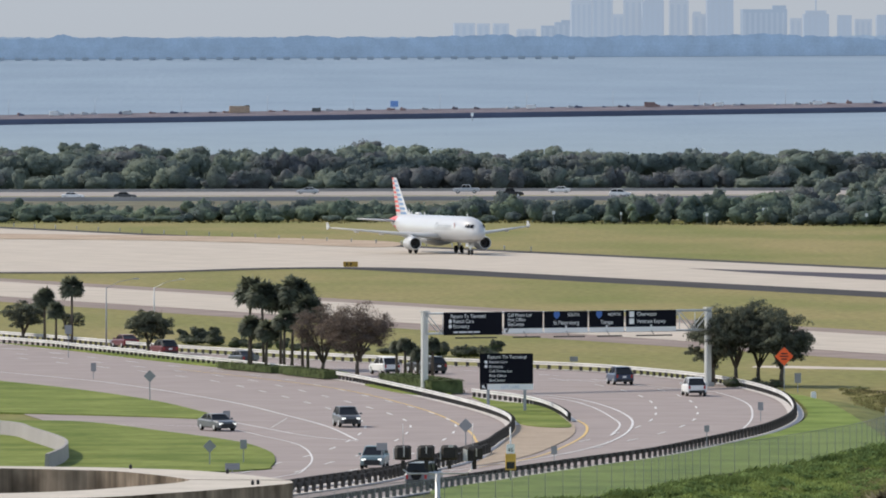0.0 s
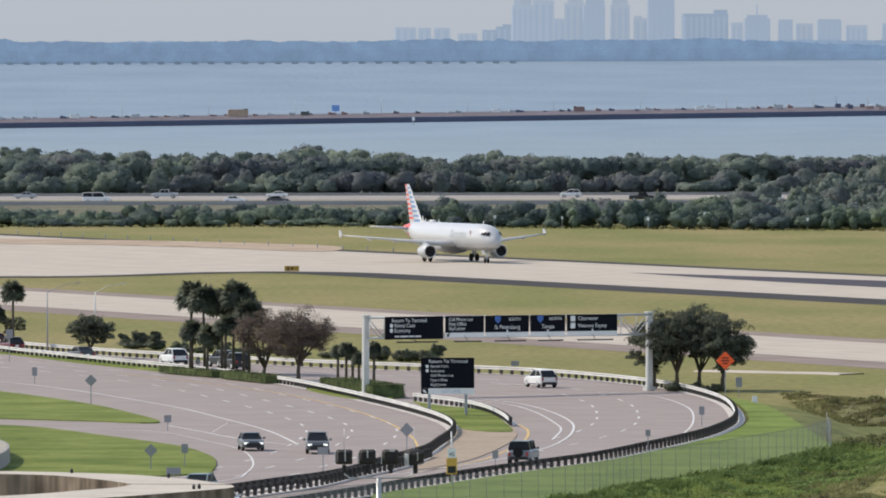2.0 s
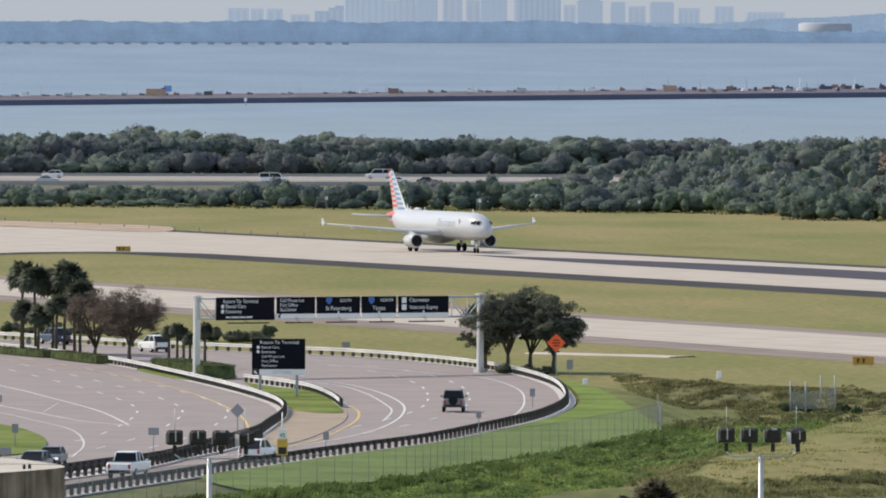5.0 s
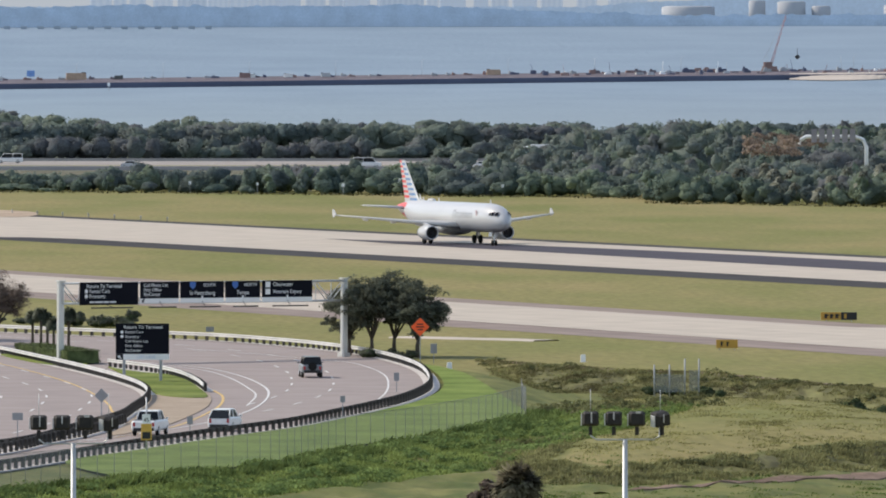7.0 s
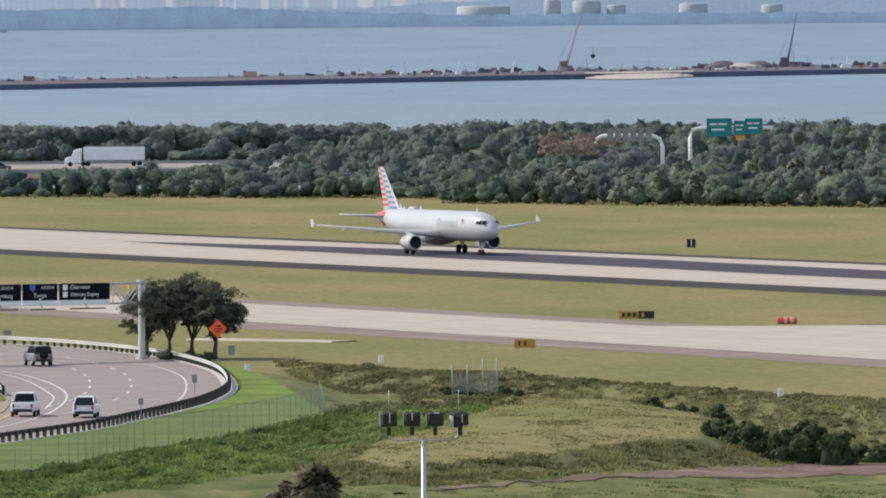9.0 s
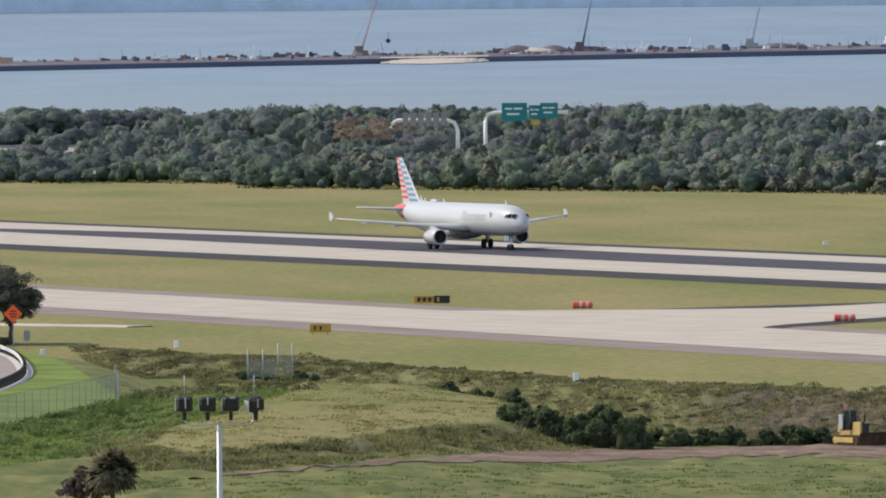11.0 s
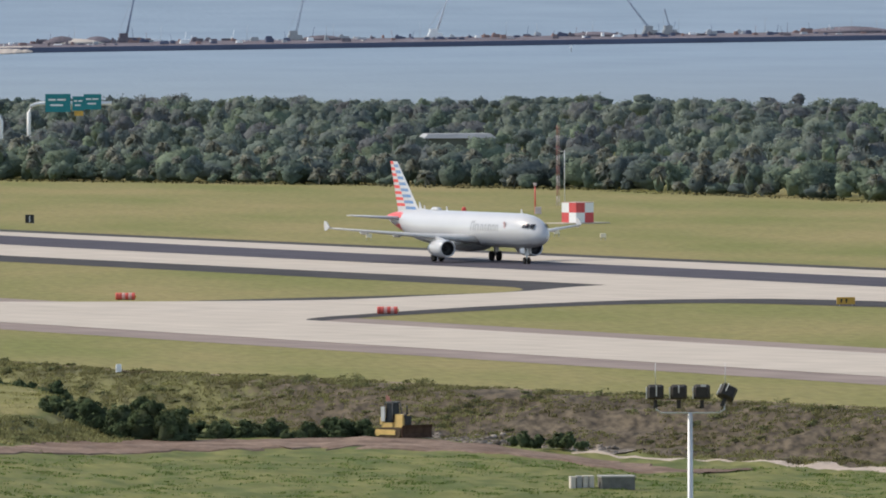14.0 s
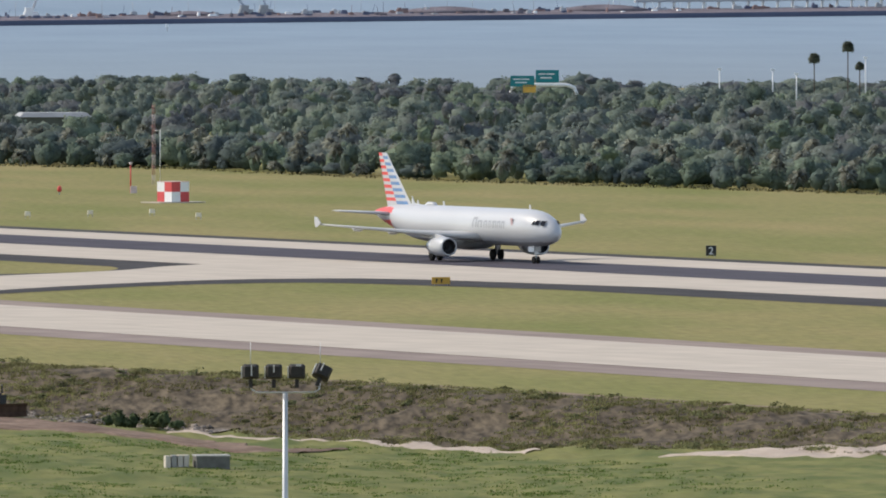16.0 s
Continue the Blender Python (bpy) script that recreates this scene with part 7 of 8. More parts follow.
tufts("bank_weeds", "rough olive weeds on the bank", mat("bank_scrub", (0.140, 0.128, 0.068), 0.95, 0.35, 6, per=0.25, tint=(0.190, 0.195, 0.084), thin=0.4), 9000, on_bank, 0.55, 0.2, 0.08, 1.2)
tufts("slope_weeds", "rank green weeds below the fence", mat("slope_green", (0.160, 0.235, 0.070), 0.95, 0.25, 5, per=0.2, tint=(0.235, 0.30, 0.095), thin=0.4), 8000, below_fence, 0.6, 0.22, 0.09, 1.3)
def at_fence():
    y = r.uniform(735, 903)
    x = fence_x(y) + r.uniform(0.2, 3.0)
    return (x, y) if noise.noise(Vector((x / 3, y / 6, 12))) > -0.1 else (None, None)


tufts("fence_weeds", "tall rank weeds along the foot of the fence", mat("fence_green", (0.115, 0.175, 0.055), 0.95, 0.25, 4, per=0.25, tint=(0.175, 0.235, 0.080), thin=0.4), 1500, at_fence, 0.5, 0.5, 0.1, 1.3)
clumps = []
while len(clumps) < 520:
    x, y = at_fence() if r.random() < 0.25 else below_fence()
    if x is not None and noise.noise(Vector((x / 7, y / 12, 21))) > -0.1:
        k = r.uniform(0.4, 1.1)
        clumps.append((x, y, relief(x, y) + k * 0.1, k * 1.3, k, k * r.uniform(0.4, 0.75)))
V, way = foliage(clumps, 90, 0.12, rng, low=0.2)
tagged(new("weed_clumps", quads("weed_clumps", V, mat("rank_weed_leaves", (0.135, 0.200, 0.066), 0.95, 0.25, 4, per=0.25, tint=(0.205, 0.275, 0.095), thin=0.4), way)), "bushy rank green weeds on the slope below the fence", "weeds", kind="stuff")
humps = []
while len(humps) < 420:
    x, y = on_face() if r.random() < 0.5 else on_bank()
    if x is not None and noise.noise(Vector((x / 6, y / 10, 31))) > -0.05:
        k = r.uniform(0.3, 0.8)
        humps.append((x, y, relief(x, y) + k * 0.08, k * 1.4, k, k * r.uniform(0.35, 0.7)))
for i in range(90):
    x, y, k = r.uniform(37.5, 51), r.uniform(903, 926), r.uniform(0.4, 0.8)
    humps.append((x, y, relief(x, y) + k * 0.1, k * 1.4, k, k * r.uniform(0.6, 0.9)))
V, way = foliage(humps, 80, 0.11, rng, low=0.2)
tagged(new("bank_clumps", quads("bank_clumps", V, mat("bank_clump_leaves", (0.110, 0.116, 0.056), 0.95, 0.3, 5, per=0.25, tint=(0.185, 0.192, 0.088), thin=0.4), way)), "dull olive weed clumps on the bank and the mound's side", "weeds", kind="stuff")
tufts("face_weeds", "dark olive scrub on the mound's steep side", mat("face_scrub", (0.17, 0.18, 0.085), 0.95, 0.3, 4, per=0.25, tint=(0.25, 0.25, 0.115), thin=0.4), 2400, on_face, 0.55, 0.28, 0.09, 1.3)
tufts("mound_weeds", "rough olive grass on the mound", SCRUB, 1600, on_mound, 0.6, 0.16)
tufts("lawn_weeds", "uneven green grass tufts", mat("lawn_tufts", (0.115, 0.170, 0.048), 0.95, 0.25, 6, per=0.2, thin=0.4), 3600, on_lawn, 0.6, 0.16)


def draped(name, pts, width, m, label, category, z=0.06):
    """A worn strip laid on the ground; width is half its breadth, one number or one for each point."""
    ln = spline(pts, 1.0)
    b = Build()
    rows = []
    n = max(3, int((max(width) if hasattr(width, "__len__") else width) / 0.6))
    for i, p in enumerate(ln):
        wide = width
        if hasattr(width, "__len__"):
            f = i / (len(ln) - 1) * (len(width) - 1)
            k = min(int(f), len(width) - 2)
            wide = width[k] + (width[k + 1] - width[k]) * (f - k)
        lo, hi = (wide * (0.8 + 0.45 * noise.noise(p * 0.2 + Vector((0, 0, q)))) for q in (0, 5))
        s = side(ln, i)
        row = []
        for k in range(n + 1):
            q = p + s * (-lo + (lo + hi) * k / n)
            row.append((q.x, q.y, relief(q.x, q.y) + (z + 0.06 if 0 < k < n else -0.25)))
        rows.append(row)
    for u, v in zip(rows, rows[1:]):
        for k in range(n):
            b.face([u[k], u[k + 1], v[k + 1], v[k]], 0, True)
    structure(b.ob(name, m), label, category)


draped("sand_track", [(102, 845), (104.5, 841), (111.3, 830), (115.8, 820), (119.6, 808), (123, 798)], [0.5, 1.2, 1.8, 2.4, 2.6, 1.2], mat("grey_sand", (0.42, 0.35, 0.29), 0.95, 0.12, 5, 0.08), "pale sandy track along the drain", "track", 0.02)
draped("sand_track", [tuple(polar(9.4, 786).xy), tuple(polar(9.8, 782).xy), tuple(polar(10.2, 778).xy), tuple(polar(10.9, 774).xy)], [0.8, 4, 8, 10], mat("grey_sand", (0.42, 0.35, 0.29), 0.95, 0.12, 5, 0.08), "grey sandy patch", "track", 0.02)
draped("dirt_track", [(36, 775), (45, 790), (54, 806), (63, 822), (72, 838), (81, 841), (89, 838), (96, 827), (103, 814), (109, 808)], [1, 1.2, 1.5, 2.5, 7, 12, 12, 10, 8, 5], mat("reddish_soil", (0.165, 0.112, 0.085), 0.95, 0.3, 5, 0.22, tint=(0.20, 0.145, 0.11)), "reddish-brown dirt track past the dozer", "track", 0.035)
draped("mud_bed", [on_crest(5.6 + 0.2 * i, 32 + math.sin(i)) for i in range(9)], 2.6, mat("pale_drain_mud", (0.08, 0.068, 0.055), 0.9, 0.4, 1.2, 0.4, tint=(0.20, 0.175, 0.15)), "churned pale mud in the drain bottom", "mud", 0.05)
clods = []
for i in range(330):
    q = Vector(on_crest(r.uniform(5.9, 7.1), r.uniform(25, 36)))
    k = r.uniform(0.1, 0.3)
    clods.append((q.x, q.y, relief(q.x, q.y) + k * 0.3, k * 1.3, k, k * 0.7))
tagged(new("mud_clods", soft_mesh("mud_clods", *rugged(clods, rng, 5, 7, 0.3), mat("dry_mud_clods", (0.13, 0.105, 0.085), 0.95, 0.4, 0.8, per=0.4, tint=(0.27, 0.235, 0.20)))), "churned dry mud clods at the foot of the bank", "mud", kind="stuff")
draped("bank_path", [on_crest(2.2 + 0.25 * i, -3 + 1.5 * math.sin(i * 0.7)) for i in range(35)], 1.8, mat("grey_path_soil", (0.21, 0.16, 0.12), 0.95, 0.2, 4), "worn soil path on top of the bank", "track", -0.02)
draped("pale_strip", [(32, 1122), (36, 1118), (40, 1115), (46, 1109)], 3.0, SAND, "pale sandy strip behind the oaks", "track", 0.05)


def make_dozer(x, y):
    t = thing("bulldozer", "yellow crawler bulldozer with a dark blade standing on the dirt track", "bulldozer", flat(x, y, relief(x, y) + 0.1, -52) @ Matrix.Scale(0.92, 4))
    for s in (-0.85, 0.85):
        b = Build()
        ring = []
        for i in range(24):
            a = 2 * math.pi * i / 24
            ring.append((max(-1.1, min(1.1, 1.9 * math.cos(a))) + 0.42 * math.cos(a), 0.45 + 0.45 * math.sin(a)))
        b.loft([[(u, s + q, w) for u, w in ring] for q in (-0.25, 0.25)], smooth=False)
        tr = b.ob("track", mat("muddy_track", (0.10, 0.075, 0.05), 0.9, 0.3, 0.3), t)
        b = Build()
        b.box((0, s - 0.27, 0.5), (1.9, 0.05, 0.42), cham=0.02), b.tube([(-1.15, s - 0.29, 0.45), (-1.15, s - 0.24, 0.45)], 0.3, 12)
        b.ob("track_frame", mat("sunned_yellow", (0.66, 0.45, 0.15)), tr)
    b = Build()
    b.box((0.62, 0, 1.42), (1.3, 0.9, 1.05), cham=0.16, taper=0.9), b.box((-0.6, 0, 1.0), (1.4, 1.1, 0.5), cham=0.1), b.box((-1.25, 0, 1.4), (0.5, 1.2, 0.6), cham=0.12)
    b.ob("body", mat("sunned_yellow", (0.66, 0.45, 0.15), 0.6, 0.15, 0.7), t)
    b = Build()
    b.box((1.3, 0, 1.42), (0.1, 0.78, 0.86), cham=0.03)
    for q in (-0.24, -0.08, 0.08, 0.24):
        b.box((1.36, 0, 1.42 + q), (0.05, 0.66, 0.06))
    b.ob("grille", DARK, t)
    b = Build()
    b.box((-1.05, -0.58, 1.95), (0.5, 0.1, 1.2), cham=0.04, taper=0.95)
    b.ob("side_panel", mat("cab_pale", (0.5, 0.52, 0.5)), t)
    b = Build()
    b.box((-0.5, 0, 2.1), (0.95, 1.0, 1.6), cham=0.1, taper=0.8)
    cab = b.ob("cab", GLASS, t)
    b = Build()
    b.box((-0.5, 0, 2.92), (0.95, 1.0, 0.12), cham=0.12)
    for u in (-1.15, 0.05):
        for v in (-0.62, 0.62):
            b.tube([(u, v * 0.9, 1.4), (u * 0.75 - 0.12, v * 0.72, 2.9)], 0.05, 5)
    b.ob("cab_frame", mat("cab_dark", (0.09, 0.09, 0.085), 0.7, 0.2, 0.5), cab)
    b = Build()
    b.tube([(0.9, 0.3, 1.7), (0.9, 0.3, 2.5), (0.85, 0.3, 2.7)], 0.07, 8), b.tube([(1.2, -0.2, 1.7), (1.2, -0.2, 2.0)], 0.14, 8)
    b.ob("exhaust", DARK, t)
    b = Build()
    b.loft([[(2.35 + u, v, w) for u, w in ((0.0, 0.05), (-0.12, 0.45), (-0.08, 0.9), (0.1, 1.15), (0.16, 1.15), (0.02, 0.9), (-0.02, 0.45), (0.1, 0.05))] for v in (-1.7, 1.7)], smooth=False)
    for v in (-0.9, 0.9):
        b.tube([(2.3, v, 0.4), (0.8, v * 0.95, 0.55)], 0.09, 6)
    b.ob("blade", mat("rusty_blade", (0.075, 0.045, 0.032), 0.9, 0.3, 0.5), t)
    b = Build()
    b.face([(-1.2, 0, 2.9), (-1.0, 0.3, 3.0), (-0.9, 0, 3.4), (-1.15, -0.2, 3.45)])
    b.tube([(-1.1, 0, 2.8), (-1.1, 0, 3.5)], 0.025, 5)
    b.ob("flag", mat("faded_flag", (0.75, 0.35, 0.28)), t)


make_dozer(89.2, 850)
for i in range(4):
    x, y = 91.7 + 0.42 * i, 760
    b = Build()
    b.box((x, y, relief(x, y) + 0.4), (0.36, 1.1, 0.8), cham=0.04)
    tagged(b.ob("concrete_block", CLEAN_CONCRETE if i != 1 else mat("grey_block", (0.3, 0.29, 0.27))), "small concrete block in a row on the grass", "concrete block", "concrete blocks")
b = Build()
b.box((94.7, 760, relief(94.7, 760) + 0.4), (2.3, 2.2, 0.85), cham=0.06)
b.box((94.7, 760, relief(94.7, 760) + 0.87), (2.4, 2.3, 0.09), 1, cham=0.06)
tagged(b.ob("concrete_vault", [mat("dark_vault", (0.15, 0.145, 0.13), 0.9, 0.25, 0.6), mat("vault_lid", (0.34, 0.33, 0.30), 0.9, 0.15, 0.8)]), "low grey concrete vault box with a lid on the grass", "concrete vault")
# lamp posts by the parkway and the far highway
for x, y, h, m in ((-35.7, 1197, 6.5, GREY), (-33, 1290, 4.5, STEEL)):
    t = thing("street_lamp", "thin grey street lamp beside the parkway", "street lamp", flat(x, y, 0), "parkway lamps")
    b = Build()
    b.tube([(0, 0, 0), (0, 0, h)], [0.1, 0.06], 8)
    b.tube([(0, 0, h - 0.1), (1.4, 0, h + 0.6), (3.0, 0, h + 0.9)], 0.035, 6)
    b.ob("pole", m, t)
    b = Build()
    b.box((3.2, 0, h + 0.9), (0.6, 0.22, 0.12), cham=0.04)
    b.ob("lamp_head", m, t)
for bearing, d, top in ((9.68, 2480, 9.6), (10.07, 2480, 8.6), (9.95, 2600, 8.4), (10.42, 2500, 12)):
    p = polar(bearing, d)
    b = Build()
    b.tube([p, p + Vector((0, 0, top))], [0.16, 0.12], 6), b.box((p.x, p.y, top), (0.9, 0.4, 0.35), cham=0.06)
    tagged(b.ob("street_lamp", WHITE), "white highway lamp post above the wood", "street lamp", "highway lamps")
for bearing, d, top, sp, sd in ((10.16, 2450, 13.4, 1.5, 1), (10.33, 2455, 15.9, 1.6, 2), (10.39, 2460, 11.4, 1.2, 3)):
    palm("tall_palm", "tall thin palm standing above the wood", Matrix.Translation(polar(bearing, d)), top, 110 + sd, sp, "tall palms")


def sign_arch(bearing0, bearing1, d, top, leg_left, label, boards):
    """White tubular highway sign support with its boards."""
    p, q = polar(bearing0, d), polar(bearing1, d)
    t = thing("highway_sign", label, "highway sign", Matrix.Translation(p) @ pose(0, 0, 0, 0, 0, -bearing0), "highway signs")
    w = (q - p).length
    b = Build()
    if leg_left:
        b.tube([(0, 0, 0), (0, 0, top - 1.6), (0.5, 0, top - 0.4), (1.8, 0, top), (w, 0, top)], 0.36, 8)
    else:
        b.tube([(w, 0, 0), (w, 0, top - 1.9), (w - 0.6, 0, top - 0.5), (w - 2.0, 0, top), (1.2, 0, top), (0.3, 0, top - 0.6), (0, 0, top - 1.4)], 0.36, 8)
    b.ob("arch", WHITE, t)
    for x, z, ww, hh, m in boards:
        s = panel(t, "sign_board", ww, hh, pose(x, -0.5, z), m)
        if m is GREENSIGN:
            bars(s, -ww * 0.38, hh * 0.18, (ww * 0.3, ww * 0.34), hh * 0.1), bars(s, -ww * 0.3, -hh * 0.12, (ww * 0.5,), hh * 0.1)


back = mat("sign_back_brown", (0.30, 0.28, 0.29), 0.8, 0.1, 2)
sign_arch(3.65, 3.99, 2060, 9.9, False, "white tubular sign arch seen from behind above the wood", [(6.2 + 1.4 * (i - 2.5), 10.1, 1.05, 2.5, back) for i in range(6)])
sign_arch(4.13, 4.55, 2060, 11.2, True, "green highway direction signs on a white tubular arm", [(5.3, 11.3, 4.6, 3.3, GREENSIGN), (9.0, 11.2, 2.1, 2.6, GREENSIGN), (11.6, 11.5, 3.2, 2.8, GREENSIGN), (9.1, 9.4, 1.6, 0.9, YELLOW)])
sign_arch(8.62, 8.96, 2080, 10.3, False, "green highway direction signs above the wood", [(2.2, 11.0, 4.4, 2.0, GREENSIGN), (6.8, 11.9, 4.3, 2.3, GREENSIGN), (3.5, 9.6, 2.4, 1.4, YELLOW)])
b = Build()
p = polar(6.3, 2010)
b.box((p.x, p.y, 2.7), (12.5, 8, 5.4)), b.box((p.x, p.y, 5.75), (13.2, 9, 0.8), 1, cham=0.2, taper=0.86)
tagged(b.ob("low_shed", [mat("shed_wall", (0.11, 0.12, 0.105), 0.9, 0.1, 2), mat("shed_roof", (0.36, 0.36, 0.36), 0.7, 0.1, 3)]), "low pale-roofed shed hidden in the wood", "shed")

# ---- vehicles ----


def loft_box(b, secs, mi=0, smooth=False):
    """Skin over eight-cornered sections (x, half width, z low, z high, corner)."""
    rings = []
    for x, w, z0, z1, c in secs:
        c = min(c, (z1 - z0) * 0.45, w * 0.45)
        rings.append([(x, -w + c, z0), (x, w - c, z0), (x, w, z0 + c), (x, w, z1 - c), (x, w - c, z1), (x, -w + c, z1), (x, -w, z1 - c), (x, -w, z0 + c)])
    b.loft(rings, mi, smooth=smooth)


def paint(name, c):
    return mat(name, c, 0.4, 0.04, 2, coat=0.2)


KINDS = {
    "sedan": dict(L=4.7, w=0.90, bonnet=0.92, roof=1.42, screen=(0.95, 0.25), back=(-1.9, -1.0), boot=0.98, clear=0.25),
    "suv": dict(L=4.6, w=0.93, bonnet=1.04, roof=1.70, screen=(1.2, 0.25), back=(-2.28, -1.5), boot=1.12, clear=0.30),
    "jeep": dict(L=4.6, w=0.93, bonnet=1.18, roof=1.86, screen=(0.75, 0.55), back=(-2.05, -1.95), boot=1.15, clear=0.42),
    "pickup": dict(L=5.7, w=1.0, bonnet=1.18, roof=1.9, screen=(1.2, 0.7), back=(-0.95, -0.75), boot=1.2, clear=0.4),
    "van": dict(L=5.9, w=1.0, bonnet=1.15, roof=2.1, screen=(1.9, 1.15), back=(-2.9, -2.75), boot=1.2, clear=0.3),
}


def make_car(kind, body, label, name, lights=True, open_bed=False, roof_mat=None):
    k = KINDS[kind]
    L, w, zb, zr, cl = k["L"] / 2, k["w"], k["bonnet"], k["roof"], k["clear"]
    t = thing(name, label, {"sedan": "car", "suv": "car", "jeep": "car", "pickup": "pickup truck", "van": "van"}[kind], pose(0, 0, 0), "parkway traffic")
    b = Build()
    s0, s1 = k["screen"]
    b0, b1 = k["back"]
    loft_box(b, [(L, w * 0.82, cl + 0.12, zb - 0.28, 0.08), (L - 0.12, w * 0.93, cl, zb - 0.12, 0.1), (L - 0.7, w, cl, zb - 0.03, 0.12), (s0, w, cl, zb, 0.12), (b0 + 0.3, w, cl, max(zb, k["boot"]), 0.12), (-L + 0.15, w * 0.97, cl, k["boot"], 0.12), (-L, w * 0.88, cl + 0.1, k["boot"] - 0.15, 0.1)])
    bo = b.ob("body", body, t)
    b = Build()
    base = zb - 0.04
    loft_box(b, [(s0, w * 0.86, base, base + 0.06, 0.02), (s1, w * 0.74, base, zr - 0.05, 0.1), (b1, w * 0.74, base, zr - 0.06, 0.1), (b0, w * 0.84, base, base + 0.08, 0.02)])
    b.ob("glasshouse", GLASS, t)
    b = Build()
    loft_box(b, [(s1 + 0.12, w * 0.62, zr - 0.09, zr - 0.03, 0.02), (s1 - 0.1, w * 0.72, zr - 0.1, zr, 0.04), (b1 + 0.1, w * 0.72, zr - 0.1, zr - 0.01, 0.04), (b1 - 0.12, w * 0.62, zr - 0.1, zr - 0.04, 0.02)])
    b.ob("roof", roof_mat or body, t)
    for u, v in ((s0 - 0.02, s1), (0.5 * (s1 + b1), 0.5 * (s1 + b1)), (b0 + 0.02, b1)):
        for sg in (-1, 1):
            b = Build()
            b.tube([(u, sg * w * 0.87, base), (v, sg * w * 0.74, zr - 0.06)], 0.05, 5)
            b.ob("pillar", roof_mat or body, t)
    if open_bed:
        b = Build()
        b.box((-1.9, 0, 1.18), (1.6, w * 1.7, 0.1))
        b.ob("load_bed", DARK, t)
    ax = L * 0.62
    for x in (ax, -ax):
        for sg in (-1, 1):
            wr = 0.34 if kind in ("sedan",) else 0.39
            wb = Build()
            y = sg * (w - 0.12)
            wb.tube([(x, y - 0.12, wr), (x, y - 0.09, wr), (x, y + 0.09, wr), (x, y + 0.12, wr)], [wr * 0.85, wr, wr, wr * 0.85], 16)
            wo = wb.ob("wheel", RUBBERTYRE, t)
            rb = Build()
            rb.tube([(x, y + sg * 0.115, wr), (x, y + sg * 0.135, wr)], wr * 0.58, 10)
            rb.ob("rim", STEEL, wo)
    hl = mat("lit_headlamp", (0.9, 0.9, 0.88), 0.3, 0.02, 1, glow=(1, 0.97, 0.9, 0.9)) if lights else mat("clear_lamp", (0.6, 0.6, 0.6), 0.2)
    for sg in (-1, 1):
        b = Build()
        b.box((L - 0.06, sg * w * 0.66, zb - 0.3), (0.14, 0.34, 0.15), cham=0.03)
        b.ob("headlight", hl, t)
        b = Build()
        b.box((-L + 0.05, sg * w * 0.74, k["boot"] - 0.3), (0.12, 0.22, 0.3), cham=0.03)
        b.ob("tail_light", mat("tail_lamp_red", (0.35, 0.02, 0.02), 0.3), t)
        b = Build()
        b.box((s0 - 0.2, sg * (w + 0.1), zb + 0.08), (0.14, 0.2, 0.15), cham=0.03)
        b.ob("mirror", body, t)
    b = Build()
    b.box((L - 0.02, 0, cl + 0.22), (0.1, w * 1.3, 0.36), cham=0.03)
    b.ob("grille", DARK, t)
    b = Build()
    b.box((-L + 0.02, 0, cl + 0.12), (0.12, w * 1.6, 0.24), cham=0.03)
    b.ob("bumper", DARK, t)
    b = Build()
    b.box((-L - 0.01, 0, k["boot"] - 0.35), (0.03, 0.34, 0.17))
    b.ob("plate_bar", WHITE, t)
    if kind == "jeep":
        b = Build()
        b.tube([(-L - 0.18, 0, 1.0), (-L + 0.02, 0, 1.0)], 0.38, 16)
        b.ob("spare_wheel", RUBBERTYRE, t)
    return t


def drive(pts, lead=18.0):
    """Rows for a vehicle on a line of (seconds, x, y): smooth between, straight on before and after."""
    def where(t):
        if t <= pts[0][0]:
            (t0, x0, y0), (t1, x1, y1) = pts[0], pts[1]
        elif t >= pts[-1][0]:
            (t0, x0, y0), (t1, x1, y1) = pts[-2], pts[-1]
        else:
            i = max(j for j in range(len(pts) - 1) if pts[j][0] <= t)
            P = [pts[max(i - 1, 0)], pts[i], pts[i + 1], pts[min(i + 2, len(pts) - 1)]]
            (ta, xa, ya), (tb, xb, yb), (tc, xc, yc), (td, xd, yd) = P
            h = tc - tb
            u = (t - tb) / h
            out = []
            for a, b, c, d in ((xa, xb, xc, xd), (ya, yb, yc, yd)):
                m0 = (c - a) / (tc - ta) * h if tc > ta else c - b
                m1 = (d - b) / (td - tb) * h if td > tb else c - b
                out.append((2 * u ** 3 - 3 * u ** 2 + 1) * b + (u ** 3 - 2 * u ** 2 + u) * m0 + (-2 * u ** 3 + 3 * u ** 2) * c + (u ** 3 - u ** 2) * m1)
            return out
        f = (t - t0) / (t1 - t0)
        return [x0 + (x1 - x0) * f, y0 + (y1 - y0) * f]
    rows = []
    for i in range(33):
        t = 0.5 * i
        x, y = where(t)
        xa, ya = where(t - 0.2)
        xb, yb = where(t + 0.2)
        rows.append((t, pose(x, y, 0.08, 0, 0, math.degrees(math.atan2(yb - ya, xb - xa)))))
    return rows


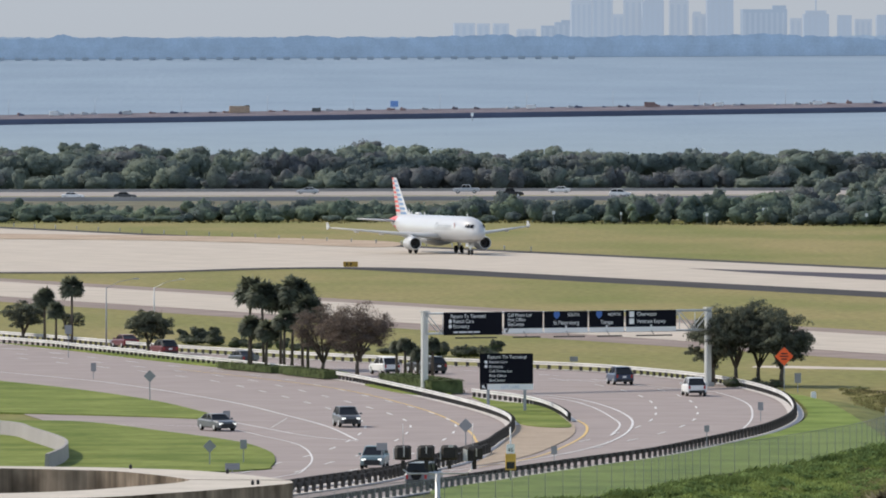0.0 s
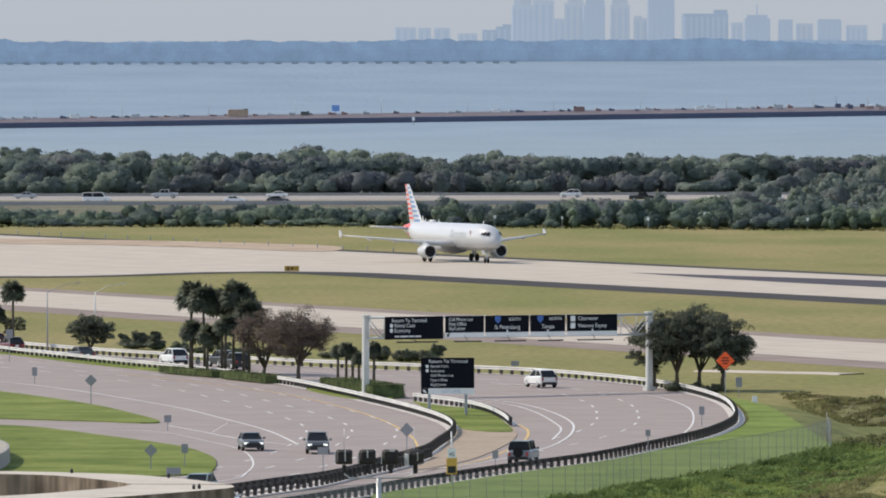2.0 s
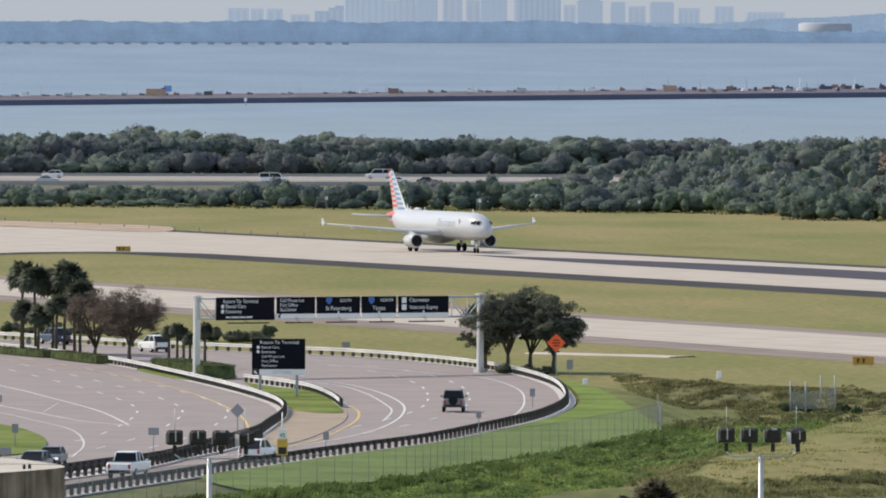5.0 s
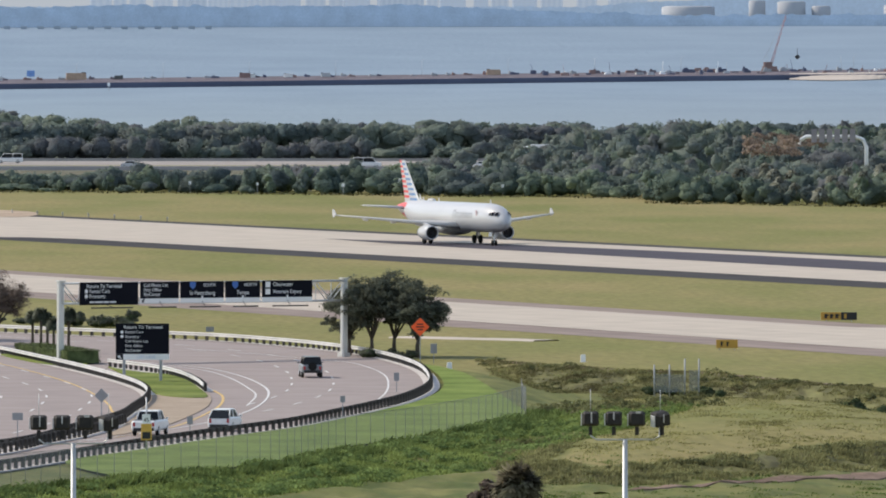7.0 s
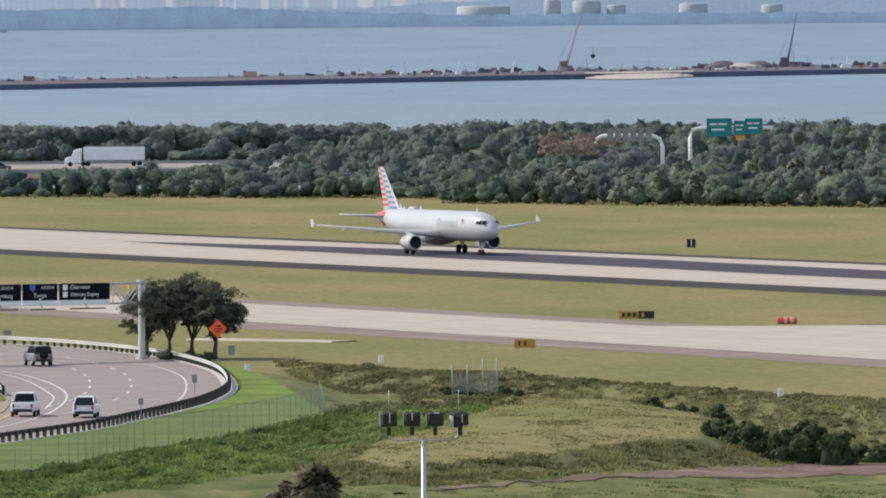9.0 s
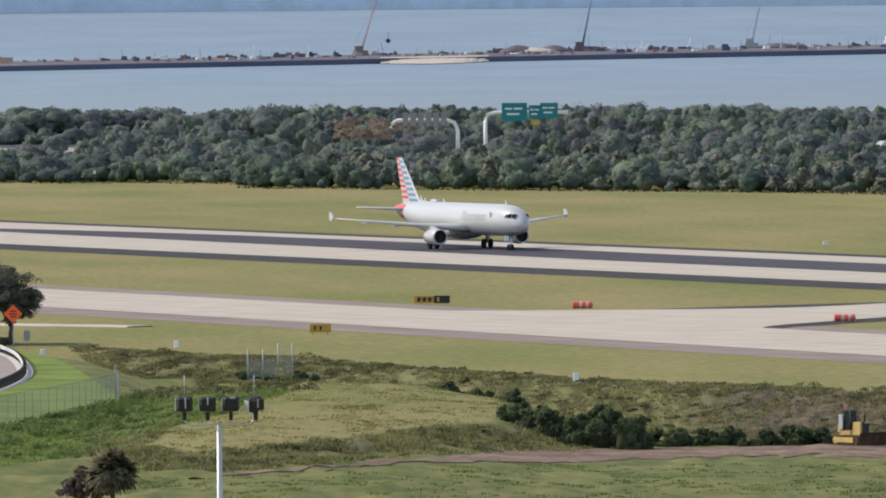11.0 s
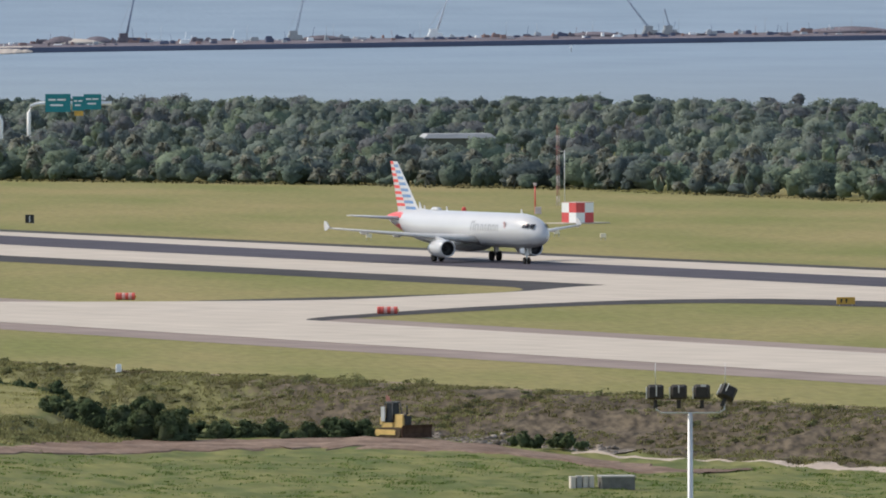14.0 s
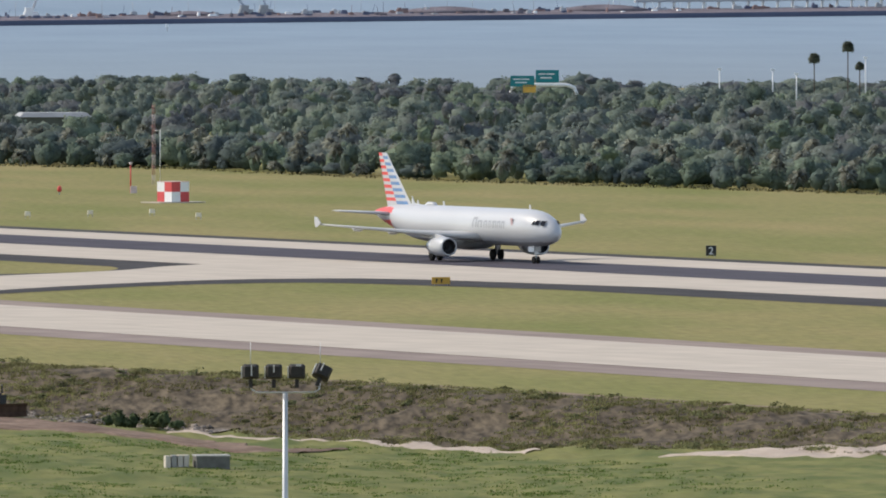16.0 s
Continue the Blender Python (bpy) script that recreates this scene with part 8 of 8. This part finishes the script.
PEARL = paint("pearl_white_paint", (0.74, 0.74, 0.73))
SILVER = paint("silver_paint", (0.42, 0.44, 0.46))
CHARCOAL = paint("charcoal_paint", (0.055, 0.06, 0.065))
BLACKP = paint("black_paint", (0.015, 0.016, 0.018))
NAVY = paint("navy_paint", (0.03, 0.05, 0.10))
CARRED = paint("deep_red_paint", (0.12, 0.012, 0.02))
GUNMETAL = paint("gunmetal_paint", (0.10, 0.107, 0.115))
TEAL = paint("pale_teal_paint", (0.13, 0.19, 0.205))

# lines of travel: seconds, x, y; far ends follow the parkway
TRAFFIC = [
    (make_car("sedan", GUNMETAL, "dark grey sedan with lit headlamps joining the parkway", "sedan"), [(-1.6, -34, 962), (0, -18.8, 938.2), (1.5, -12.1, 911.2), (2.5, -9.8, 891.7), (3.5, -9.0, 867.7), (5.5, -14, 815), (9, -36, 725), (16, -75, 600)]),
    (make_car("suv", GUNMETAL, "dark grey pickup-like SUV with lit headlamps on the inbound road", "suv"), [(-4, -32, 1055), (0, -8.1, 947.1), (1.5, -5.7, 906.7), (2.5, -5.4, 882.7), (3.5, -7.1, 857.2), (5, -13, 812), (9, -40, 700), (16, -78, 580)]),
    (make_car("suv", TEAL, "grey-green SUV with lit headlamps on the inbound road", "suv"), [(-4, -7, 960), (-2, -3.5, 902), (0, -5.2, 853.4), (1.5, -10.7, 819), (4, -25, 757), (9, -58, 650), (16, -90, 560)]),
    (make_car("jeep", paint("cool_grey_paint", (0.20, 0.215, 0.23)), "grey boxy off-roader with a black top climbing the outbound curve", "off_roader", False, roof_mat=BLACKP), [(-2, -14, 770), (0, -1.4, 816.1), (1.5, 8.3, 858), (2.5, 12.7, 881), (3.5, 16.7, 908.4), (5, 20.0, 948), (7, 20.4, 997.3), (9, 14.8, 1039), (12, -4, 1107), (16, -42, 1213)]),
    (make_car("suv", PEARL, "white SUV on the outbound curve", "suv", False), [(0, -22, 738), (3.5, -3.7, 811.5), (7, 11.2, 868.8), (9, 16.7, 904.3), (12, 20.6, 970), (16, 11, 1062)]),
    (make_car("pickup", PEARL, "white pickup truck on the outbound curve", "pickup_truck", False, True), [(0, -38, 680), (4, -12.5, 780), (7, 5.4, 859.6), (9, 11.9, 908.1), (11, 14.6, 955), (16, 4, 1060)]),
    (make_car("suv", PEARL, "white hatchback SUV leaving round the curve", "suv", False), [(-1.5, 25.2, 990), (0, 22.8, 1028.4), (1.5, 17.4, 1059.3), (2.5, 11.7, 1076), (4, 1.5, 1103), (7, -22, 1163), (11, -56, 1260), (16, -112, 1400)]),
    (make_car("suv", NAVY, "dark blue SUV leaving round the curve", "suv", False), [(-2, 22, 1020), (0, 16.6, 1063), (1.5, 8.6, 1092), (3.5, -6, 1124), (7, -31, 1186), (11, -68, 1285), (16, -125, 1430)]),
    (make_car("suv", PEARL, "white SUV behind the median trees", "suv", False), [(-2, 4, 1075), (0, -5.7, 1098), (1.5, -17.7, 1136), (4, -36, 1188), (9, -78, 1300), (16, -150, 1490)]),
    (make_car("suv", BLACKP, "black SUV behind the gantry column", "suv", False), [(-2, 9, 1078), (0, -1.3, 1100), (1.5, -12.5, 1128), (4, -32, 1186), (9, -74, 1295), (16, -146, 1485)]),
    (make_car("sedan", CARRED, "dark red car on the outbound road", "sedan", False), [(-2, -24, 1172), (0, -33.7, 1197), (1.5, -39.0, 1214), (9, -92, 1345), (16, -165, 1535)]),
    (make_car("suv", CARRED, "dark red SUV with black rear on the outbound road", "suv", False, roof_mat=BLACKP), [(-2, -21.5, 1142), (0, -28.8, 1165), (1.5, -36.2, 1186), (9, -90, 1330), (16, -160, 1515)]),
    (make_car("sedan", CHARCOAL, "charcoal sedan beneath the palms", "sedan", False), [(-2, -12, 1110), (0, -20.1, 1133), (1.5, -28, 1156), (9, -80, 1303), (16, -150, 1490)]),
    (make_car("suv", BLACKP, "black SUV following round the outbound road", "suv", False), [(0, -2, 1102), (2, -15, 1130), (3.5, -26.7, 1161), (9, -64, 1262), (16, -130, 1440)]),
]

# highway traffic beyond the bushes: x at 0 s and metres per second
HWY = []
for kind, col, x0, v, y in (("van", PEARL, -108, 24, 2375), ("sedan", PEARL, -77, 23, 2366), ("sedan", CHARCOAL, -66, 22, 2364), ("sedan", SILVER, -29, -24, 2438), ("pickup", BLACKP, 14, 20, 2380), ("pickup", SILVER, 5, -26, 2440), ("sedan", PEARL, 25, -24, 2444), ("suv", PEARL, 37, 22, 2378), ("sedan", SILVER, -150, 23, 2370), ("suv", PEARL, 90, -25, 2440), ("van", PEARL, 160, -25, 2442), ("suv", CHARCOAL, -190, 24, 2378), ("sedan", PEARL, -250, 23, 2371)):
    HWY.append((make_car(kind, col, "car far off on the highway" if kind != "van" else "white van far off on the highway", {"van": "van", "sedan": "sedan", "suv": "suv", "pickup": "pickup_truck"}[kind], False), x0, v, y))
t = thing("semi_truck", "white articulated lorry with a long box trailer on the highway", "truck", pose(0, 0, 0))
b = Build()
b.box((-3.0, 0, 2.7), (13.0, 2.5, 2.8), cham=0.1)
b.ob("trailer", WHITE, t)
b = Build()
loft_box(b, [(7.6, 1.0, 0.6, 1.5, 0.15), (7.2, 1.15, 0.5, 1.9, 0.2), (6.1, 1.2, 0.5, 2.1, 0.2), (5.6, 1.2, 0.5, 3.4, 0.2), (4.0, 1.2, 0.5, 3.9, 0.2)])
b.ob("cab", WHITE, t)
for x in (6.4, 3.6, 2.6, -7.2, -8.4):
    for y in (-1.05, 1.05):
        b = Build()
        b.tube([(x, y - 0.18, 0.5), (x, y + 0.18, 0.5)], 0.5, 12)
        b.ob("wheel", RUBBERTYRE, t)
semi = t

# lorries and cars on the causeway, moving along it
CAUSE = []
for bearing, v, col, size in ((-1.03, 0.145, mat("lorry_orange", (0.46, 0.34, 0.25), 0.8), (7.0, 2.2)), (-1.97, 0.20, PEARL, (3.0, 1.3)), (1.05, -0.03, mat("site_rust", (0.27, 0.185, 0.17)), (3.8, 1.6)), (0.45, 0.06, PEARL, (3, 1.2)), (-0.64, 0.12, CHARCOAL, (3, 1.2)), (1.9, -0.12, PEARL, (3, 1.2)), (2.3, -0.15, SILVER, (3.2, 1.3)), (1.4, 0.1, PEARL, (3, 1.2)), (-1.6, 0.17, SILVER, (3, 1.1)), (2.8, -0.1, mat("lorry_orange", (0.62, 0.30, 0.10)), (5, 1.8))):
    t = thing("far_lorry", "small far vehicle on the causeway", "vehicle", pose(0, 0, 0), "causeway traffic")
    b = Build()
    b.box((0, 0, size[1] / 2), (size[0], 2.0, size[1]), cham=0.25, taper=0.94)
    b.ob("body", col, t)
    b = Build()
    b.box((size[0] * 0.36, 0, size[1] * 0.95), (size[0] * 0.22, 1.8, size[1] * 0.3), cham=0.1)
    b.ob("cab", GLASS, t)
    CAUSE.append((t, bearing, v))
t = thing("highway_shield_board", "blue route sign far off on the causeway", "road sign", Matrix.Translation(bay_point(-0.245, cause_k(-0.245) - 7, 2.2)))
b = Build()
b.tube([(0, 0, 0), (0, 0, 1.2)], 0.1, 6), b.box((0, 0, 1.6), (2.6, 0.2, 2.0), cham=0.1)
b.ob("board", mat("far_blue_board", (0.20, 0.33, 0.62), 0.8), t)

TAKEOFF = [(0.0, -16.9), (0.5, -8.9), (1.0, -0.2), (1.5, 9.0), (2.0, 18.4), (2.5, 28.5), (3.0, 39.2), (3.5, 50.3), (4.0, 62.0), (5.25, 94.5), (6.5, 132.0), (7.0, 148.7), (7.5, 165.7), (8.0, 182.9), (8.5, 200.3), (9.0, 218.3), (10.25, 266.0), (11.5, 317.6), (12.0, 339.4), (12.5, 361.6), (13.0, 384.8), (13.5, 408.6), (14.0, 432.7), (14.5, 457.2), (15.0, 482.2), (15.5, 507.8), (16.0, 534.0)]


def motions():
    rows = []
    for t, a in TAKEOFF:
        p = strip(a, -5 + 8 * t / 16, 0.07)
        rows.append((t, pose(p.x, p.y, p.z, 0, 0, -71.4)))
    walk(airliner, rows)
    for car, pts in TRAFFIC:
        walk(car, drive(pts))
    for car, x0, v, y in HWY:
        walk(car, [(t, pose(x0 + v * t, y - 25 * (x0 + v * t + 420) / 570, 0.32, 0, 0, (0 if v > 0 else 180) - 2.5)) for t in (0.0, 8.0, 16.0)])
    walk(semi, [(t, pose(48 - 26 * (t - 9), 2436 - 25 * (468 - 26 * (t - 9)) / 570, 0.32, 0, 0, 177.5)) for t in (0.0, 8.0, 16.0)])
    for car, bearing, v in CAUSE:
        rows = []
        for t in (0.0, 4.0, 8.0, 12.0, 16.0):
            b_ = bearing + v * t
            p = bay_point(b_, cause_k(b_) - 4, 2.15)
            rows.append((t, pose(p.x, p.y, p.z, 0, 0, -b_ + (0 if v > 0 else 180))))
        walk(car, rows)


motions()
